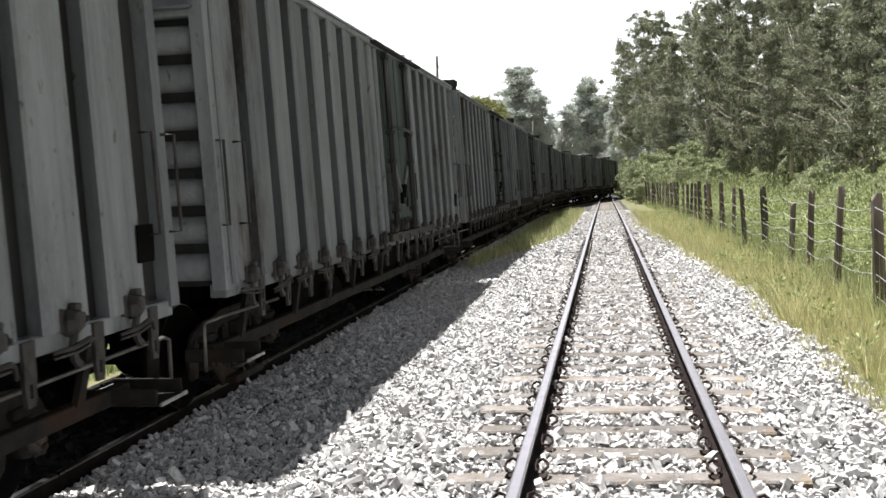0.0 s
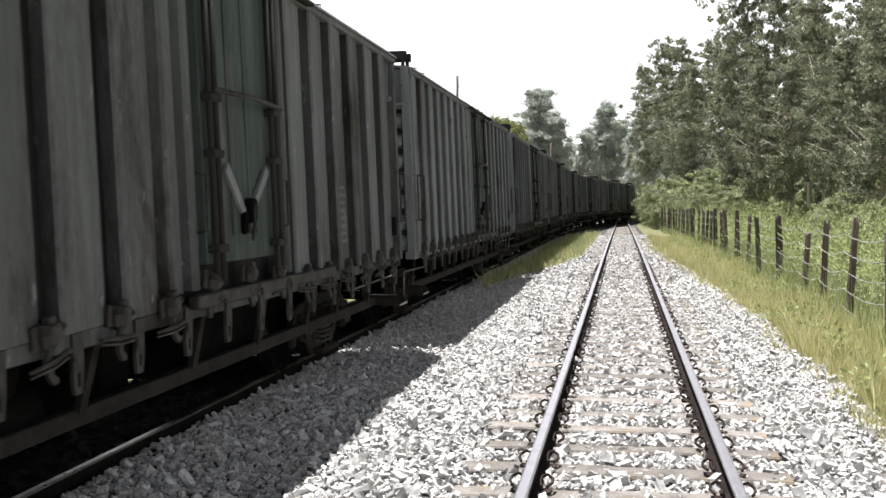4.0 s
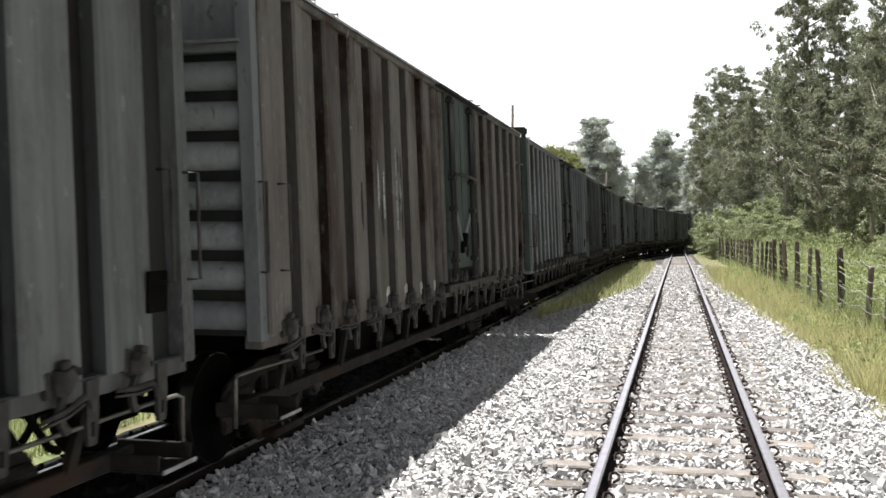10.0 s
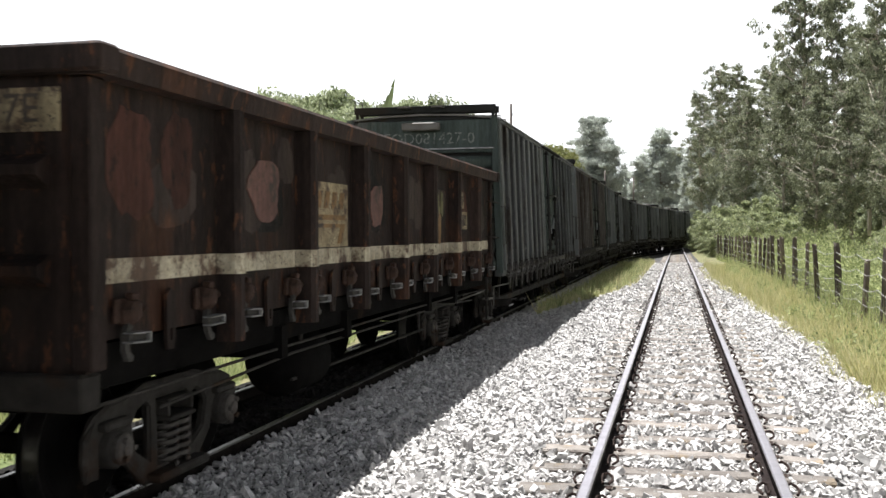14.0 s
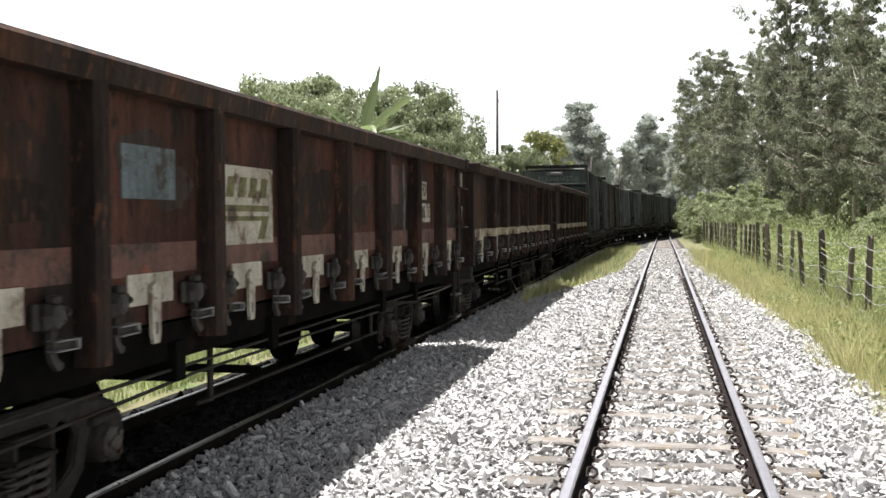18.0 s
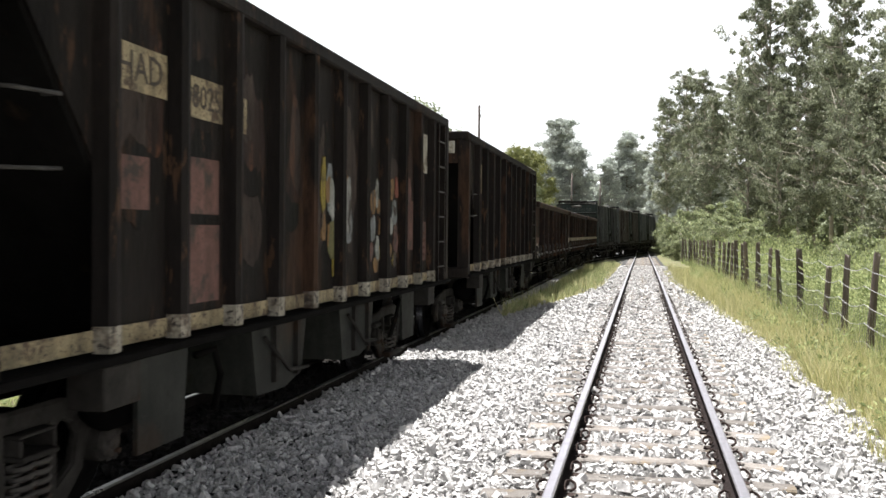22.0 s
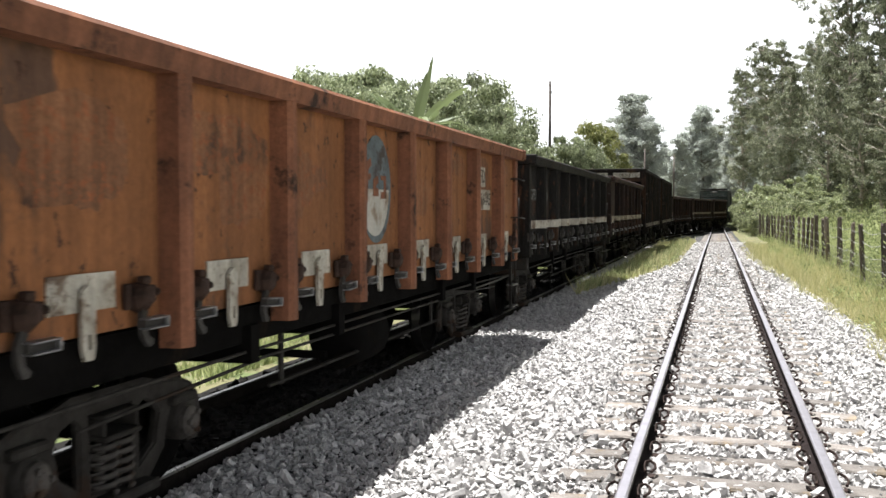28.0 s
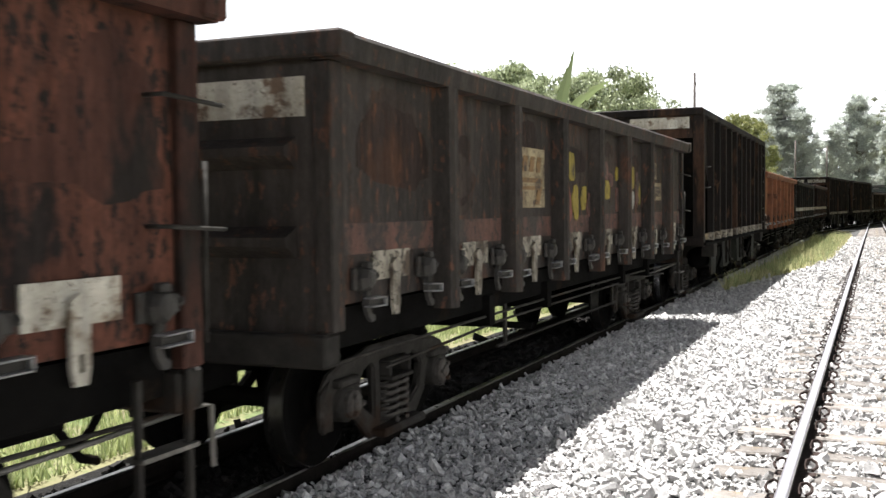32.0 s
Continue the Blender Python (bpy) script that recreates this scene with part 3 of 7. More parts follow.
def tie_mesh(seed):
    rng = random.Random(seed)
    bm = bmesh.new()
    w = 0.1 + rng.uniform(-0.012, 0.012)
    n = 7
    rings = []
    for i in range(n):
        x = -0.95 + 1.9 * i / (n - 1)
        a, b = w + rng.uniform(-0.012, 0.012), w + rng.uniform(-0.012, 0.012)
        t = rng.uniform(-0.008, 0.004)
        rings.append([bm.verts.new(p) for p in ((x, -a, -0.14), (x, b, -0.14), (x, b, t - 0.012), (x, b - 0.014, t), (x, -a + 0.014, t), (x, -a, t - 0.012))])
    for p, q in zip(rings, rings[1:]):
        for k in range(6):
            bm.faces.new((p[k], p[(k + 1) % 6], q[(k + 1) % 6], q[k]))
    bm.faces.new(rings[0][::-1])
    bm.faces.new(rings[-1])
    bmesh.ops.recalc_face_normals(bm, faces=bm.faces)
    me = bpy.data.meshes.new("sleeper")
    bm.to_mesh(me)
    bm.free()
    return me


def clip_mesh(side):
    """A sprung steel rail clip: a bar bent in a loop, on its shoulder plate."""
    bm = bmesh.new()
    pts = [(0.085, -0.05, -0.11), (0.105, 0.01, -0.1), (0.1, 0.055, -0.085), (0.075, 0.075, -0.07), (0.05, 0.055, -0.075), (0.045, 0.01, -0.105), (0.055, -0.03, -0.115)]
    tube(bm, [(side * (1.12 * a), 0.95 * b, 0.9 * c - 0.002) for a, b, c in pts], 0.009, 6)
    box(bm, *sorted((side * 0.05, side * 0.11)), -0.045, 0.045, -0.146, -0.134)
    bmesh.ops.recalc_face_normals(bm, faces=bm.faces)
    me = bpy.data.meshes.new("rail_clip")
    bm.to_mesh(me)
    bm.free()
    return me


TIES, CLIPS = [tie_mesh(i) for i in range(5)], {s: clip_mesh(s) for s in (-1, 1)}
rng = random.Random(8)
for i in range(4, 150):
    y = 0.54 * i + rng.uniform(-0.03, 0.03)
    piece("sleeper", TIES[rng.randrange(5)], TIE_WOOD, main_track, at=pose(rng.uniform(-0.04, 0.04), y, main_drop(y) - 0.140, 0, rng.uniform(-0.4, 0.4), rng.uniform(-1.5, 1.5)))
    if i < 48:
        for r in (-0.535, 0.535):
            for s in (-1, 1):
                piece("rail_clip", CLIPS[s], CLIP, main_track, at=pose(r, y + rng.uniform(-0.02, 0.02), main_drop(y), 0, 0, rng.uniform(-8, 8)))
for i in range(0, 110):
    y = 0.6 * i
    piece("sleeper", TIES[rng.randrange(5)], SHADED_TIE_WOOD, siding_track, at=pose(siding(y), y, SIDING_Z - 0.152, 0, 0, rng.uniform(-1.5, 1.5)))

# ---- the train ----
# distance run by the train, metre by second
RUN = [0.0, 4.5, 9.05, 13.65, 18.4, 23.25, 28.15, 33.1, 38.15, 43.3, 48.55, 53.9, 59.3, 64.8, 70.35, 75.95, 81.6, 87.25, 92.9, 98.65, 104.65, 110.6, 116.5, 122.4, 128.4, 134.3, 140.15, 146.0, 151.95, 157.95, 164.05, 170.3, 176.6]


def run(t):
    i = min(int(t), 31)
    a, b, c, d = RUN[max(i - 1, 0)], RUN[i], RUN[i + 1], RUN[min(i + 2, 32)]
    f = t - i
    m0, m1 = ((c - a) / 2 if i else c - b), ((d - b) / 2 if i < 31 else c - b)
    return (2 * f ** 3 - 3 * f * f + 1) * b + (f ** 3 - 2 * f * f + f) * m0 + (-2 * f ** 3 + 3 * f * f) * c + (f ** 3 - f * f) * m1


def car_pose(y, half):
    """The pose of a wagon whose middle is at y along the line, with its bogies half apart on either side."""
    a, b = Vector((siding(y - half), y - half, SIDING_Z)), Vector((siding(y + half), y + half, SIDING_Z))
    return Matrix.Translation((a + b) / 2) @ pose(0, 0, 0, 0, 0, math.degrees(math.atan2(a.x - b.x, b.y - a.y)))


WHEEL_R = 0.42


def words(text, size, material, parent, at, label="", name="lettering"):
    cu = bpy.data.curves.new("lettering", "FONT")
    cu.body, cu.size, cu.extrude, cu.align_x, cu.align_y, cu.resolution_u = text, size, 0.0015, "CENTER", "CENTER", 2
    ob = bpy.data.objects.new("lettering", cu)
    me = bpy.data.meshes.new_from_object(ob)
    bpy.data.objects.remove(ob)
    return piece(name, me, material, parent, label, at)


SIDE = pose(0, 0, 0, 90, 0, 90)  # upright on the side that faces +x
END = pose(0, 0, 0, 90, 0, 0)  # upright on the end that faces -y


def wheel_profile():
    return [(-0.065, 0.06), (-0.065, 0.1), (-0.03, 0.13), (-0.028, 0.32), (-0.05, 0.35), (-0.055, 0.375), (-0.055, WHEEL_R + 0.0), (0.045, WHEEL_R + 0.008), (0.05, WHEEL_R + 0.03), (0.07, WHEEL_R + 0.028), (0.075, 0.375), (0.06, 0.34), (0.01, 0.31), (0.005, 0.14), (0.05, 0.1), (0.05, 0.06)]


def rim_profile():
    return [(-0.054, WHEEL_R - 0.004), (-0.054, WHEEL_R + 0.003), (0.044, WHEEL_R + 0.011), (0.044, WHEEL_R), (-0.054, WHEEL_R - 0.004)]


SHARED = {}


def shared(key, make):
    """A mesh made once and used by all wagons."""
    if key not in SHARED:
        bm = make()
        bmesh.ops.recalc_face_normals(bm, faces=bm.faces)
        me = bpy.data.meshes.new(key)
        bm.to_mesh(me)
        bm.free()
        SHARED[key] = me
    return SHARED[key]


def plate(outline, holes, x0, x1):
    """A flat casting with holes: outline and holes in (y, z), from x0 to x1."""
    bm = bmesh.new()
    edges = []
    for ring in [outline, *holes]:
        v = [bm.verts.new((x0, u, w)) for u, w in ring]
        edges += [bm.edges.new((v[i], v[(i + 1) % len(v)])) for i in range(len(v))]
    made = bmesh.ops.triangle_fill(bm, use_beauty=True, use_dissolve=False, edges=edges, normal=(1, 0, 0))
    faces = [g for g in made["geom"] if isinstance(g, bmesh.types.BMFace)]
    out = bmesh.ops.extrude_face_region(bm, geom=faces)
    bmesh.ops.translate(bm, verts=[g for g in out["geom"] if isinstance(g, bmesh.types.BMVert)], vec=(x1 - x0, 0, 0))
    return bm


def side_frame_mesh():
    """A cast bogie side frame with its windows, seen from outside; wheels at y = +-0.72."""
    half = [(0.34, 0.69), (0.5, 0.65), (0.74, 0.63), (0.88, 0.58), (0.96, 0.47), (0.97, 0.34), (0.94, 0.24), (0.87, 0.24), (0.86, 0.42), (0.8, 0.5), (0.64, 0.5), (0.58, 0.42), (0.54, 0.27), (0.34, 0.09)]
    outline = half + [(-y, z) for y, z in half[::-1]]
    window = [(0.27, 0.2), (0.27, 0.56), (0.33, 0.6), (0.44, 0.56), (0.5, 0.48), (0.45, 0.3)]
    holes = [[(-0.19, 0.16), (0.19, 0.16), (0.21, 0.6), (-0.21, 0.6)]] + [[(s * y, z) for y, z in window] for s in (-1, 1)]
    bm = plate(outline, holes, 0.73, 0.79)
    # rounded cast edges round the outline and the windows
    for ring in [outline, *holes]:
        tube(bm, [(0.765, y, z) for y, z in ring + ring[:2]], 0.026 if ring is outline else 0.015, 6)
    box(bm, 0.68, 0.9, -0.33, 0.33, 0.08, 0.14, 0.014)
    # the bolster's end: an open box on the springs
    for r in ((0.66, 0.88, -0.17, 0.17, 0.445, 0.475), (0.66, 0.86, -0.17, -0.14, 0.475, 0.57), (0.66, 0.86, 0.14, 0.17, 0.475, 0.57), (0.66, 0.86, -0.17, 0.17, 0.57, 0.59)):
        box(bm, *r, 0.008)
    # pedestal lugs over the axle boxes
    for d in (-0.72, 0.72):
        box(bm, 0.7, 0.85, d - 0.14, d + 0.14, 0.5, 0.56, 0.015)
    return bm


def spring_mesh():
    bm = bmesh.new()
    for dy in (-0.078, 0.078):
        for x, r, w in ((0.8, 0.06, 0.0165), (0.72, 0.06, 0.0165)):
            pts = [(x + r * math.cos(a), dy + r * math.sin(a), 0.15 + 0.29 * a / (2 * math.pi * 5.5)) for a in (2 * math.pi * k / 10 for k in range(56))]
            tube(bm, pts, w, 6)
    return bm


def bearing_cap_mesh():
    """The bearing's round end cap with its three bolts."""
    bm = lathe(bmesh.new(), [(0.84, 0.095), (0.872, 0.095), (0.886, 0.082), (0.89, 0.05), (0.905, 0.042), (0.909, 0.016)], "x", 20)
    for k in range(3):
        a = 2 * math.pi * k / 3 + 0.5
        lathe(bm, [(0.88, 0.02), (0.912, 0.018)], "x", 6, (0, 0.064 * math.cos(a), 0.064 * math.sin(a)))
    return bm


def axle_box_mesh():
    return lathe(bmesh.new(), [(0.66, 0.09), (0.68, 0.12), (0.82, 0.12), (0.84, 0.105), (0.842, 0.05)], "x", 20)


def bogie(car, y, wheels, tread):
    for s in (1, -1):
        turn = pose(0, y, 0.035, 0, 0, 0 if s > 0 else 180)
        frame_ = piece("bogie_side_frame", shared("bogie_side_frame", side_frame_mesh), BOGIE, car, at=turn)
        piece("coil_spring", shared("coil_spring", spring_mesh), DUSTY, frame_, smooth=True)
        for d in (-0.72, 0.72):
            piece("axle_box", shared("axle_box", axle_box_mesh), BOGIE, frame_, at=pose(0, d, WHEEL_R - 0.035), smooth=True)
            if s > 0:
                piece("bearing_cap", shared("bearing_cap", bearing_cap_mesh), DUSTY, frame_, "dusty bearing cap", at=pose(0, d, WHEEL_R - 0.035, 40 * d))
    piece("bolster", shared("bolster", lambda: boxes((-0.66, 0.66, -0.15, 0.15, 0.48, 0.72), (-0.25, 0.25, -0.2, 0.2, 0.72, 0.86), bevel=0.02)), SOOT_SHADE, car, at=pose(0, y, 0))
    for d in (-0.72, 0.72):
        ax = piece("wheelset", shared("axle", lambda: lathe(bmesh.new(), [(-0.7, 0.05), (-0.6, 0.065), (0.6, 0.065), (0.7, 0.05)], "x", 12)), SOOT_SHADE, car, at=pose(0, y + d, WHEEL_R), smooth=True)
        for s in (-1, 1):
            w = piece("wheel", shared("wheel", lambda: lathe(bmesh.new(), wheel_profile(), "x", 40)), SOOT_SHADE, ax, at=pose(s * 0.535, 0, 0, 0, 0, 0 if s < 0 else 180))
            if s > 0:
                piece("wheel_rim", shared("wheel_rim", lambda: lathe(bmesh.new(), rim_profile(), "x", 40, caps=False)), tread, w, "polished tread of the wheel")
        wheels.append((ax, y + d))


def coupler_mesh():
    bm = boxes((-0.09, 0.09, -0.1, 0.32, 0.62, 0.8), (-0.16, 0.12, 0.26, 0.5, 0.6, 0.84), (0.02, 0.2, 0.36, 0.46, 0.62, 0.82), bevel=0.03)
    tube(bm, [(0.2, 0.0, 0.8), (0.24, 0.15, 0.6), (0.22, 0.32, 0.42), (0.16, 0.5, 0.36)], 0.028, 7)
    return bm


def underframe(car, half, wheels, bogie_at, tread=None):
    for s in (-1, 1):
        bogie(car, s * bogie_at, wheels, tread or SHADED_TREAD)
        piece("coupler", shared("coupler", coupler_mesh), SOOT_SHADE, car, at=pose(0, s * half, 0, 0, 0, 0 if s > 0 else 180))


def angular(outline_rows):
    """A forged lump: rings of (y, z) at the given x, joined."""
    bm = bmesh.new()
    rings = [[bm.verts.new((x, y, z)) for y, z in ring] for x, ring in outline_rows]
    n = len(rings[0])
    for p, q in zip(rings, rings[1:]):
        for k in range(n):
            bm.faces.new((p[k], p[(k + 1) % n], q[(k + 1) % n], q[k]))
    bm.faces.new(rings[0][::-1])
    bm.faces.new(rings[-1])
    return bm


def eight(r, dy=0.0, dz=0.0, squash=1.0):
    return [(dy + r * math.cos(a + 0.3), dz + squash * r * math.sin(a + 0.3)) for a in (2 * math.pi * k / 7 for k in range(7))]


def knuckle_mesh():
    """The forged head of a side-door latch, with its lug and bolt."""
    bm = angular([(0.0, eight(0.088)), (0.05, eight(0.085, 0.004)), (0.085, eight(0.062, 0.008, 0.008)), (0.095, eight(0.036, 0.01, 0.01))])
    box(bm, 0.0, 0.06, 0.06, 0.125, -0.03, 0.06, 0.008)
    box(bm, 0.02, 0.075, -0.02, 0.05, 0.07, 0.115, 0.008)
    lathe(bm, [(0.0, 0.024), (0.028, 0.024)], "y", 7, (0.045, 0.12, 0.02))
    box(bm, 0.0, 0.03, -0.125, -0.07, -0.06, 0.08, 0.006)
    return bm


def hook_mesh():
    """The hanging hook below the head."""
    bm = bmesh.new()
    prism(bm, [(-0.035, 0.02), (0.03, 0.02), (0.02, -0.08), (-0.012, -0.15), (0.008, -0.22), (0.05, -0.25), (0.045, -0.275), (0.0, -0.28), (-0.045, -0.22), (-0.06, -0.14), (-0.035, -0.07)], "x", 0.03, 0.06)
    return bm


def catch_mesh():
    """The catch bar with its turned-down tip."""
    bm = bmesh.new()
    tube(bm, [(0.02, -0.2, -0.135), (0.08, -0.06, -0.13), (0.1, 0.07, -0.115), (0.1, 0.1, -0.135), (0.095, 0.125, -0.205)], [0.012, 0.016, 0.018, 0.017, 0.011], 6)
    tube(bm, [(0.02, -0.2, -0.165), (0.08, -0.05, -0.165), (0.1, 0.06, -0.15)], [0.01, 0.012, 0.012], 5)
    return bm


def handle_mesh():
    """A short channel with a closed end: thin flanges round a sunken web."""
    return boxes((0.05, 0.12, -0.08, 0.12, -0.12, -0.11), (0.05, 0.12, -0.08, 0.12, -0.172, -0.162), (0.05, 0.12, 0.108, 0.12, -0.162, -0.12), bevel=0.003)


def handle_web_mesh():
    return boxes((0.05, 0.09, -0.08, 0.108, -0.162, -0.12))


latch_rng = random.Random(6)


def latch(car, x, y, z, metal, grip=True, bright=True, size=0.85):
    k = piece("latch", shared("latch", knuckle_mesh), metal, car, at=pose(x, y + latch_rng.uniform(-0.03, 0.03), z + latch_rng.uniform(-0.012, 0.012), latch_rng.uniform(-2.5, 2.5) if bright else latch_rng.uniform(-14, 14), 0, 0) @ Matrix.Scale(size, 4))
    piece("hook", shared("hook", hook_mesh), LATCH, k, at=pose(0, 0, 0, latch_rng.uniform(-12, 12), 0, 0))
    if grip:
        if bright:
            grip_at = pose(0, latch_rng.uniform(-0.02, 0.05), 0.0) @ Matrix.Rotation(radians(latch_rng.uniform(-2, 2)), 4, "X")
            piece("handle", shared("handle", handle_mesh), BRIGHT_STEEL, k, "worn bright steel handle", at=grip_at)
            piece("handle_web", shared("handle_web", handle_web_mesh), LATCH, k, at=grip_at)
        else:
            piece("catch", shared("catch", catch_mesh), LATCH, k, at=pose(0, 0, 0, latch_rng.uniform(-8, 16), 0, 0))


def lug_mesh():
    """A tapered strap with a slot, hanging from the sill."""
    bm = plate([(-0.052, 0.14), (0.052, 0.14), (0.048, -0.08), (0.034, -0.17), (-0.034, -0.17), (-0.048, -0.08)], [[(-0.014, -0.06), (0.014, -0.06), (0.014, -0.13), (-0.014, -0.13)]], 0.0, 0.022)
    return bm


def hinge_strap_mesh():
    return plate([(-0.05, 0.07), (0.0, 0.1), (0.05, 0.07), (0.05, -0.18), (0.032, -0.25), (-0.032, -0.25), (-0.05, -0.18)], [[(-0.014, -0.13), (0.014, -0.13), (0.014, -0.2), (-0.014, -0.2)]], 0.02, 0.042)


def grab_iron(car, points, name="grab_iron", metal=None):
    return part(name, tube(bmesh.new(), points, 0.011, 6), metal or LATCH, car, smooth=True)


# ---- covered wagon ----
BOX_HALF, BOX_Z0, BOX_Z1 = 5.7, 1.06, 3.53
BOX_W0, BOX_W1 = 1.34, 1.24


def box_side_x(z):
    return BOX_W0 + (BOX_W1 - BOX_W0) * (z - BOX_Z0) / (BOX_Z1 - BOX_Z0)


def leaning_prism(bm, outline, z0, z1):
    """An outline in (x, y) carried from z0 up to z1 with the lean of the wagon's side; x counts from the side's plane."""
    lo = [bm.verts.new((box_side_x(z0) + u, v, z0)) for u, v in outline]
    hi = [bm.verts.new((box_side_x(z1) + u, v, z1)) for u, v in outline]
    n = len(outline)
    bm.faces.new(lo[::-1])
    bm.faces.new(hi)
    for i in range(n):
        bm.faces.new((lo[i], lo[(i + 1) % n], hi[(i + 1) % n], hi[i]))
    return bm


DOOR_Y = 0.5
RIBS = [-5.4, -4.78, -4.16, -3.54, -2.92, -2.3, -1.68, -1.06, 1.85, 2.5, 3.15, 3.8, 4.45, 5.1]
def rib_face(d):
    """How far a rib's slanting face stands out at d from the rib's middle."""
    return 0.036 - 0.042 * (d + 0.21) / 0.42


WALL_IN = 0.085  # how far the wall lies behind the ribs' faces


def boxcar(paint, end_paint, label, number="", peel=()):
    car = tagged(new("covered_wagon"), label, "freight wagon", "wagons of the train")
    bm = bmesh.new()
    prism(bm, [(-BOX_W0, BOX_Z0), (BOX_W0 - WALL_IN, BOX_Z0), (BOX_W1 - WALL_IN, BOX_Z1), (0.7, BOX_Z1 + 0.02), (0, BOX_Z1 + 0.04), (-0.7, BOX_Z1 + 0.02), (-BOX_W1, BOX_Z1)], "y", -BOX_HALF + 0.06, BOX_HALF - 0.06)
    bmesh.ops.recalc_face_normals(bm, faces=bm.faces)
    # recess shade comes from the wall's own dark colour
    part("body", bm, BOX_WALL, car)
    # pressed side panels between the deep ribs
    for k, y in enumerate(RIBS):
        bm = bmesh.new()
        leaning_prism(bm, [(-WALL_IN - 0.01, y - 0.2), (-0.01, y - 0.235), (0.02, y - 0.25), (rib_face(-0.235), y - 0.235), (rib_face(0.235), y + 0.235), (-0.035, y + 0.24), (-WALL_IN - 0.01, y + 0.2)], BOX_Z0 + 0.02, BOX_Z1 - 0.03 - (0.0 if k % 3 else 0.02))
        bmesh.ops.recalc_face_normals(bm, faces=bm.faces)
        part("side_rib", bm, paint, car)
    # corner posts and the end wall with its rolled ribs
    for s in (-1, 1):
        for w in (-1, 1):
            bm = bmesh.new()
            lo, hi = (BOX_W0 - 0.09, BOX_W0 + 0.01), (BOX_W1 - 0.09, BOX_W1 + 0.01)
            v = [(w * lo[0], BOX_Z0 - 0.02), (w * lo[1], BOX_Z0 - 0.02), (w * hi[1], BOX_Z1), (w * hi[0], BOX_Z1)]
            prism(bm, v, "y", s * BOX_HALF - 0.06, s * BOX_HALF + 0.06)
            bmesh.ops.recalc_face_normals(bm, faces=bm.faces)
            part("corner_post", bm, paint if s > 0 else end_paint, car)
        for i in range(7):
            z = 1.2 + 0.27 * i
            bm = lathe(bmesh.new(), [(-box_side_x(z) + 0.115, 0.1), (box_side_x(z) - 0.115, 0.1)], "x", 14, (0, s * (BOX_HALF - 0.06), z))
            part("end_rib", bm, end_paint, car, smooth=True)
        part("end_top_panel", boxes((-1.2, 1.2, *sorted((s * (BOX_HALF - 0.07), s * (BOX_HALF - 0.02))), 3.02, 3.5), (-1.24, 1.24, *sorted((s * (BOX_HALF - 0.08), s * (BOX_HALF + 0.04))), 2.97, 3.03), bevel=0.01), end_paint, car)
        # thin bright strip on the ledge: sunlight put in as pale steel
        part("end_ledge", boxes((-1.2, 1.2, *sorted((s * (BOX_HALF - 0.02), s * (BOX_HALF + 0.1))), 3.022, 3.04)), BRIGHT_STEEL, car, "bright strip for the sun along the ledge")
        part("end_step", boxes((-0.3, 0.32, *sorted((s * BOX_HALF, s * (BOX_HALF + 0.14))), 3.33, 3.46), bevel=0.02), ROOF, car)
    # roof skin, eaves, running board and hatches
    bm = bmesh.new()
    prism(bm, [(-1.26, 3.5), (-0.7, 3.56), (0, 3.58), (0.7, 3.56), (1.26, 3.5), (1.27, 3.53), (0.7, 3.59), (0, 3.61), (-0.7, 3.59), (-1.27, 3.53)], "y", -BOX_HALF, BOX_HALF)
    bmesh.ops.recalc_face_normals(bm, faces=bm.faces)
    part("roof", bm, ROOF, car)
    part("eave", boxes((1.2, 1.285, -BOX_HALF, BOX_HALF, 3.44, 3.5), bevel=0.01), paint, car)
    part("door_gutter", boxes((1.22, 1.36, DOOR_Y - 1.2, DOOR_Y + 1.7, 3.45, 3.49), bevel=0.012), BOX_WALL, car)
    # pale strip added for the sunlit line along the roof
    part("roof_edge", boxes((1.255, 1.3, -BOX_HALF, BOX_HALF, 3.5, 3.52)), BRIGHT_STEEL, car, "pale strip for the sunlit edge of the roof")
    for x in (-0.28, 0.28):
        part("running_board", boxes((x - 0.1, x + 0.1, -BOX_HALF - 0.1, BOX_HALF + 0.1, 3.7, 3.73)), ROOF, car)
    walkway = part("cross_walk", boxes((-1.15, 1.22, -BOX_HALF + 0.02, -BOX_HALF + 0.06, 3.63, 3.74), (-1.15, 1.22, -BOX_HALF + 0.3, -BOX_HALF + 0.34, 3.63, 3.74), bevel=0.006), BOX_WALL, car)
    for k in range(30):
        piece("walk_slat", shared("walk_slat", lambda: boxes((-0.012, 0.012, -BOX_HALF + 0.06, -BOX_HALF + 0.3, 3.712, 3.736))), ROOF, walkway, at=pose(-1.1 + 0.078 * k, 0, 0))
    for x in (-1.1, 1.17):
        for y in (-BOX_HALF + 0.04, -BOX_HALF + 0.32):
            part("walk_leg", boxes((x - 0.02, x + 0.02, y - 0.02, y + 0.02, 3.47, 3.64)), BOX_WALL, walkway)
    part("walk_rail", tube(bmesh.new(), [(-1.14, -BOX_HALF + 0.04, 3.74), (-1.14, -BOX_HALF + 0.04, 3.84), (-1.1, -BOX_HALF + 0.31, 3.84), (-1.1, -BOX_HALF + 0.31, 3.74)], 0.012, 5), ROOF, walkway)
    for y in (-4.6, -2.3, 0, 2.3, 4.6):
        part("board_bracket", boxes((-0.4, 0.4, y - 0.03, y + 0.03, 3.58, 3.7)), ROOF, car)
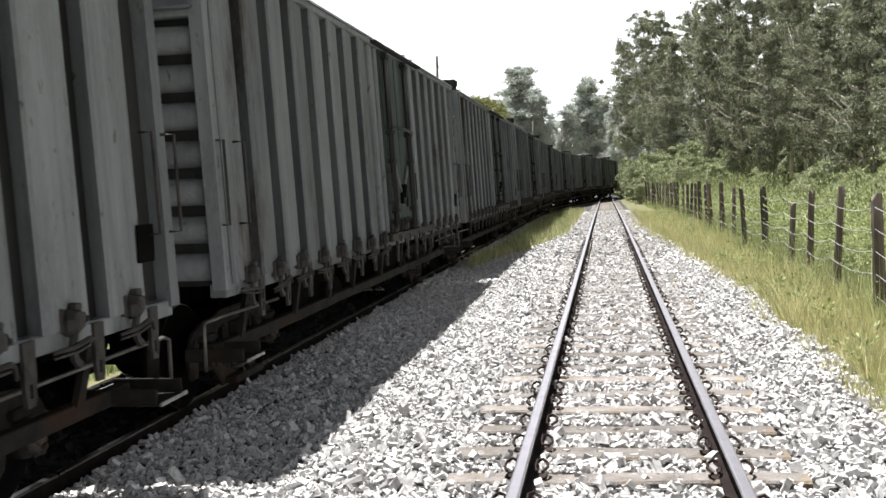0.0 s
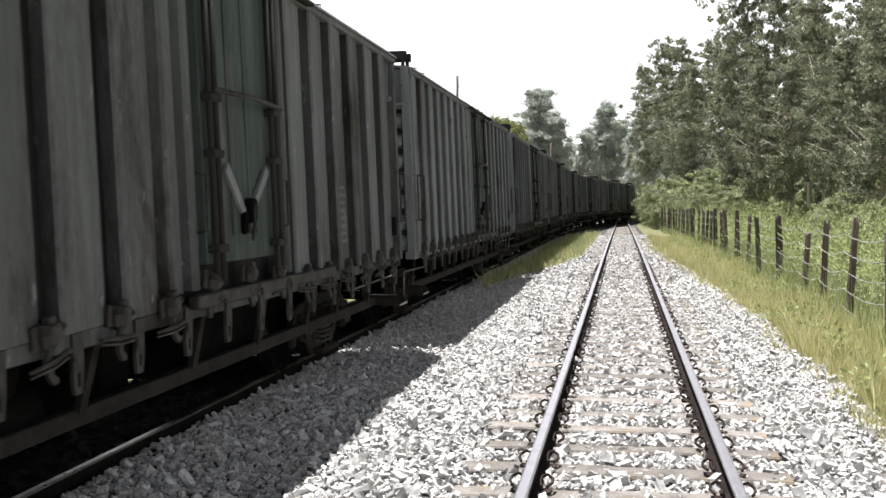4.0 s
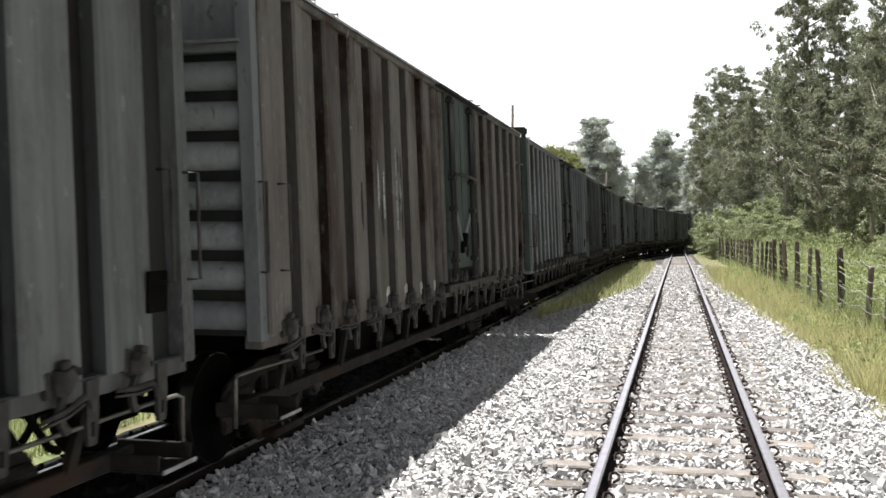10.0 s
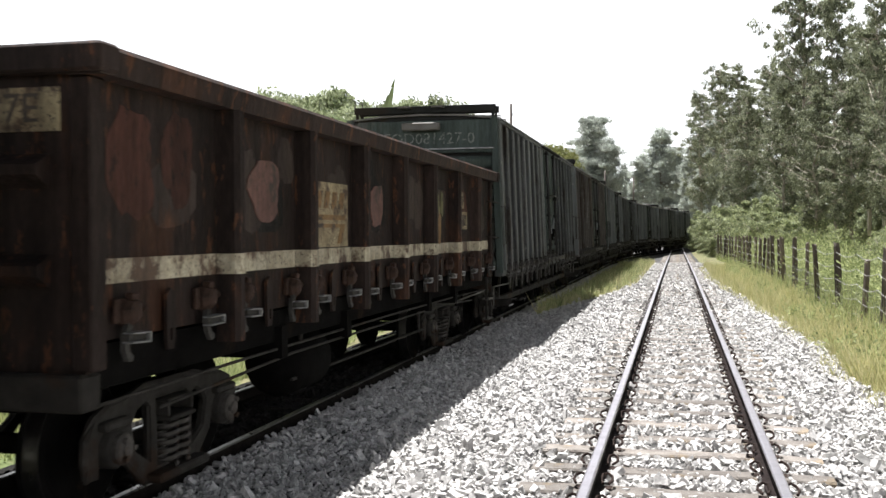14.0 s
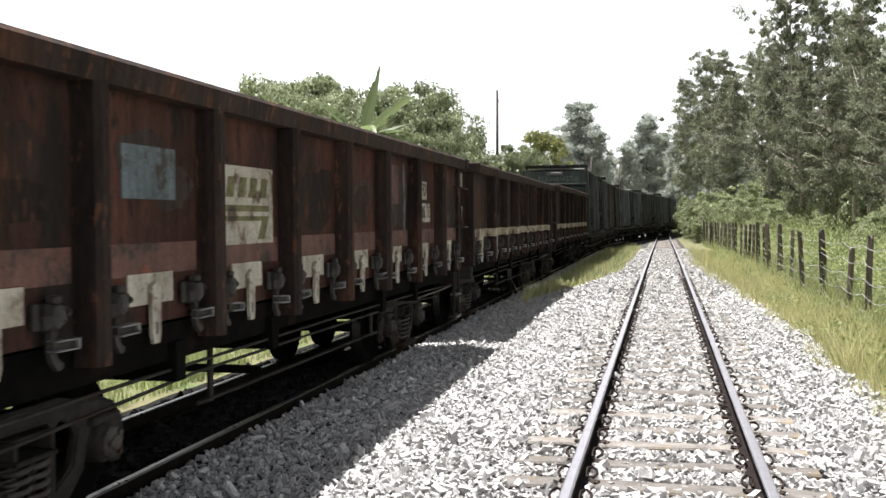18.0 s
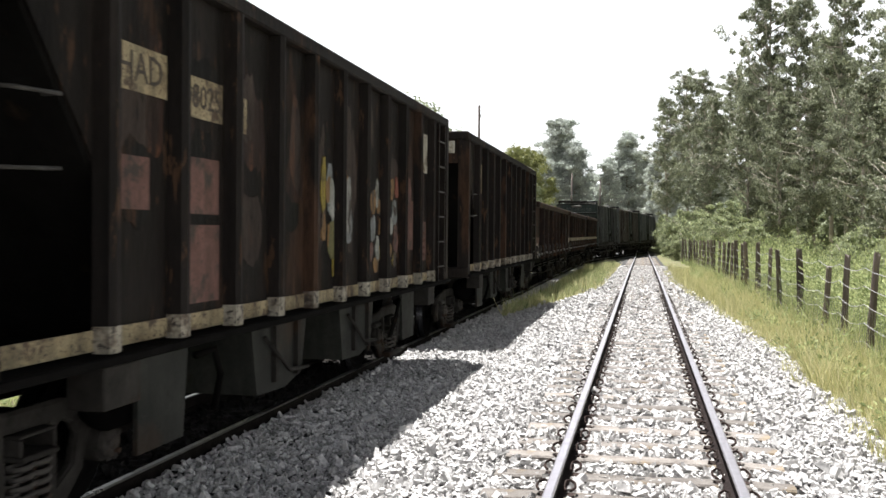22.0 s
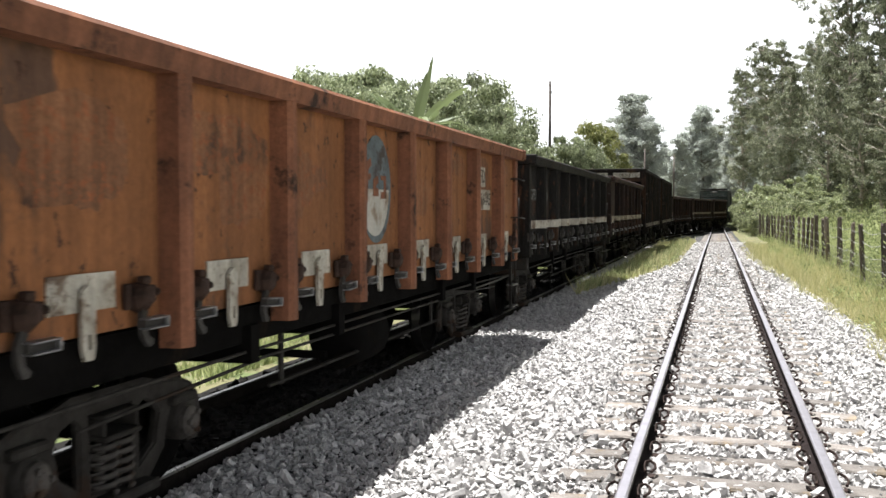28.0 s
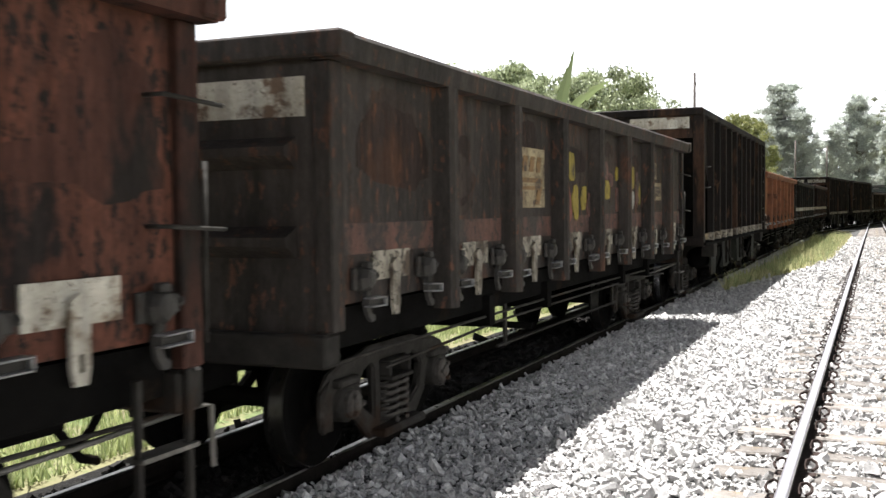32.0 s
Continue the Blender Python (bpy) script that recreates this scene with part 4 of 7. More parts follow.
    for y in (-3.4, 3.4):
        hatch = part("roof_hatch", boxes((0.45, 1.0, y - 0.3, y + 0.3, 3.54, 3.7), bevel=0.03), ROOF, car)
        for d in (-0.3, 0.3):
            part("hatch_rail", tube(bmesh.new(), [(0.5, y + d, 3.6), (0.5, y + d, 3.8), (0.95, y + d, 3.78), (0.95, y + d, 3.6)], 0.012, 5), ROOF, hatch)
    # posts beside the door opening
    for y0, y1 in ((DOOR_Y - 1.18, DOOR_Y - 1.0), (DOOR_Y - 0.86, DOOR_Y - 0.74), (DOOR_Y + 0.76, DOOR_Y + 0.84), (DOOR_Y + 0.98, DOOR_Y + 1.08)):
        bm = bmesh.new()
        leaning_prism(bm, [(-WALL_IN - 0.01, y0), (-0.01, y0 + 0.01), (0.01, y0 + 0.03), (0.01, y1 - 0.03), (-0.01, y1 - 0.01), (-WALL_IN - 0.01, y1)], BOX_Z0 + 0.1, BOX_Z1 - 0.06)
        bmesh.ops.recalc_face_normals(bm, faces=bm.faces)
        part("door_post", bm, paint, car)
    # the plug door with its rods and braced lock
    bm = bmesh.new()
    leaning_prism(bm, [(-WALL_IN - 0.01, DOOR_Y - 0.68), (0.025, DOOR_Y - 0.68), (0.025, DOOR_Y + 0.68), (-WALL_IN - 0.01, DOOR_Y + 0.68)], 1.32, 3.44)
    bmesh.ops.recalc_face_normals(bm, faces=bm.faces)
    door = part("door", bm, BOX_GREEN, car, "faded green plug door")
    for d, wdt in ((-0.2, 0.02), (0.12, 0.015)):
        bm = bmesh.new()
        leaning_prism(bm, [(0.025, DOOR_Y + d - wdt), (0.034, DOOR_Y + d - wdt), (0.034, DOOR_Y + d + wdt), (0.025, DOOR_Y + d + wdt)], 1.5, 3.4)
        bmesh.ops.recalc_face_normals(bm, faces=bm.faces)
        part("door_seam", bm, BOX_GREEN, door)
    for d in (-0.62, -0.52, 0.55, 0.66):
        part("lock_rod", tube(bmesh.new(), [(box_side_x(1.2) + 0.07, DOOR_Y + d, 1.2), (box_side_x(3.42) + 0.07, DOOR_Y + d, 3.42)], 0.024, 8), BOX_WALL, door, smooth=True)
    for d in (-0.57, 0.6):
        for z in (1.42, 2.05, 2.42, 3.36):
            part("rod_keeper", boxes((box_side_x(z) + 0.02, box_side_x(z) + 0.11, DOOR_Y + d - 0.085, DOOR_Y + d + 0.085, z - 0.025, z + 0.03), bevel=0.01), BOX_WALL, door)
    part("door_bar", tube(bmesh.new(), [(box_side_x(2.45) + 0.11, DOOR_Y - 0.62, 2.47), (box_side_x(2.45) + 0.15, DOOR_Y, 2.47), (box_side_x(2.45) + 0.11, DOOR_Y + 0.68, 2.46)], 0.02, 7), LATCH, door, smooth=True)
    for s in (-1, 1):
        bm = bmesh.new()
        prism(bm, [(s * 0.03, 1.66), (s * 0.09, 1.63), (s * 0.42, 1.94), (s * 0.37, 2.0)], "x", box_side_x(1.8) + 0.03, box_side_x(1.8) + 0.055)
        bmesh.ops.translate(bm, verts=bm.verts, vec=(0, DOOR_Y + 0.05, 0))
        bmesh.ops.recalc_face_normals(bm, faces=bm.faces)
        part("lock_brace", bm, BOX_GREY, door)
    x = box_side_x(1.65) + 0.03
    lock = part("lock", boxes((x, x + 0.07, DOOR_Y, DOOR_Y + 0.1, 1.58, 1.76), (x, x + 0.05, DOOR_Y - 0.07, DOOR_Y - 0.02, 1.5, 1.66), bevel=0.015), SOOT_SHADE, door)
    part("lock_lever", tube(bmesh.new(), [(x + 0.06, DOOR_Y + 0.05, 1.72), (x + 0.09, DOOR_Y - 0.02, 1.55), (x + 0.09, DOOR_Y - 0.06, 1.46)], 0.014, 6), LATCH, lock)
    part("lock_ring", tube(bmesh.new(), [(x + 0.05, DOOR_Y + 0.08 + 0.05 * math.cos(a), 1.52 + 0.035 * math.sin(a)) for a in (k * math.pi / 5 for k in range(11))], 0.008, 5), LATCH, lock)
    for d in (-0.78, 0.8):
        grab_iron(car, [(box_side_x(1.9) + 0.02, DOOR_Y + d, 1.92), (box_side_x(1.9) + 0.09, DOOR_Y + d, 1.9), (box_side_x(1.6) + 0.09, DOOR_Y + d, 1.55), (box_side_x(1.6) + 0.02, DOOR_Y + d, 1.53)])
    part("door_sill", boxes((1.34, 1.42, DOOR_Y - 0.95, DOOR_Y + 2.1, 1.05, 1.14), bevel=0.01), LATCH, car)
    # latches along the bottom, sill and struts
    part("side_sill", boxes((1.2, 1.33, -BOX_HALF, BOX_HALF, 0.98, 1.08), (-1.33, -1.2, -BOX_HALF, BOX_HALF, 0.98, 1.08), bevel=0.01), paint, car)
    for i in range(17):
        y = -5.3 + 0.65 * i
        latch(car, 1.34, y, 1.1 if abs(y - DOOR_Y) > 0.9 else 1.2, LATCH, True, False)
        piece("sill_lug", shared("sill_lug", lug_mesh), LATCH, car, at=pose(1.325, y + 0.3, 0.93))
    part("lower_sill", boxes((1.04, 1.12, -5.5, 5.5, 0.5, 0.6), bevel=0.008), UNDER, car, "grimy steel sill below the doors")
    for y in (-4.9, -3.5, -2.35, -1.35, 0.1, 1.35, 2.6, 3.6, 4.9):
        bm = bmesh.new()
        prism(bm, [(y - 0.04, 0.58), (y + 0.035, 0.58), (y + 0.24, 1.0), (y + 0.165, 1.0)], "x", 1.09, 1.13)
        bmesh.ops.recalc_face_normals(bm, faces=bm.faces)
        part("strut", bm, UNDER, car)
    part("centre_sill", boxes((-0.25, 0.25, -BOX_HALF, BOX_HALF, 0.72, 1.04), bevel=0.01), SOOT_SHADE, car)
    part("valve_box", boxes((0.3, 0.9, -0.74, -0.38, 0.42, 0.98), (0.4, 0.8, -0.68, -0.44, 0.32, 0.42), bevel=0.02), SOOT_SHADE, car)
    for y in (-2.5, 0.95):
        bm = bmesh.new()
        prism(bm, [(y - 0.85, 1.04), (y + 0.85, 1.04), (y + 0.6, 0.45), (y - 0.6, 0.45)], "x", -1.0, 1.0)
        bmesh.ops.recalc_face_normals(bm, faces=bm.faces)
        part("hopper_outlet", bm, SOOT_SHADE, car)
    part("brake_cylinder", lathe(bmesh.new(), [(-0.4, 0.1), (-0.36, 0.16), (0.3, 0.16), (0.36, 0.06)], "y", 14, (0.9, -1.9, 0.62)), SOOT_SHADE, car, smooth=True)
    for s in (-1, 1):
        # a channel-shaped footstep on the lower sill's end
        y0, y1 = sorted((s * 5.26, s * 5.62))
        part("step", boxes((0.95, 1.42, y0, y1, 0.5, 0.515), (0.95, 1.4, y0, y0 + 0.018, 0.515, 0.6), (0.95, 1.4, y1 - 0.018, y1, 0.515, 0.6), bevel=0.004), UNDER, car)
        part("step_lip", boxes((1.42, 1.432, y0, y1, 0.5, 0.522)), BRIGHT_STEEL, car, "foot-worn bright lip of the step")
        part("uncoupling_rod", tube(bmesh.new(), [(1.16, s * 4.1, 0.79), (1.17, s * 5.4, 0.81), (1.2, s * 5.82, 0.82), (1.215, s * 5.86, 0.8), (1.215, s * 5.87, 0.48)], 0.013, 6), WORN_ROD, car, smooth=True)
        x = box_side_x(1.9)
        grab_iron(car, [(x + 0.01, s * 5.4, 2.1), (x + 0.09, s * 5.4, 2.1), (x + 0.11, s * 5.4, 1.5), (x + 0.02, s * 5.4, 1.5)])
        grab_iron(car, [(box_side_x(2.1) + 0.0, s * 5.7, 2.1), (x + 0.07, s * 5.74, 2.1), (x + 0.09, s * 5.74, 1.5), (x + 0.0, s * 5.7, 1.5)])
    part("number_plate", boxes((1.33, 1.345, 5.26, 5.46, 1.34, 1.56), bevel=0.004), SOOT_SHADE, car)
    for k in range(0 if peel or number else 8):
        z = 1.34 + 0.075 * k
        bm = boxes((0, 0.003, 3.0, 3.0 + (0.3, 0.24, 0.28)[k % 3], z, z + 0.028))
        for v in bm.verts:
            v.co.x += box_side_x(z) + rib_face(v.co.y - 3.15)
        part("stencil_line", bm, STENCIL, car)
    if number:
        words(number, 0.26, PALE_INK, car, pose(0.12, -BOX_HALF - 0.003 + 0.018, 3.2) @ END, "faded white lettering")
    # scraped and peeling paint: (y, z, width, height, paint)
    for k, (y, z, w, h, m) in enumerate(peel):
        bm = bmesh.new()
        prism(bm, [(y + u, z + v) for u, v in blot(random.Random(31 * k + 7), w, h)], "x", 0.0, 0.004)
        for v in bm.verts:
            v.co.x += box_side_x(v.co.z) + rib_face(v.co.y - min(RIBS, key=lambda r: abs(r - v.co.y))) + 0.0012 * (k % 4)
        bmesh.ops.recalc_face_normals(bm, faces=bm.faces)
        part("peeled_paint", bm, m, car)
    wheels = []
    underframe(car, BOX_HALF, wheels, 4.15)
    return car, wheels


# ---- open wagon ----
GON_HALF, GON_Z0, GON_Z1 = 5.44, 1.14, 2.57
GON_POSTS = [4.05, 2.71, 1.4, 0.12, -1.22, -2.57, -3.92]


def blot(rng, w, h):
    """A hand-painted blot: a wavering outline in (y, z)."""
    n = 22
    p = rng.uniform(0, 6.28)
    return [(w / 2 * math.copysign(abs(math.cos(a)) ** 0.7, math.cos(a)) * (1 + 0.16 * math.sin(3 * a + p) + rng.uniform(-0.12, 0.12)), h / 2 * math.copysign(abs(math.sin(a)) ** 0.8, math.sin(a)) * (1 + 0.12 * math.sin(2 * a + p) + rng.uniform(-0.13, 0.13))) for a in (2 * math.pi * k / n for k in range(n))]


def paint_blot(car, x, y, z, w, h, colour, seed, name="paint_mark", flat=False):
    rng = random.Random(seed)
    bm = bmesh.new()
    outline = [(y - w / 2, z - h / 2), (y + w / 2, z - h / 2), (y + w / 2, z + h / 2), (y - w / 2, z + h / 2)] if flat else [(y + u, z + v) for u, v in blot(rng, w, h)]
    prism(bm, outline, "x", x - 0.004, x + 0.004 + 0.0006 * (seed % 5))
    bmesh.ops.recalc_face_normals(bm, faces=bm.faces)
    return part(name, bm, colour, car)


REPAINT = {RUST_RED: [DARK_RUST, RED_RUST, BLACK_PAINT], ORANGE: [ORANGE_GREY], RED_RUST: [DARK_RUST, DULL_BROWN, DARK_RUST], DARK_RUST: [DULL_BROWN, BLACK_PAINT, RED_RUST], DULL_BROWN: [DARK_RUST, BLACK_PAINT, RED_RUST], SOOTY_BROWN: [DARK_RUST, DULL_BROWN, DULL_BROWN], BLACK_PAINT: [DARK_RUST], HOP_BROWN: [DULL_BROWN, BLACK_PAINT, DARK_RUST]}
repaint_rng = random.Random(19)


def repaint(car, spans, x, z0, z1, paint):
    """Areas of the side that were scraped or painted over in another tone."""
    for a, b in spans:
        for k in range(3):
            w, h = repaint_rng.uniform(0.25, 0.8) * (b - a - 0.2), repaint_rng.uniform(0.2, 0.75) * (z1 - z0)
            y, z = repaint_rng.uniform(a + 0.1 + w / 2, b - 0.1 - w / 2), repaint_rng.uniform(z0 + h / 2, z1 - h / 2)
            bm = bmesh.new()
            prism(bm, [(y + min(max(u, -w / 2), w / 2), z + v) for u, v in blot(repaint_rng, w, h)], "x", x - 0.004, x + 0.0012 + 0.0007 * k)
            bmesh.ops.recalc_face_normals(bm, faces=bm.faces)
            part("repainted_area", bm, repaint_rng.choice(REPAINT[paint]), car)


def gondola(paint, rim, label, top=2.57, stripe=None, patches=None, metal=LATCH, logo=None, texts=(), marks=(), rust_band=None, load=True, end_sign="", tank=None, posts=GON_POSTS):
    GON_Z1 = top
    car = tagged(new("open_wagon"), label, "freight wagon", "wagons of the train")
    x0 = 1.19
    for w in (-1, 1):
        part("side_wall", boxes((*sorted((w * (x0 - 0.02), w * x0)), -GON_HALF, GON_HALF, GON_Z0, GON_Z1 - 0.1)), paint, car)
        # top rail: a rolled channel with a lip
        bm = bmesh.new()
        prism(bm, [(w * (x0 - 0.06), GON_Z1 - 0.15), (w * (x0 + 0.13), GON_Z1 - 0.15), (w * (x0 + 0.15), GON_Z1 - 0.03), (w * (x0 + 0.12), GON_Z1), (w * (x0 - 0.06), GON_Z1)], "y", -GON_HALF - 0.06, GON_HALF + 0.06)
        bmesh.ops.recalc_face_normals(bm, faces=bm.faces)
        part("top_rail", bm, rim, car)
        for y in posts:
            bm = bmesh.new()
            prism(bm, [(w * x0, y - 0.085), (w * (x0 + 0.12), y - 0.07), (w * (x0 + 0.145), y - 0.03), (w * (x0 + 0.145), y + 0.03), (w * (x0 + 0.12), y + 0.07), (w * x0, y + 0.085)], "z", 1.0, GON_Z1 - 0.15)
            bmesh.ops.recalc_face_normals(bm, faces=bm.faces)
            part("side_post", bm, rim, car)
    for s in (-1, 1):
        y0, y1 = sorted((s * (GON_HALF - 0.03), s * GON_HALF))
        part("end_wall", boxes((-1.188, 1.188, y0, y1, 0.95, GON_Z1 - 0.1)), paint, car)
        for z in (1.5, 2.0):
            bm = bmesh.new()
            prism(bm, [(s * GON_HALF, z - 0.09), (s * (GON_HALF + 0.12), z - 0.02), (s * (GON_HALF + 0.12), z + 0.03), (s * GON_HALF, z + 0.09)], "x", -1.17, 1.0)
            bmesh.ops.recalc_face_normals(bm, faces=bm.faces)
            part("end_rib", bm, paint, car)
        part("end_rail", boxes((-1.345, 1.345, *sorted((s * (GON_HALF - 0.08), s * (GON_HALF + 0.1))), GON_Z1 - 0.14, GON_Z1 + 0.002), bevel=0.015), rim, car)
        part("corner_angle", boxes((1.12, 1.235, *sorted((s * (GON_HALF - 0.12), s * (GON_HALF + 0.02))), 1.0, GON_Z1 - 0.15), bevel=0.01), rim, car)
        part("end_sill", boxes((-1.16, 1.2, *sorted((s * (GON_HALF - 0.12), s * (GON_HALF + 0.06))), 0.8, 0.99), bevel=0.015), UNDER, car)
        part("draft_gear", boxes((-0.3, 0.3, *sorted((s * (GON_HALF - 0.4), s * (GON_HALF + 0.16))), 0.6, 0.84), bevel=0.02), SOOT_SHADE, car)
        if s < 0:
            continue
        for z in (1.62, 2.16):
            grab_iron(car, [(1.2, s * (GON_HALF - 0.3), z), (1.3, s * (GON_HALF - 0.3), z), (1.33, s * (GON_HALF + 0.06), z - 0.02)], metal=BOGIE)
        grab_iron(car, [(1.24, s * (GON_HALF + 0.03), 1.1), (1.25, s * (GON_HALF + 0.03), 1.9)], metal=BOGIE)
        # stirrup below the corner, and the rod that works the coupler
        y0, y1 = sorted((s * (GON_HALF - 0.42), s * (GON_HALF - 0.06)))
        step = part("step", boxes((1.2, 1.235, y0, y0 + 0.035, 0.36, 1.0), (1.2, 1.235, y1 - 0.035, y1, 0.36, 1.0), bevel=0.005), UNDER, car)
        for z in (0.36, 0.66):
            part("step_tread", boxes((1.16, 1.26, y0, y1, z, z + 0.02)), WORN_ROD, step, "foot-worn tread")
        part("uncoupling_rod", tube(bmesh.new(), [(1.05, s * (GON_HALF - 2.1), 0.73), (1.12, s * (GON_HALF - 0.6), 0.77), (1.14, s * (GON_HALF + 0.1), 0.8), (1.16, s * (GON_HALF + 0.16), 0.79), (1.2, s * (GON_HALF + 0.12), 0.52)], 0.013, 6), WORN_ROD, car, smooth=True)
    part("floor", boxes((-1.17, 1.17, -GON_HALF + 0.05, GON_HALF - 0.05, 1.0, 1.12)), SOOT_SHADE, car)
    part("side_sill", boxes((1.04, 1.14, -GON_HALF + 0.13, GON_HALF - 0.13, 0.88, 1.1), (-1.14, -1.04, -GON_HALF + 0.13, GON_HALF - 0.13, 0.88, 1.1), bevel=0.01), SOOT_SHADE, car)
    # bays: hinge patches, straps and latches
    bays = [5.4] + posts
    for i in range(len(bays)):
        a = bays[i]
        b = bays[i + 1] if i + 1 < len(bays) else -5.4
        mid = (a + b) / 2
        if a - b < 0.8:
            continue
        if patches:
            part("hinge_patch", boxes((x0, x0 + 0.012, mid - 0.26, mid + 0.25, 1.255, 1.43)), patches, car)
        piece("hinge_strap", shared("hinge_strap", hinge_strap_mesh), patches or rim, car, at=pose(x0, mid, 1.28))
        for d in (-0.44, 0.42):
            latch(car, x0 + 0.01, mid + d, 1.28, metal, size=0.92)
        if stripe:
            part("stripe", boxes((x0, x0 + 0.006, b + 0.1, a - 0.1, 1.43, 1.56)), stripe, car, "painted stripe, flaking")
        if rust_band:
            part("rust_band", boxes((x0, x0 + 0.004, b + 0.1, a - 0.1, 1.42, 1.6)), rust_band, car, "red primer band, worn")
    if stripe:
        for y in posts:
            bm = bmesh.new()
            prism(bm, [(x0 + 0.004, y - 0.089), (x0 + 0.122, y - 0.074), (x0 + 0.149, y - 0.032), (x0 + 0.149, y + 0.032), (x0 + 0.122, y + 0.074), (x0 + 0.004, y + 0.089)], "z", 1.43, 1.56)
            bmesh.ops.recalc_face_normals(bm, faces=bm.faces)
            part("stripe", bm, stripe, car)
    # signs: (y, z, width, height, material, text, size)
    for y, z, w, h, m, text, size in texts:
        sign = part("painted_sign", boxes((x0, x0 + 0.009, y - w / 2, y + w / 2, z - h / 2, z + h / 2)), m, car) if m else car
        if text == "|":
            for k in range(int(w / 0.07) - 1):
                part("unreadable_mark", boxes((x0 + 0.009, x0 + 0.012, y - w / 2 + 0.05 + 0.07 * k, y - w / 2 + 0.085 + 0.07 * k, z - size / 2, z + size / 2)), INK, sign)
        elif text:
            words(text, size, INK if m else PALE_INK, sign, pose(x0 + 0.011, y, z) @ SIDE)
    for k, (y, z, w, h, c) in enumerate(marks):
        paint_blot(car, x0 + 0.003 + 0.0004 * (k % 6), y, z, w, h, PAINTS[c], 17 * k + int(100 * abs(y)), flat=w > 0.5)
    if logo:
        logo(car, x0)
    if end_sign:
        sign = part("end_sign", boxes((0.12, 1.06, -GON_HALF - 0.01, -GON_HALF, 2.2, 2.42)), WHITE_PAINT if patches else CREAM_PAINT, car)
        if end_sign != "|":
            words(end_sign, 0.21, INK, sign, pose(0.84, -GON_HALF - 0.012, 2.31) @ END)
    if load:
        bm = bmesh.new()
        n = 26
        rows = [[bm.verts.new((x, -5.3 + 10.6 * j / n, 1.9 + 0.1 * noise.noise((x * 2, j * 0.7, 3)))) for x in (-1.15, -0.6, 0, 0.6, 1.15)] for j in range(n + 1)]
        for p, q in zip(rows, rows[1:]):
            for k in range(4):
                bm.faces.new((p[k], p[k + 1], q[k + 1], q[k]))
        part("load", bm, SOOT_SHADE, car, "dark bulk load", smooth=True)
    repaint(car, [(bays[i + 1] if i + 1 < len(bays) else -5.4, bays[i]) for i in range(len(bays))], x0, 1.62, GON_Z1 - 0.22, paint)
    # underframe
    part("centre_sill", boxes((-0.25, 0.25, -GON_HALF, GON_HALF, 0.66, 1.0), bevel=0.01), SOOT_SHADE, car)
    if tank is not None:
        part("air_tank", lathe(bmesh.new(), [(-0.42, 0.08), (-0.36, 0.24), (-0.3, 0.27), (0.3, 0.27), (0.36, 0.24), (0.42, 0.08)], "y", 20, (0.85, tank, 0.62)), SOOT_SHADE, car, smooth=True)
    part("brake_cylinder", lathe(bmesh.new(), [(-0.45, 0.06), (-0.42, 0.17), (0.3, 0.17), (0.34, 0.06)], "y", 16, (-0.62, 1.3, 0.66)), SOOT_SHADE, car, smooth=True)
    part("brake_lever", boxes((-0.5, 0.9, -1.02, -0.96, 0.5, 0.56), (-0.9, -0.84, -2.6, 1.0, 0.46, 0.5)), SOOT_SHADE, car)
    for y in (-2.9, -1.4, 1.6, 3.0):
        part("cross_bearer", boxes((-1.2, 1.2, y - 0.06, y + 0.06, 0.76, 1.0)), SOOT_SHADE, car)
    grab_iron(car, [(1.13, -5.3, 0.8), (1.16, -3.4, 0.83), (1.16, 0.0, 0.84), (1.16, 3.4, 0.83), (1.13, 5.3, 0.8)], "brake_pipe", BOGIE)
    grab_iron(car, [(1.12, -4.6, 0.68), (1.14, -2.6, 0.76), (1.14, 2.6, 0.76), (1.12, 4.4, 0.7)], "brake_pipe", BOGIE)
    part("brake_rod", tube(bmesh.new(), [(1.05, -2.4, 0.52), (1.05, 1.8, 0.52)], 0.016, 5), UNDER, car)
    for y in (-2.2, 1.6):
        part("hanger", boxes((1.04, 1.06, y - 0.03, y + 0.03, 0.5, 0.96)), UNDER, car)
    wheels = []
    underframe(car, GON_HALF, wheels, 3.85)
    return car, wheels


# ---- hopper wagon ----
HOP_HALF, HOP_Z0, HOP_Z1 = 5.1, 1.06, 3.32
HOP_POSTS = [-3.95, -3.13, -2.31, -1.49, -0.67, 0.15, 0.97, 1.79, 2.62, 3.42, 4.2]


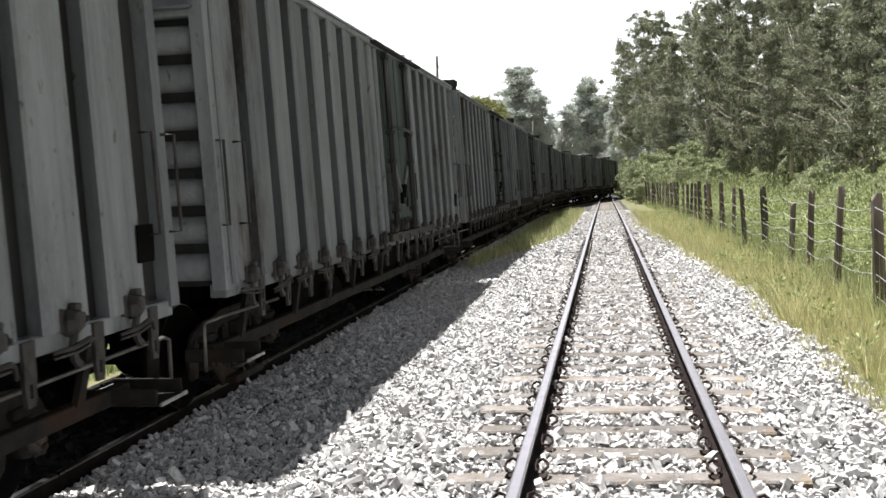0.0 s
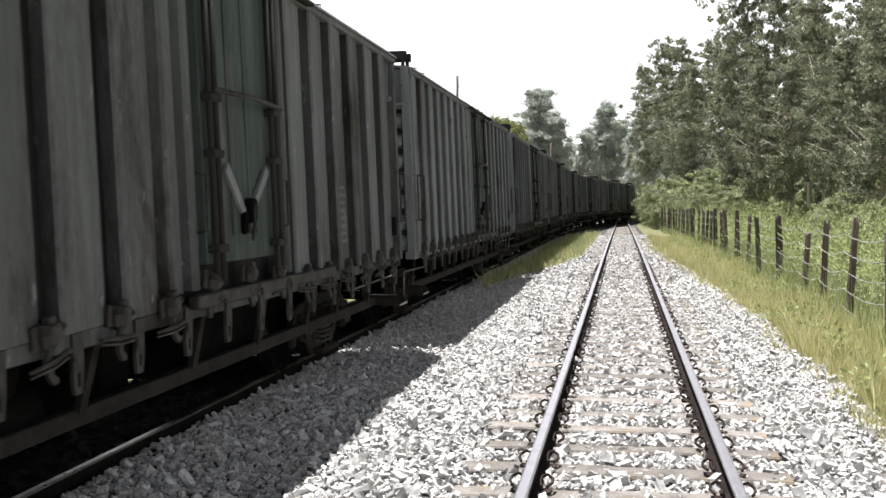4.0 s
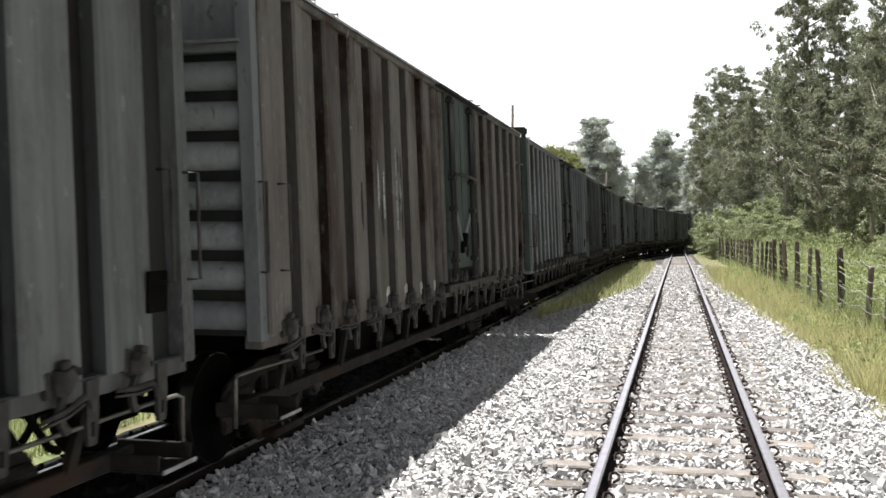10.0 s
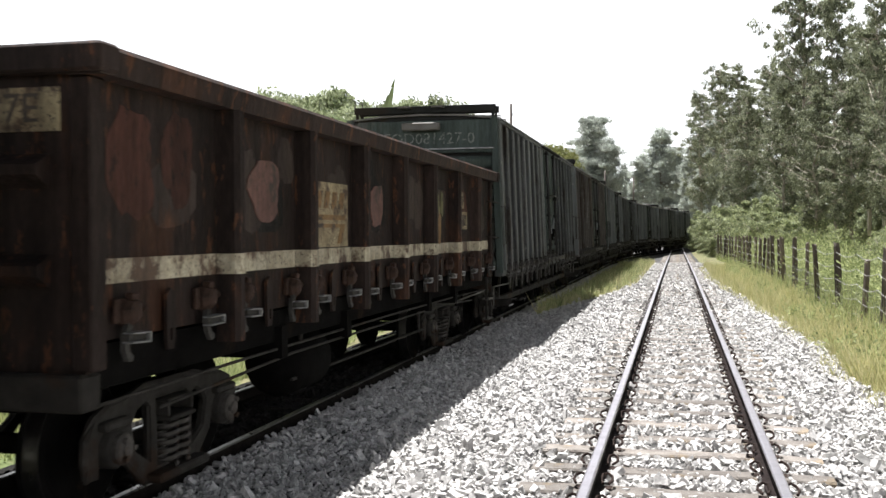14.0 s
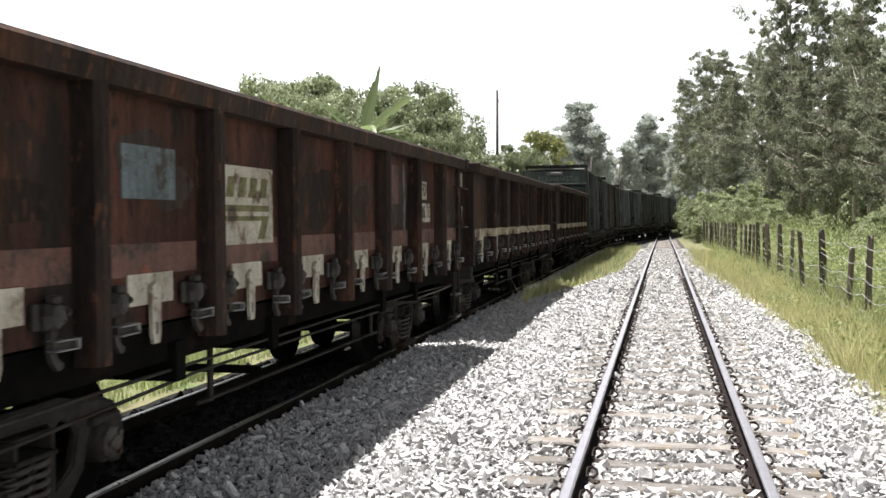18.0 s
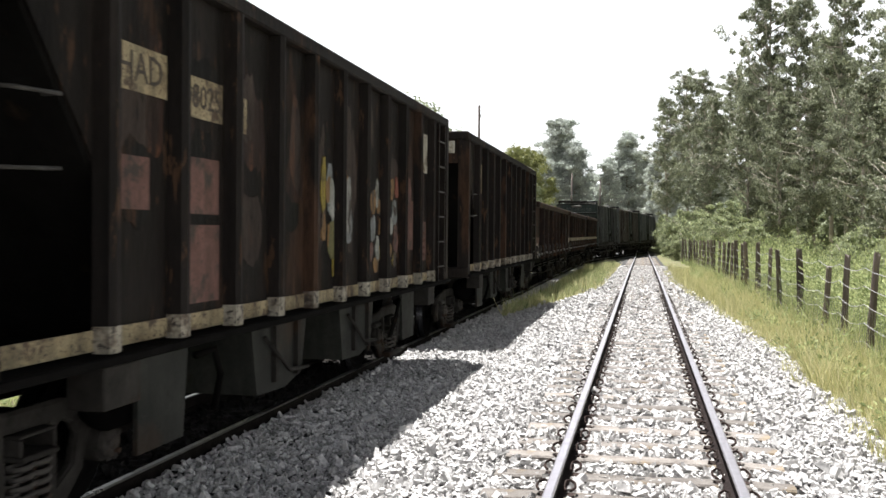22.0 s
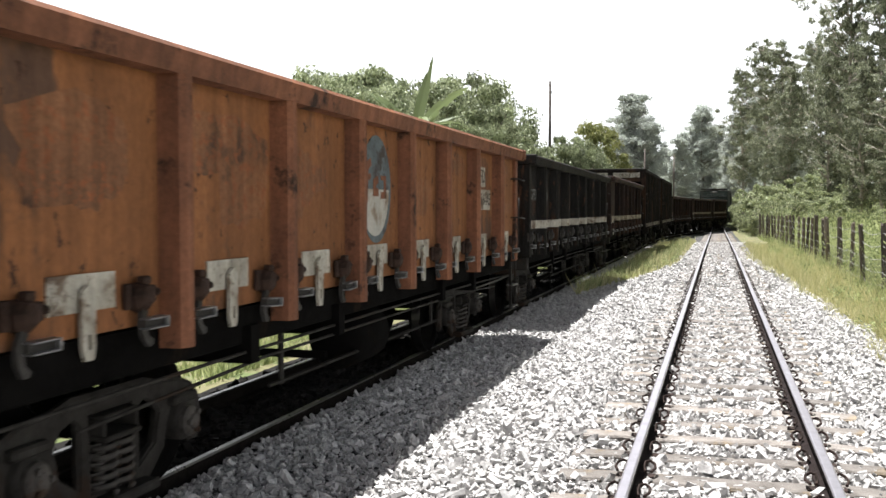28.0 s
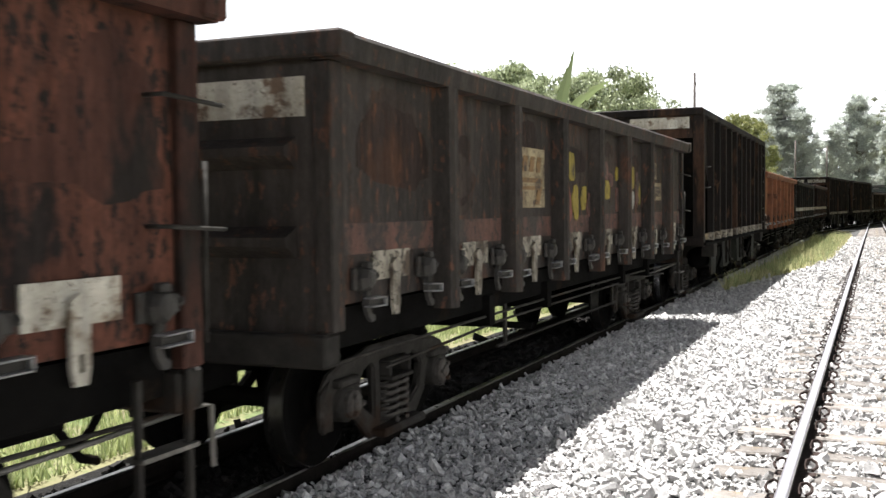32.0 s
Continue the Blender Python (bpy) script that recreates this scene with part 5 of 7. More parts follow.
def hopper(paint, label, signs=(), marks=(), number="", stripe=DIRTY_WHITE, spilt=False):
    car = tagged(new("hopper_wagon"), label, "freight wagon", "wagons of the train")
    x0 = 1.24
    for w in (-1, 1):
        part("side_wall", boxes((*sorted((w * (x0 - 0.025), w * x0)), -3.95, 4.2, HOP_Z0 + 0.06, HOP_Z1 - 0.1)), paint, car)
        part("top_rail", boxes((*sorted((w * (x0 - 0.08), w * (x0 + 0.09))), -HOP_HALF, HOP_HALF, HOP_Z1 - 0.12, HOP_Z1), bevel=0.015), paint, car)
        part("side_sill", boxes((*sorted((w * (x0 - 0.06), w * (x0 + 0.14))), -HOP_HALF, HOP_HALF, HOP_Z0 - 0.05, HOP_Z0 + 0.0), bevel=0.008), SOOT_SHADE, car)
        for y in HOP_POSTS:
            bm = bmesh.new()
            prism(bm, [(w * x0, y - 0.075), (w * (x0 + 0.09), y - 0.06), (w * (x0 + 0.105), y), (w * (x0 + 0.09), y + 0.06), (w * x0, y + 0.075)], "z", HOP_Z0 + 0.004, HOP_Z1 - 0.12)
            bmesh.ops.recalc_face_normals(bm, faces=bm.faces)
            part("side_post", bm, paint, car)
            if w > 0:
                bm = bmesh.new()
                prism(bm, [(x0 + 0.005, y - 0.08), (x0 + 0.095, y - 0.065), (x0 + 0.11, y), (x0 + 0.095, y + 0.065), (x0 + 0.005, y + 0.08)], "z", HOP_Z0 + 0.008, HOP_Z0 + 0.15)
                bmesh.ops.recalc_face_normals(bm, faces=bm.faces)
                part("post_foot", bm, stripe, car, "white painted post foot")
        for a, b in zip([-HOP_HALF - 0.07, *HOP_POSTS], [*HOP_POSTS, HOP_HALF + 0.07]):
            if w > 0:
                part("stripe", boxes((x0, x0 + 0.012, a + 0.078, b - 0.078, HOP_Z0 + 0.02, HOP_Z0 + 0.13)), CREAM_PAINT, car, "white stripe, flaking")
    for s in (-1, 1):
        # the slope sheet, the end posts and the open end bay
        bm = bmesh.new()
        prism(bm, [(s * 4.95, HOP_Z1 - 0.1), (s * 5.0, HOP_Z1 - 0.1), (s * 3.2, 1.0), (s * 3.12, 1.0)], "x", -x0 + 0.01, x0 - 0.02)
        bmesh.ops.recalc_face_normals(bm, faces=bm.faces)
        # near black instead of body paint: the end bay's shade as colour
        part("slope_sheet", bm, SOOT_SHADE, car)
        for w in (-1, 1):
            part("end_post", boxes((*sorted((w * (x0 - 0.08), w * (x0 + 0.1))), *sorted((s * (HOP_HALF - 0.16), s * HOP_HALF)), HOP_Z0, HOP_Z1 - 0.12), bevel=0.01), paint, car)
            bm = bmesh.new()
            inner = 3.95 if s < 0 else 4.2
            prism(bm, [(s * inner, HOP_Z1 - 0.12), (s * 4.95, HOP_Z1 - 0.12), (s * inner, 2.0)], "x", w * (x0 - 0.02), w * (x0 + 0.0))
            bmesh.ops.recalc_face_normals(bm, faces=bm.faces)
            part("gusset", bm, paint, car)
        part("end_floor", boxes((-x0, x0, *sorted((s * 3.1, s * (HOP_HALF - 0.2))), HOP_Z0 - 0.05, HOP_Z0 - 0.012)), SOOT_SHADE, car)
        part("end_rail", boxes((-x0 - 0.09, x0 + 0.09, *sorted((s * (HOP_HALF - 0.1), s * (HOP_HALF + 0.04))), HOP_Z1 - 0.13, HOP_Z1 + 0.003), bevel=0.015), paint, car)
        part("end_beam", boxes((-x0 - 0.1, x0 + 0.1, *sorted((s * (HOP_HALF - 0.2), s * (HOP_HALF + 0.02))), HOP_Z0 - 0.06, HOP_Z0 + 0.1), bevel=0.012), paint, car)
        part("draft_gear", boxes((-0.3, 0.3, *sorted((s * (HOP_HALF - 0.6), s * (HOP_HALF + 0.1))), 0.6, HOP_Z0 - 0.07), bevel=0.02), SOOT_SHADE, car)
        part("end_panel", boxes((-x0, x0, *sorted((s * (HOP_HALF - 0.05), s * (HOP_HALF - 0.02))), HOP_Z1 - 0.5, HOP_Z1 - 0.12)), paint, car)
        part("end_stanchion", boxes((-0.08, 0.08, *sorted((s * (HOP_HALF - 0.14), s * (HOP_HALF - 0.02))), HOP_Z0, HOP_Z1 - 0.5)), SOOT_SHADE, car)
        part("jacking_bracket", boxes((x0 - 0.1, x0 + 0.12, *sorted((s * 3.72, s * 4.1)), 0.78, HOP_Z0 - 0.05), bevel=0.01), UNDER, car)
        bm = bmesh.new()
        prism(bm, [(s * 3.5, HOP_Z0 - 0.06), (s * 2.86, HOP_Z0 - 0.06), (s * 2.92, 0.42), (s * 3.5, 0.42)], "x", x0 - 0.05, x0 - 0.02)
        bmesh.ops.recalc_face_normals(bm, faces=bm.faces)
        part("guard_plate", bm, GUARD, car, "plain grey-green guard plate")
        part("air_hose", tube(bmesh.new(), [(x0 - 0.05, s * 2.7, 0.9), (x0 + 0.02, s * 2.55, 0.93), (x0 + 0.02, s * 2.45, 0.75), (x0 - 0.05, s * 2.4, 0.5)], 0.025, 7), SOOT_SHADE, car, smooth=True)
    for y in (4.44, 4.84):
        stile = part("ladder_stile", boxes((x0 + 0.004, x0 + 0.102, y - 0.02, y + 0.02, HOP_Z0, HOP_Z1 - 0.13)), paint, car)
    for i in range(6):
        part("rung", tube(bmesh.new(), [(x0 + 0.09, 4.42, 1.25 + 0.34 * i), (x0 + 0.09, 4.86, 1.25 + 0.34 * i)], 0.012, 6), LATCH, stile)
    for z in (2.0, 2.35):
        grab_iron(car, [(x0 + 0.02, -4.5, z), (x0 + 0.12, -4.5, z), (x0 + 0.12, -4.9, z - 0.02), (x0 + 0.02, -4.95, z - 0.02)])
    # hopper outlets between the bogies
    for y in (-1.1, 1.1):
        bm = bmesh.new()
        for a, b in ((0.18, 1.18), (-1.18, -0.18)):
            prism(bm, [(y - 0.62, 0.98), (y + 0.62, 0.98), (y + 0.5, 0.52), (y + 0.1, 0.44), (y - 0.5, 0.46)], "x", a, b)
        bmesh.ops.recalc_face_normals(bm, faces=bm.faces)
        outlet = part("hopper_outlet", bm, GUARD, car)
        for a in (y - 0.2, y + 0.3):
            part("outlet_rib", boxes((1.18, 1.22, a, a + 0.06, 0.52, 0.98)), UNDER, outlet)
        part("door_lever", tube(bmesh.new(), [(1.22, y - 0.45, 0.9), (1.26, y, 0.6), (1.24, y + 0.5, 0.56)], 0.018, 6), UNDER, outlet, smooth=True)
    part("air_tank", lathe(bmesh.new(), [(-0.4, 0.08), (-0.36, 0.19), (0.36, 0.19), (0.4, 0.08)], "y", 18, (0.95, -3.05, 0.72)), SOOT_SHADE, car, smooth=True)
    part("centre_sill", boxes((-0.2, 0.2, -HOP_HALF, HOP_HALF, 0.66, 1.0), bevel=0.01), SOOT_SHADE, car)
    bm = bmesh.new()
    rows = [[bm.verts.new((x, -4.0 + 8.2 * j / 16, 2.5 + 0.25 * math.cos(x) + 0.08 * noise.noise((x, j, 1)))) for x in (-1.2, -0.6, 0, 0.6, 1.2)] for j in range(17)]
    for p, q in zip(rows, rows[1:]):
        for k in range(4):
            bm.faces.new((p[k], p[k + 1], q[k + 1], q[k]))
    part("load", bm, LOAD, car, "pale bulk load", smooth=True)
    if spilt:
        part("spilt_load", lathe(bmesh.new(), [(-0.02, 0.42), (0.0, 0.42), (0.1, 0.3), (0.17, 0.12), (0.19, 0.03)], "z", 14, (0.45, -4.4, HOP_Z0 + 0.002)), LOAD, car, "small heap of spilt pale load", smooth=True)
    repaint(car, list(zip(HOP_POSTS, HOP_POSTS[1:])), x0, HOP_Z0 + 0.25, HOP_Z1 - 0.3, paint)
    for y, z, w, h, m, text, size in signs:
        sign = part("painted_sign", boxes((x0, x0 + 0.008, y - w / 2, y + w / 2, z - h / 2, z + h / 2)), m, car)
        if size:
            words(text, size, INK, sign, pose(x0 + 0.01, y, z) @ SIDE)
        if text == "|":
            for k in range(int(h / 0.09) - 1):
                part("unreadable_mark", boxes((x0 + 0.008, x0 + 0.011, y - w * 0.4, y + w * 0.35, z - h / 2 + 0.06 + 0.09 * k, z - h / 2 + 0.1 + 0.09 * k)), RED_RUST, sign)
    for k, (y, z, w, h, c) in enumerate(marks):
        paint_blot(car, x0 + 0.003 + 0.0004 * (k % 6), y, z, w, h, PAINTS[c], 29 * k + int(100 * abs(y)))
    sign = part("end_sign", boxes((-1.1, -0.12, -HOP_HALF - 0.0, -HOP_HALF + 0.012, HOP_Z1 - 0.34, HOP_Z1 - 0.15), (0.1, 1.1, -HOP_HALF - 0.0, -HOP_HALF + 0.012, HOP_Z1 - 0.34, HOP_Z1 - 0.15)), WHITE_PAINT, car)
    if number:
        a, b = number
        words(a, 0.19, INK, sign, pose(-0.6, -HOP_HALF - 0.003, HOP_Z1 - 0.25) @ END)
        words(b, 0.19, INK, sign, pose(0.6, -HOP_HALF - 0.003, HOP_Z1 - 0.25) @ END)
    wheels = []
    underframe(car, HOP_HALF, wheels, 3.9, TREAD_BRIGHT)
    return car, wheels


# ---- the wagons in their order ----
def emblem_old(car, x, y=1.0, z=2.0, w=0.95, h=0.7, ground=None, ink=None):
    """A painted company panel: a slanted mark over a bar, as plain shapes."""
    p = part("company_panel", boxes((x, x + 0.008, y - w / 2, y + w / 2, z - h / 2, z + h / 2)), ground or WHITE_PAINT, car)
    bm = bmesh.new()
    for k in range(4):
        c = y - 0.3 * w + 0.2 * w * k
        prism(bm, [(c - 0.07 * w, z + 0.1 * h), (c + 0.05 * w, z + 0.1 * h), (c + 0.1 * w, z + 0.36 * h), (c - 0.02 * w, z + 0.36 * h)], "x", x + 0.008, x + 0.012)
    prism(bm, [(y - 0.4 * w, z - 0.08 * h), (y + 0.42 * w, z - 0.08 * h), (y + 0.42 * w, z + 0.0 * h), (y - 0.4 * w, z + 0.0 * h)], "x", x + 0.008, x + 0.012)
    prism(bm, [(y + 0.2 * w, z - 0.45 * h), (y + 0.32 * w, z - 0.45 * h), (y + 0.42 * w, z - 0.14 * h), (y - 0.4 * w, z - 0.14 * h), (y - 0.4 * w, z - 0.2 * h), (y + 0.28 * w, z - 0.2 * h)], "x", x + 0.008, x + 0.012)
    bmesh.ops.recalc_face_normals(bm, faces=bm.faces)
    part("company_mark", bm, ink or PAINTS["ochre"], p)


def emblem_round(car, x):
    bm = bmesh.new()
    prism(bm, [(-0.56 + 0.38 * math.cos(a), 1.9 + 0.46 * math.sin(a)) for a in (2 * math.pi * k / 28 for k in range(28))], "x", x, x + 0.005)
    p = part("round_emblem", bm, PAINTS["bluegrey"], car, "pale round emblem, worn")
    bm = bmesh.new()
    prism(bm, [(-0.6 + 0.36 * math.cos(a), 1.9 + 0.4 * math.sin(a)) for a in (math.pi * (1 + k / 14) for k in range(15))], "x", x + 0.005, x + 0.008)
    part("emblem_bowl", bm, EMBLEM_PALE, p)
    bm = bmesh.new()
    prism(bm, [(-0.86, 1.78), (-0.8, 1.78), (-0.78, 2.06), (-0.7, 2.1), (-0.72, 2.16), (-0.84, 2.12)], "x", x + 0.008, x + 0.011)
    prism(bm, [(-0.92, 1.96), (-0.72, 1.98), (-0.72, 2.03), (-0.92, 2.01)], "x", x + 0.0082, x + 0.0112)
    prism(bm, [(-0.66, 1.84), (-0.52, 1.84), (-0.52, 1.9), (-0.6, 1.92), (-0.52, 1.96), (-0.54, 2.02), (-0.66, 1.98)], "x", x + 0.008, x + 0.011)
    prism(bm, [(-0.46, 1.82), (-0.32, 1.82), (-0.32, 2.02), (-0.46, 2.02), (-0.46, 1.98), (-0.38, 1.98), (-0.38, 1.88), (-0.46, 1.88)], "x", x + 0.008, x + 0.011)
    bmesh.ops.recalc_face_normals(bm, faces=bm.faces)
    part("emblem_mark", bm, ORANGE_RIM, p)


def graffiti(y0, y1, n, colours, seed, z0=1.62, z1=2.25):
    rng = random.Random(seed)
    return [(rng.uniform(y0, y1), rng.uniform(z0, z1), rng.uniform(0.1, 0.22), rng.uniform(0.2, 0.48), rng.choice(colours)) for _ in range(n)]


def bay(k):
    """The middle of an open wagon's bay, counted from its front end."""
    b = [5.5] + GON_POSTS
    return (b[k] + b[k + 1]) / 2


box_a = boxcar(BOX_GREY, BOX_GREY, "grey ribbed covered freight wagon with a green plug door, sooty")
TRAIN = []  # (thing, wheels, y of its middle at the start, half length between bogies)
PITCH, LEAD = 12.3, 5.95


def again(made, label=""):
    """Another wagon like the one given."""
    car, wheels = made
    order = [car, *car.children_recursive]
    twin = copy_thing(car, Matrix())
    find = dict(zip(order, [twin, *twin.children_recursive]))
    by_place = {}
    for o in twin.children:
        if o.name.startswith("wheelset"):
            by_place[round(o.matrix_basis.translation.y, 2)] = o
    if label:
        tagged(twin, label)
    return twin, [(by_place[round(y, 2)], y) for _, y in wheels]


def place(made, lead, half, bogie_at):
    car, wheels = made
    TRAIN.append((car, wheels, lead - half, bogie_at))


place(box_a, LEAD, BOX_HALF, 4.15)
for k in range(1, 9):
    place(again(box_a), LEAD + PITCH * k, BOX_HALF, 4.15)
place(boxcar(BOX_DARK, BOX_GREY, "dark grimy ribbed covered freight wagon with a green plug door"), LEAD - PITCH, BOX_HALF, 4.15)
place(boxcar(BOX_GREY, BOX_GREEN, "grey-green ribbed covered freight wagon with a peeling emblem", peel=[(-4.25, 2.75, 0.14, 1.1, PEEL), (-4.12, 2.35, 0.14, 0.6, PEEL), (-4.06, 2.9, 0.12, 0.9, PEEL), (-3.60, 2.85, 0.2, 1.1, PEEL), (-3.48, 2.4, 0.15, 0.8, PEEL), (-3.46, 3.1, 0.14, 0.6, PEEL), (-2.98, 3.0, 0.24, 0.7, EMBLEM_PALE), (-2.90, 2.92, 0.16, 0.42, CREAM_PAINT), (-2.82, 2.55, 0.1, 0.3, EMBLEM_PALE), (-2.34, 3.02, 0.26, 0.56, EMBLEM_PALE), (-2.40, 2.9, 0.13, 0.4, CREAM_PAINT), (-3.00, 2.3, 0.06, 0.4, PEEL), (-2.95, 1.6, 0.26, 0.08, EMBLEM_PALE), (-3.50, 1.55, 0.28, 0.1, PEEL), (-3.52, 1.4, 0.28, 0.08, PEEL), (-2.30, 1.62, 0.14, 0.16, EMBLEM_PALE), (-4.70, 2.5, 0.16, 0.8, PEEL)]), LEAD - 2 * PITCH, BOX_HALF, 4.15)
place(boxcar(BOX_BROWN, BOX_GREY, "brownish ribbed covered freight wagon with scraped paint", peel=[(-3.05, 2.2, 0.08, 0.5, PEEL), (-2.90, 1.9, 0.05, 0.3, BOX_WALL), (-2.80, 2.1, 0.05, 0.45, PEEL), (-2.46, 2.3, 0.045, 0.6, PEEL), (-2.43, 1.95, 0.06, 0.35, PEEL), (-2.34, 2.45, 0.035, 0.2, BOX_WALL), (-2.20, 2.35, 0.03, 0.3, BOX_WALL), (-2.18, 1.9, 0.04, 0.4, BOX_WALL), (-2.30, 2.02, 0.025, 0.3, BOX_WALL), (-2.24, 2.15, 0.03, 0.3, PEEL), (-3.50, 2.0, 0.05, 0.4, BOX_WALL), (-2.78, 1.17, 0.18, 0.15, EMBLEM_PALE), (-2.12, 1.17, 0.16, 0.14, EMBLEM_PALE), (-1.52, 1.17, 0.16, 0.14, EMBLEM_PALE), (-0.94, 1.17, 0.14, 0.13, EMBLEM_PALE)]), LEAD - 3 * PITCH, BOX_HALF, 4.15)
place(boxcar(BOX_DARK, BOX_GREEN, "green-ended ribbed covered freight wagon, last of its kind", number="FOD081427-0"), LEAD - 4 * PITCH - 0.15, BOX_HALF, 4.15)

G1 = -55.2
place(gondola(DARK_RUST, DARK_RUST, "dark rusty open wagon with a cream stripe and faded signs", 2.62, tank=-1.95, stripe=STRIPE, end_sign="7E", metal=LATCH_RUST,
              logo=lambda car, x: emblem_old(car, x, bay(5), 1.84, 0.92, 0.54, CREAM_PAINT), texts=[(3.28, 2.12, 0.44, 0.22, CREAM_PAINT, "|", 0.13), (3.28, 1.85, 0.86, 0.24, CREAM_PAINT, "|", 0.15)],
              marks=[(1.72, 2.05, 0.24, 0.3, "ochre"), (1.95, 1.95, 0.26, 0.5, "olive"), (2.05, 1.75, 0.22, 0.34, "ochre"), (2.2, 2.05, 0.14, 0.3, "olive"), (-0.55, 1.95, 0.4, 0.42, "rose"), (bay(6), 2.0, 0.5, 0.4, "rose"), (0.44, 1.49, 0.12, 0.06, "red")]), G1, GON_HALF, 3.85)
place(gondola(DARK_RUST, DARK_RUST, "dark rusty open wagon with white hinge patches and a white panel", stripe=STRIPE, patches=WHITE_PAINT,
              logo=lambda car, x: emblem_old(car, x, bay(5) - 0.15, 1.8, 0.8, 0.54, WHITE_PAINT, PAINTS["red"]), texts=[(3.2, 2.14, 0.5, 0.22, WHITE_PAINT, "GFD", 0.2), (3.15, 1.84, 0.9, 0.24, WHITE_PAINT, "0899 0E", 0.2)], end_sign="OE"), G1 - 12.0, GON_HALF, 3.85)
place(gondola(RED_RUST, DARK_RUST, "red-brown open wagon with a large white company panel", patches=WHITE_PAINT, rust_band=PAINTS["rose"],
              logo=lambda car, x: emblem_old(car, x, bay(5), 1.83, 0.94, 0.54, WHITE_PAINT, PAINTS["olive"]), texts=[(3.3, 2.07, 0.46, 0.22, WHITE_PAINT, "GFD", 0.22), (3.27, 1.8, 0.88, 0.23, WHITE_PAINT, "618515.1E", 0.2)],
              marks=[(1.85, 2.1, 0.72, 0.42, "rose"), (2.45, 1.95, 0.1, 0.8, "bluegrey"), (bay(6), 2.0, 0.6, 0.3, "bluegrey"), (-3.3, 1.44, 0.12, 0.06, "red")], end_sign="OE"), G1 - 23.9, GON_HALF, 3.85)
H1 = -90.84
place(hopper(HOP_BROWN, "tall brown ribbed hopper wagon with white post feet", signs=[(-3.56, 2.66, 0.56, 0.5, CREAM_PAINT, "", 0), (-3.54, 1.55, 0.5, 0.6, HOP_BROWN, "|", 0), (3.8, 2.7, 0.58, 0.2, CREAM_PAINT, "", 0), (3.02, 2.72, 0.56, 0.2, CREAM_PAINT, "", 0), (-1.9, 2.28, 0.5, 0.46, PAINTS["red"], "", 0), (3.02, 2.2, 0.64, 0.28, RED_BAND, "", 0), (3.81, 2.19, 0.62, 0.27, RED_BAND, "", 0), (3.02, 1.54, 0.64, 0.46, RED_BAND, "", 0), (3.81, 1.54, 0.62, 0.46, RED_BAND, "", 0)],
             marks=[(1.42, 1.54, 0.52, 0.7, "ochre"), (1.31, 1.91, 0.22, 0.43, "ochre"), (1.46, 1.44, 0.28, 0.24, "rose"), (2.31, 1.44, 0.26, 0.32, "ochre"), (2.28, 1.65, 0.11, 0.23, "ochre")] + [(0.5, 1.7, 0.3, 0.6, "ochre")], number=("NHD605", "090-9L"), spilt=True), H1, HOP_HALF, 3.9)
place(hopper(HOP_BROWN, "tall brown hopper wagon with rows of coloured paint marks", signs=[(-3.53, 2.62, 0.62, 0.26, CREAM_PAINT, "HAD", 0.24), (-2.72, 2.56, 0.6, 0.26, CREAM_PAINT, "08025", 0.22), (-2.1, 2.53, 0.2, 0.25, CREAM_PAINT, "7", 0.22), (-3.6, 1.98, 0.34, 0.3, PAINTS["rose"], "", 0), (-2.72, 2.0, 0.5, 0.36, PAINTS["rose"], "", 0), (-2.7, 1.5, 0.48, 0.5, PAINTS["rose"], "", 0), (3.82, 2.74, 0.56, 0.5, WHITE_PAINT, "", 0), (3.8, 1.6, 0.5, 0.5, PAINTS["rose"], "|", 0), (3.0, 1.8, 0.6, 0.6, PAINTS["rose"], "", 0)],
             marks=[(1.45, 2.04, 0.21, 0.24, "ochre"), (1.59, 2.13, 0.1, 0.27, "white"), (1.69, 1.98, 0.18, 0.18, "ochre"), (1.75, 1.77, 0.14, 0.21, "ochre"), (1.43, 1.75, 0.17, 0.27, "grey"), (1.62, 1.54, 0.15, 0.23, "white"), (1.78, 1.49, 0.16, 0.23, "yellow"), (1.58, 1.37, 0.22, 0.17, "ochre"), (1.38, 1.51, 0.12, 0.21, "rose"), (2.24, 2.2, 0.16, 0.27, "ochre"), (2.44, 2.23, 0.15, 0.25, "red"), (2.35, 1.94, 0.22, 0.27, "grey"), (2.22, 1.78, 0.19, 0.2, "white"), (2.41, 1.64, 0.2, 0.34, "rose"), (2.36, 1.4, 0.2, 0.15, "yellow"), (2.17, 1.51, 0.11, 0.15, "ochre"), (3.06, 2.22, 0.23, 0.35, "rose")] + graffiti(-0.55, 1.15, 16, ["ochre", "grey", "olive", "yellow", "rose", "white", "ochre"], 5, 1.4, 2.15), number=("HAD 608", "023-51")), H1 - 11.9, HOP_HALF, 3.9)
G4 = -114.0
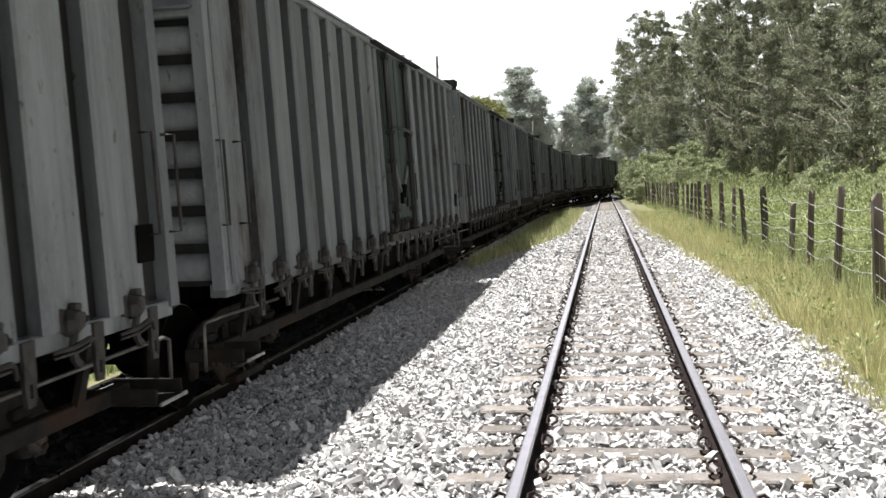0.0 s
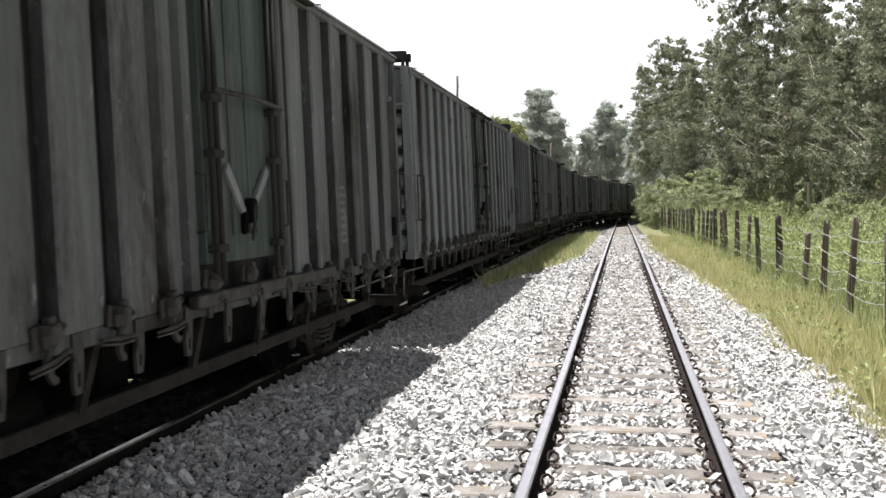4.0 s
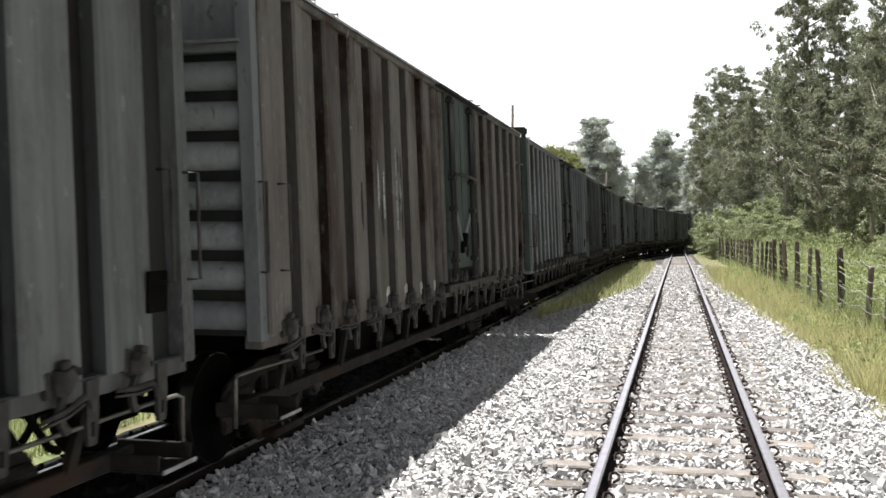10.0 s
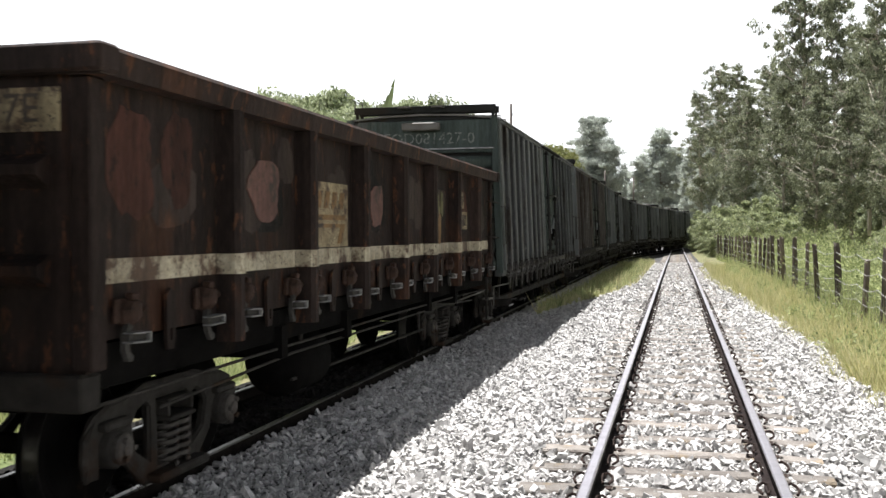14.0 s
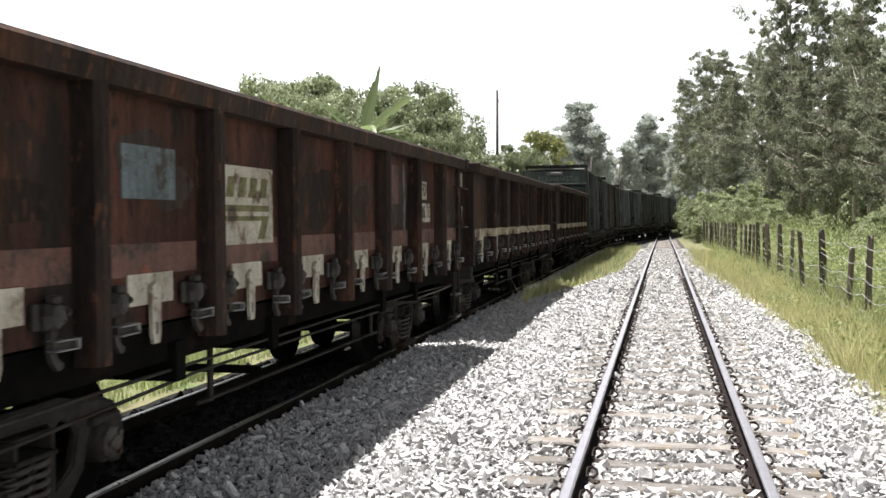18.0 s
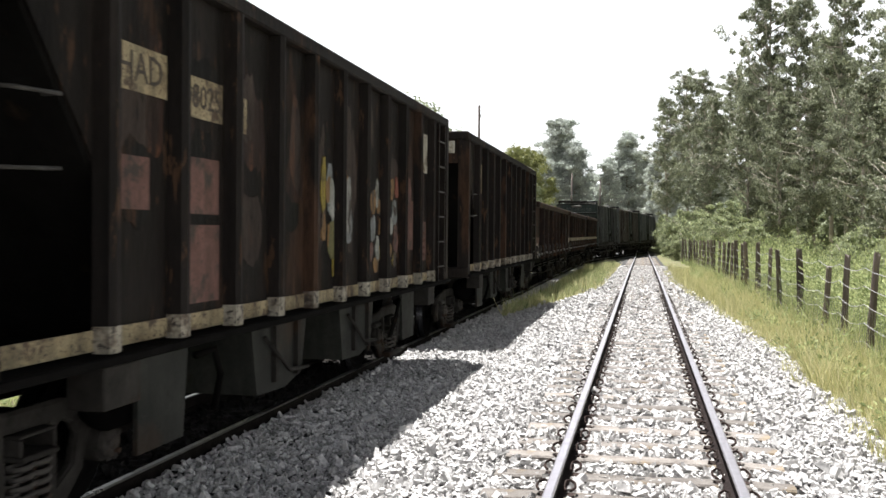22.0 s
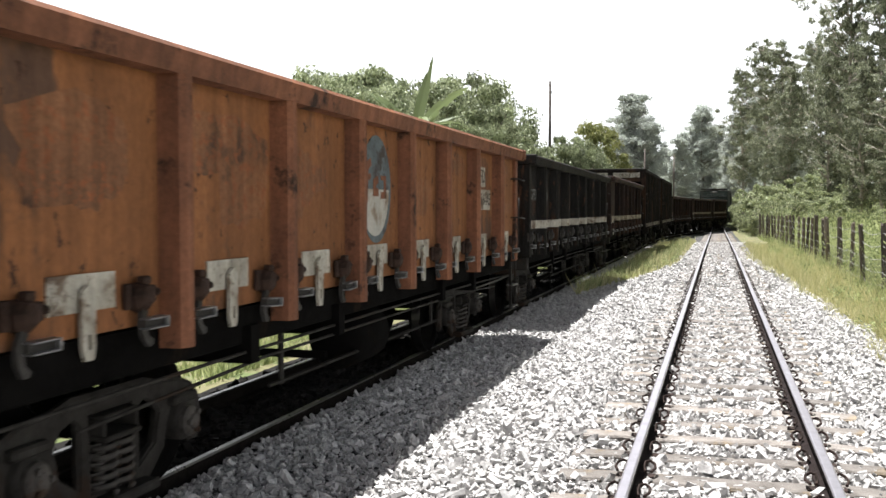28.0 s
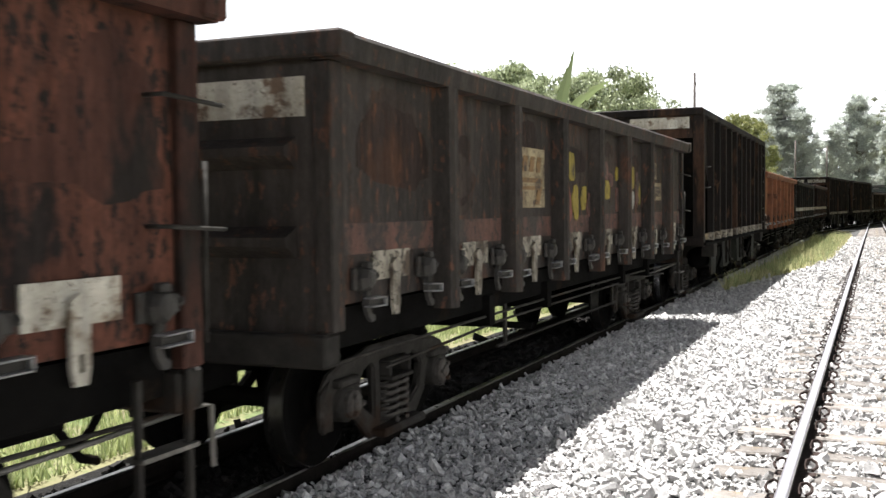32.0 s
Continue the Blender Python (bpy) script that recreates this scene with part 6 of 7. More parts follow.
place(gondola(DULL_BROWN, DARK_RUST, "rusty open wagon with a cream stripe and coloured paint marks", 2.64, stripe=STRIPE, patches=WHITE_PAINT, metal=LATCH_RUST,
              logo=lambda car, x: emblem_old(car, x, bay(5) - 0.1, 1.83, 0.95, 0.52, CREAM_PAINT, PAINTS["red"]), texts=[(3.3, 2.15, 0.46, 0.24, WHITE_PAINT, "CFD", 0.22), (3.3, 1.88, 0.92, 0.25, WHITE_PAINT, "012504", 0.24)],
              marks=[(1, 2.04, 0.14, 0.14, "ochre"), (1.12, 2.02, 0.07, 0.23, "ochre"), (1.36, 2.15, 0.11, 0.19, "yellow"), (1.18, 1.77, 0.62, 0.39, "rose"), (1.11, 1.78, 0.12, 0.26, "yellow"), (1.29, 1.81, 0.13, 0.27, "olive"), (1.93, 2.09, 0.16, 0.17, "grey"), (2.25, 2.15, 0.16, 0.14, "yellow"), (2.34, 2.13, 0.17, 0.2, "grey"), (2.05, 1.95, 0.18, 0.15, "ochre"), (2.27, 2.01, 0.36, 0.19, "ochre"), (2.24, 1.72, 0.32, 0.38, "rose"), (1.94, 1.78, 0.21, 0.27, "grey"), (2.46, 1.72, 0.14, 0.21, "white"), (2.64, 1.76, 0.17, 0.24, "grey")] + graffiti(0.35, 0.8, 5, ["yellow", "ochre", "grey", "white"], 9, 1.7, 2.15) + [(-2.1, 1.95, 0.16, 0.5, "olive")], end_sign="|"), G4, GON_HALF, 3.85)
place(gondola(BLACK_PAINT, BLACK_PAINT, "black open wagon with a thin white stripe", stripe=WHITE_PAINT, texts=[(-4.95, 1.96, 0.4, 0.2, None, "GFD", 0.25), (-3.98, 1.94, 0.6, 0.2, None, "6941-D", 0.25)], posts=[4.5, 3.22, 1.93, 0.64, -0.65, -1.94, -3.23, -4.5]), G4 - 12.05, GON_HALF, 3.85)
O1 = -137.92
place(gondola(ORANGE, ORANGE_RIM, "orange open wagon with white hinge patches and a round emblem", 2.58, tank=-0.3, patches=WHITE_PAINT, metal=LATCH_RUST, logo=emblem_round,
              texts=[(3.3, 2.13, 0.48, 0.24, WHITE_PAINT, "GFD", 0.24), (3.34, 1.85, 0.96, 0.25, WHITE_PAINT, "605616-AE", 0.22)]), O1, GON_HALF, 3.85)
place(hopper(HOP_BROWN, "dark brown hopper wagon with yellow and ochre paint marks", signs=[(-3.5, 2.55, 0.44, 0.5, CREAM_PAINT, "", 0), (3.0, 2.62, 0.56, 0.22, CREAM_PAINT, "", 0), (3.8, 2.6, 0.52, 0.22, CREAM_PAINT, "", 0), (-1.9, 2.2, 0.4, 0.42, PAINTS["red"], "", 0), (3.0, 1.75, 0.62, 1.0, RED_BAND, "", 0), (3.8, 1.75, 0.6, 1.0, RED_BAND, "|", 0)],
             marks=[(0.31, 2, 0.15, 0.17, "white"), (0.47, 2.02, 0.14, 0.22, "ochre"), (0.67, 2.05, 0.15, 0.21, "yellow"), (0.27, 1.7, 0.14, 0.34, "yellow"), (0.59, 1.35, 0.49, 0.4, "rose"), (0.57, 1.67, 0.24, 0.27, "yellow"), (0.32, 1.36, 0.1, 0.2, "yellow"), (0.42, 1.74, 0.1, 0.33, "ochre"), (-0.11, 1.75, 0.15, 0.27, "red"), (-0.16, 1.56, 0.11, 0.2, "yellow"), (1.16, 2.2, 0.15, 0.13, "olive"), (1.08, 2.06, 0.13, 0.19, "ochre"), (1.33, 2.02, 0.31, 0.32, "rose"), (1.19, 1.66, 0.2, 0.33, "ochre"), (1.38, 1.63, 0.24, 0.34, "rose")] + graffiti(1.95, 2.5, 5, ["ochre", "rose", "rose"], 21, 1.4, 1.9)), -149.45, HOP_HALF, 3.9)
place(gondola(SOOTY_BROWN, SOOTY_BROWN, "sooty open wagon with a red band and yellow paint marks", 2.65, patches=DIRTY_WHITE, rust_band=RED_BAND,
              logo=lambda car, x: emblem_old(car, x, bay(5) - 0.1, 1.94, 0.94, 0.52, CREAM_PAINT), texts=[(3.28, 2.16, 0.52, 0.22, CREAM_PAINT, "|", 0.12), (3.36, 1.88, 1.02, 0.24, CREAM_PAINT, "|", 0.14)],
              marks=[(-0.64, 2.08, 0.24, 0.3, "yellow"), (-0.82, 1.72, 0.33, 0.4, "red"), (-0.5, 1.73, 0.22, 0.31, "yellow"), (-0.19, 1.78, 0.22, 0.23, "yellow"), (0.01, 1.7, 0.16, 0.24, "rose"), (0.74, 2.08, 0.18, 0.23, "rose"), (0.58, 1.82, 0.19, 0.22, "yellow"), (0.8, 1.87, 0.24, 0.23, "yellow"), (0.96, 1.98, 0.18, 0.19, "rose"), (1.25, 2.06, 0.14, 0.15, "yellow"), (1.28, 1.76, 0.2, 0.33, "rose"), (1.86, 1.89, 0.17, 0.47, "rose"), (2.09, 2.04, 0.2, 0.24, "yellow"), (2.32, 1.89, 0.14, 0.48, "rose"), (2.42, 1.85, 0.18, 0.31, "yellow"), (2.08, 1.76, 0.14, 0.24, "white"), (2.7, 1.73, 0.21, 0.16, "rose")], end_sign="|"), -160.98, GON_HALF, 3.85)
place(gondola(RUST_RED, RED_RUST, "red-brown open wagon with white hinge patches", 2.65, patches=WHITE_PAINT, texts=[(3.2, 2.14, 0.46, 0.22, CREAM_PAINT, "|", 0.12)]), -173.05, GON_HALF, 3.85)
place(gondola(DARK_RUST, DARK_RUST, "dark rusty open wagon at the tail", patches=WHITE_PAINT), -184.6, GON_HALF, 3.85)

# ---- fence ----
FENCE_X = 3.12
FENCE_YS = [7.0, 8.8, 10.6, 12.5, 14.9, 16.75, 18.65, 21.1, 23.9, 26.1, 28.5, 30.9] + [32.8 + 1.9 * i for i in range(28)]


def fence_x(y):
    return FENCE_X - 0.6 * smooth01((y - 32) / 55)


def post_mesh(rng, h, r):
    bm = bmesh.new()
    n, sides = 7, 9
    lean, turn = rng.uniform(-0.03, 0.03), rng.uniform(-0.04, 0.04)
    rings = []
    for i in range(n):
        u = i / (n - 1)
        rr = r * (1.08 - 0.2 * u) * rng.uniform(0.95, 1.05)
        rings.append([bm.verts.new((lean * u * h + rr * math.cos(a) * rng.uniform(0.9, 1.1), turn * u * h + rr * math.sin(a) * rng.uniform(0.9, 1.1), u * h + (0.05 * rng.uniform(-1, 1) if i == n - 1 else 0))) for a in (2 * math.pi * k / sides for k in range(sides))])
    for p, q in zip(rings, rings[1:]):
        for k in range(sides):
            bm.faces.new((p[k], p[(k + 1) % sides], q[(k + 1) % sides], q[k]))
    bm.faces.new(rings[-1])
    bm.faces.new(rings[0][::-1])
    return bm


rng = random.Random(12)
fence = tagged(new("fence"), "old fence of rough wooden posts and slack wire", "fence", kind="structure")
for i, y in enumerate(FENCE_YS):
    x = fence_x(y) + rng.uniform(-0.05, 0.05)
    short = abs(y - 18.65) < 0.1
    h = 1.25 if short else rng.uniform(1.42, 1.62)
    part("fence_post", post_mesh(rng, h + 0.25, rng.uniform(0.05, 0.075)), POST_WOOD, fence, at=pose(x, y, land(x, y) - 0.25, rng.uniform(-2, 2), rng.uniform(-3, 3), rng.uniform(0, 360)))
for z in (0.02, 0.28, 0.54, 0.8, 1.06):
    pts = []
    for a, b in zip(FENCE_YS, FENCE_YS[1:]):
        for u in (0, 0.25, 0.5, 0.75):
            y = a + (b - a) * u
            pts.append((fence_x(y) - 0.07, y, land(3.0, y) + 0.28 + z - 0.07 * math.sin(math.pi * u) + 0.02 * noise.noise((y, z, 0))))
    part("fence_wire", tube(bmesh.new(), pts, 0.0055, 4), WIRE, fence)
net = bmesh.new()
for i in range(150):
    y = 8 + 0.16 * i
    tube(net, [(fence_x(y) - 0.065, y, land(3.0, y) + 0.05), (fence_x(y) - 0.065, y + 0.03 * math.sin(i), land(3.0, y) + 0.8)], 0.0028, 3)
part("fence_netting", net, WIRE, fence, "thin wire netting along the foot of the fence")


# ---- leaves and blades ----
def flakes(name, centres, length, width, material, parent=None, label="", up=0.0, seed=1, facing=None):
    """Leaves as small folded flakes at the given centres, turned at random."""
    rng = np.random.default_rng(seed)
    c = np.asarray(centres, float)
    n = len(c)
    d = rng.normal(size=(n, 3))
    d[:, 2] += up
    d /= np.linalg.norm(d, axis=1)[:, None]
    s = np.cross(d, rng.normal(size=(n, 3)))
    s /= np.linalg.norm(s, axis=1)[:, None] + 1e-9
    nn = np.cross(d, s)
    if facing is not None:
        # leaves lie like scales on their clump
        nn = facing + 0.75 * rng.normal(size=(n, 3))
        nn /= np.linalg.norm(nn, axis=1)[:, None] + 1e-9
        d = np.cross(nn, rng.normal(size=(n, 3)))
        d /= np.linalg.norm(d, axis=1)[:, None] + 1e-9
        s = np.cross(nn, d)
    L = (length * rng.uniform(0.6, 1.4, n))[:, None]
    W = (width * rng.uniform(0.7, 1.3, n))[:, None]
    v = np.stack([c - d * L / 2, c + s * W / 2 + nn * W * 0.25, c + d * L / 2, c - s * W / 2 + nn * W * 0.25], 1)
    me = bpy.data.meshes.new(name)
    me.vertices.add(4 * n)
    me.vertices.foreach_set("co", v.reshape(-1).astype(np.float32))
    me.loops.add(4 * n)
    me.loops.foreach_set("vertex_index", np.arange(4 * n, dtype=np.int32))
    me.polygons.add(n)
    me.polygons.foreach_set("loop_start", (4 * np.arange(n)).astype(np.int32))
    me.update(calc_edges=True)
    return piece(name, me, material, parent, label)


def blades(name, xs, ys, zs, height, width, material, label, seed):
    rng = np.random.default_rng(seed)
    n = len(xs)
    a = rng.uniform(0, 2 * math.pi, n)
    h = height * rng.lognormal(0, 0.35, n)
    lean = h * rng.uniform(0.1, 0.7, n)
    b = rng.uniform(0, 2 * math.pi, n)
    w = width * rng.uniform(0.7, 1.3, n)
    base = np.stack([xs, ys, zs], 1)
    side = np.stack([np.cos(a) * w, np.sin(a) * w, np.zeros(n)], 1)
    tip = base + np.stack([np.cos(b) * lean, np.sin(b) * lean, h], 1)
    v = np.stack([base - side, base + side, tip], 1)
    me = bpy.data.meshes.new(name)
    me.vertices.add(3 * n)
    me.vertices.foreach_set("co", v.reshape(-1).astype(np.float32))
    me.loops.add(3 * n)
    me.loops.foreach_set("vertex_index", np.arange(3 * n, dtype=np.int32))
    me.polygons.add(n)
    me.polygons.foreach_set("loop_start", (3 * np.arange(n)).astype(np.int32))
    me.update(calc_edges=True)
    return tagged(piece(name, me, material), label, "grass", kind="stuff")


def grass_strip(label, n, x_of, y_of, height, seed, width=0.007, material=None):
    rng = np.random.default_rng(seed)
    y = y_of(rng.random(n))
    x = np.array([x_of(u, v) for u, v in zip(rng.random(n), y)])
    clump = np.array([noise.noise((u * 1.3, v * 1.3, seed)) for u, v in zip(x, y)])
    keep = clump > rng.uniform(-0.75, 0.25, n)
    x, y, clump = x[keep], y[keep], clump[keep]
    z = np.array([land(u, v) for u, v in zip(x, y)]) - 0.01
    return blades("grass", x, y, z, height * (1 + 1.1 * clump), width, material or GRASS, label, seed)


grass_strip("dry yellow-green grass on the verge by the fence", 130000, lambda u, y: ballast_edge(y, 1) - 0.08 + (3.4 - ballast_edge(y, 1)) * u ** 0.85, lambda r: 6 + 44 * r ** 1.7, 0.18, 2)
grass_strip("taller green grass beyond the fence", 50000, lambda u, y: fence_x(y) - 0.3 + 3.2 * u, lambda r: 6 + 60 * r ** 1.6, 0.34, 5, 0.009, WEED)
grass_strip("green weeds among the grass between the two tracks", 12000, lambda u, y: -2.95 + (1.6 * smooth01((y - 20) / 12)) * u, lambda r: 21 + 36 * r, 0.15, 16, 0.014, WEED)
grass_strip("green grass between the two tracks", 12000, lambda u, y: -2.95 + (1.75 * smooth01((y - 20) / 12)) * u, lambda r: 21 + 36 * r, 0.16, 6, 0.012)
grass_strip("bright grass on the far side of the train", 90000, lambda u, y: -5.45 - 7 * u ** 1.6, lambda r: 1 + 60 * r ** 1.4, 0.13, 7, 0.009, WEED)
grass_strip("thin grass tufts at the edge of the stones", 7000, lambda u, y: ballast_edge(y, 1) - 0.35 + 0.4 * u, lambda r: 6 + 40 * r ** 1.5, 0.1, 8)


def mound(rng, x, y, z, r, h, n):
    """Random points in a low dome."""
    p = rng.normal(size=(n, 3)) * np.array([0.42 * r, 0.42 * r, 0.3 * h]) + np.array([x, y, z + 0.55 * h])
    p[:, 2] = np.maximum(p[:, 2], z + 0.03)
    return p


def weeds(label, spots, seed, length=0.075, width=0.035, per=420):
    rng = np.random.default_rng(seed)
    pts = np.concatenate([mound(rng, x, y, land(x, y), r, h, int(per * r * h / 0.6)) for x, y, r, h in spots])
    return tagged(flakes("weeds", pts, length, width, WEED, label=label, up=0.4, seed=seed), label, "weeds", kind="stuff")


rng = random.Random(4)
weeds("dense green weeds and bushes behind the fence", [(fence_x(y) + rng.uniform(0.5, 2.6), y, rng.uniform(0.5, 1.0), rng.uniform(0.7, 1.5)) for y in [7 + 62 * (k / 150) ** 1.3 for k in range(150)]], 31)
weeds("low green weeds on the verge", [(fence_x(y) + rng.uniform(-1.1, 0.2), y, rng.uniform(0.15, 0.35), rng.uniform(0.15, 0.4)) for y in [8 + 40 * (k / 70) ** 1.4 for k in range(70)]], 32, 0.06, 0.03, 900)
weeds("green weeds on the far side of the train", [(rng.uniform(-11, -6.2), rng.uniform(1, 50), rng.uniform(0.4, 0.9), rng.uniform(0.4, 1.0)) for k in range(90)], 33)


# ---- trees ----
def branching(rng, height, lean, spread, forks, crown_from, trunk_r, crest):
    """Limb lines and clump centres of a tree: a trunk, limbs off it and twigs off those."""
    limbs, clumps = [], []
    top = Vector((lean * rng.uniform(-1, 1), lean * rng.uniform(-1, 1), height * crest))
    line = [Vector((0, 0, -0.2)) + (top - Vector((0, 0, -0.2))) * u + Vector((rng.uniform(-1, 1), rng.uniform(-1, 1), 0)) * 0.02 * height * math.sin(math.pi * u) for u in (i / 7 for i in range(8))]
    limbs.append((line, [trunk_r * (1.15 - 1.0 * i / 7) + 0.012 for i in range(8)]))
    for k in range(forks):
        u = crown_from + (0.97 - crown_from) * (k + rng.random()) / forks
        i = min(int(u * 7), 6)
        start = line[i].lerp(line[i + 1], u * 7 - i)
        a = rng.uniform(0, 2 * math.pi)
        reach = spread * rng.uniform(0.45, 1.0) * (1.08 - 0.95 * abs((u - crown_from) / (1 - crown_from) - 0.32))
        end = start + Vector((math.cos(a) * reach, math.sin(a) * reach, reach * rng.uniform(0.15, 0.95)))
        mid = start.lerp(end, 0.5) + Vector((0, 0, -0.06 * reach))
        limbs.append(([start, mid, end], [trunk_r * 0.36, trunk_r * 0.22, 0.012]))
        for _ in range(4):
            v = rng.uniform(0.3, 1.15)
            p = start.lerp(end, v) + Vector((rng.gauss(0, 1), rng.gauss(0, 1), rng.gauss(0, 0.8))) * reach * 0.26
            p.z = min(p.z, height * (crest + 0.1))
            clumps.append(p)
            if rng.random() < 0.5:
                limbs.append(([start.lerp(end, v * 0.8), p], [trunk_r * 0.12, 0.008]))
    clumps += [top + Vector((rng.gauss(0, 0.3), rng.gauss(0, 0.3), rng.gauss(0, 0.3))) for _ in range(4)]
    return limbs, clumps


def tree(name, label, height, lean, spread, forks, crown_from, trunk_r, leaf, per, clump_r, length, width, seed, droop=0.0, crest=0.93):
    rng = random.Random(seed)
    limbs, clumps = branching(rng, height, lean, spread, forks, crown_from, trunk_r, crest)
    top = tagged(new(name), label, "tree", "trees along the line")
    bm = bmesh.new()
    for line, radii in limbs:
        tube(bm, line, radii, 7 if radii[0] > 0.1 else 4)
    part("trunk", bm, PALE_BARK if leaf is LEAF else BARK, top, smooth=True)
    g = np.random.default_rng(seed)
    pts, face = [], []
    for c in clumps:
        # each clump is a ragged cap of leaves, thin below and with gaps towards its neighbours
        r = clump_r * g.uniform(0.45, 1.3) * (1.15 - 0.5 * min(1.0, c.z / height))
        p = g.normal(size=(int(per * g.uniform(0.4, 1.4)), 3))
        p /= np.linalg.norm(p, axis=1)[:, None]
        p[:, 2] = np.where(p[:, 2] < 0, p[:, 2] * g.uniform(0.2, 0.9, len(p)), p[:, 2])
        p *= (r * g.uniform(0.25, 1.0, len(p)) ** 0.6 * g.uniform(0.75, 1.2, len(p)))[:, None] * np.array([*g.uniform(0.75, 1.4, 2), g.uniform(0.5, 0.9)])
        pts.append(p + np.array(c))
        face.append(p / (np.linalg.norm(p, axis=1)[:, None] + 1e-9) + np.array([0, 0, 0.35]))
    flakes("crown", np.concatenate(pts), length, width, leaf, top, up=-droop, seed=seed, facing=np.concatenate(face))
    return top


def at_tree(made, x, y, h, base, turn, label="", wide=1.0):
    s = h / base
    m = pose(x, y, land(x, y) - 0.05, 0, 0, turn) @ Matrix.Diagonal((s * wide, s * wide, s, 1))
    t = copy_thing(made, Matrix())
    t.matrix_basis = m
    if label:
        tagged(t, label)
    return t


EUC = [tree("eucalyptus_tree", "tall grey-green eucalyptus tree with a pale slender trunk", 15, 0.9, 2.7, 64, 0.26, 0.15, LEAF, 85, 0.56, 0.2, 0.085, s, 0.5) for s in (41, 42, 43, 44)]
BROAD = [tree("broadleaf_tree", "round green broadleaf tree", 8, 0.4, 3.4, 64, 0.12, 0.16, LEAF_GREEN, 260, 0.84, 0.19, 0.1, s, crest=0.68) for s in (51, 52)]
SHRUB = [tree("shrub", "dense green shrub at the wood's edge", 3.4, 0.3, 1.7, 22, 0.06, 0.05, LEAF_BUSH, 190, 0.36, 0.11, 0.055, s, crest=0.7) for s in (61, 62)]
PINE = [tree("far_tree", "tall far tree with a ragged crown", 17, 0.5, 2.9, 66, 0.12, 0.2, HAZED_LEAF, 130, 1.1, 0.4, 0.15, s) for s in (71, 72, 73)]
YELLOW = tree("yellowing_tree", "small tree with yellow-green leaves", 7, 0.3, 2.4, 22, 0.15, 0.12, LEAF_YELLOW, 220, 0.75, 0.2, 0.1, 81)
rng = random.Random(77)
# the wood's edge on the right of the line
for x, y, h, wide in ((2.6, 106, 17.2, 0.75), (4.4, 100, 18.8, 0.7), (6.2, 95, 17.6, 0.75), (7.6, 88, 16.6, 0.75), (5.2, 78, 13.0, 0.8), (7.6, 72, 14.6, 0.75), (6.0, 62, 11.0, 0.8),
                      (6.6, 55, 17.0, 0.62), (7.6, 53, 15.0, 0.6), (5.9, 47, 8.6, 0.85), (10.4, 60, 14.2, 0.8), (8.4, 45, 13.6, 0.66), (6.4, 40, 7.8, 0.85), (9.0, 38, 12.6, 0.7), (7.0, 34, 7.6, 0.85), (8.6, 31, 10.8, 0.75), (6.9, 28, 7.2, 0.85), (8.8, 26, 9.8, 0.75), (7.0, 23.5, 7.2, 0.85), (8.8, 21.5, 9.0, 0.8), (7.2, 19, 7.4, 0.85), (9.0, 17, 8.6, 0.9), (7.4, 14.5, 7.2, 0.9)):
    at_tree(rng.choice(EUC), x + rng.uniform(-0.2, 0.2), y, h, 15, rng.uniform(0, 360), wide=wide)
for k in range(30):
    y = 16 + 95 * k / 30
    at_tree(rng.choice(EUC), 9.5 + rng.uniform(0, 7), y + rng.uniform(-2, 2), min(11.5, (0.075 + 0.045 * rng.random()) * y + 3.4), 15, rng.uniform(0, 360))
for k in range(26):
    y = 14 + 92 * (k / 26) ** 1.2
    at_tree(rng.choice(SHRUB), 5.6 - 2.6 * smooth01((y - 40) / 60) + rng.uniform(-0.4, 1.0), y, rng.uniform(1.5, 2.6) + 2.2 * smooth01((y - 40) / 30), 3.4, rng.uniform(0, 360))
for k in range(16):
    y = 18 + 80 * k / 16
    at_tree(rng.choice(BROAD), 13.0 - 5.0 * smooth01((y - 50) / 50) + rng.uniform(-0.5, 2.5), y, rng.uniform(4.5, 7.0), 8, rng.uniform(0, 360))
for x, y, h in ((2.6, 72, 1.8), (2.4, 80, 2.2), (2.3, 88, 2.4), (2.6, 95, 3.0), (2.2, 101, 3.2), (1.9, 112, 3.6), (2.6, 118, 4.5), (0.6, 185, 4), (-2.5, 190, 4.5), (3, 180, 5)):
    at_tree(rng.choice(SHRUB), x, y, h, 3.4, rng.uniform(0, 360))
# beyond the train
for x, y, h in ((-17.5, 44, 10.6), (-15.4, 43, 10.7), (-13.4, 46, 10.6), (-12.2, 48, 10.4), (-13.4, 38, 9.0), (-12.4, 37.5, 8.6), (-11.4, 50, 9.4), (-10.9, 53, 8.4), (-19.0, 44, 9.6), (-13.2, 52, 10.6), (-9.6, 50, 6.6), (-12.0, 40, 7.6), (-13.6, 39, 8.2), (-10.4, 43, 7.2)):
    at_tree(rng.choice(BROAD), x, y, h, 8, rng.uniform(0, 360), wide=0.72)
at_tree(BROAD[1], -8.4, 57, 8.0, 8, 30, "dark round broadleaf tree", 0.5)
at_tree(BROAD[0], -7.6, 60, 7.2, 8, 80, "dark round broadleaf tree", 0.6)
at_tree(YELLOW, -7.8, 66, 7.9, 7, 10, wide=0.8)
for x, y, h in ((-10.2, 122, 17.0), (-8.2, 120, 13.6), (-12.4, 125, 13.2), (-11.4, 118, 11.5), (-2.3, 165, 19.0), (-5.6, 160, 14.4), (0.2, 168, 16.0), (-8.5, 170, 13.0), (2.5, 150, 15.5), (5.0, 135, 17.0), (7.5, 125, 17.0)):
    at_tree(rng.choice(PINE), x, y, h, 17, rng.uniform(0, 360))
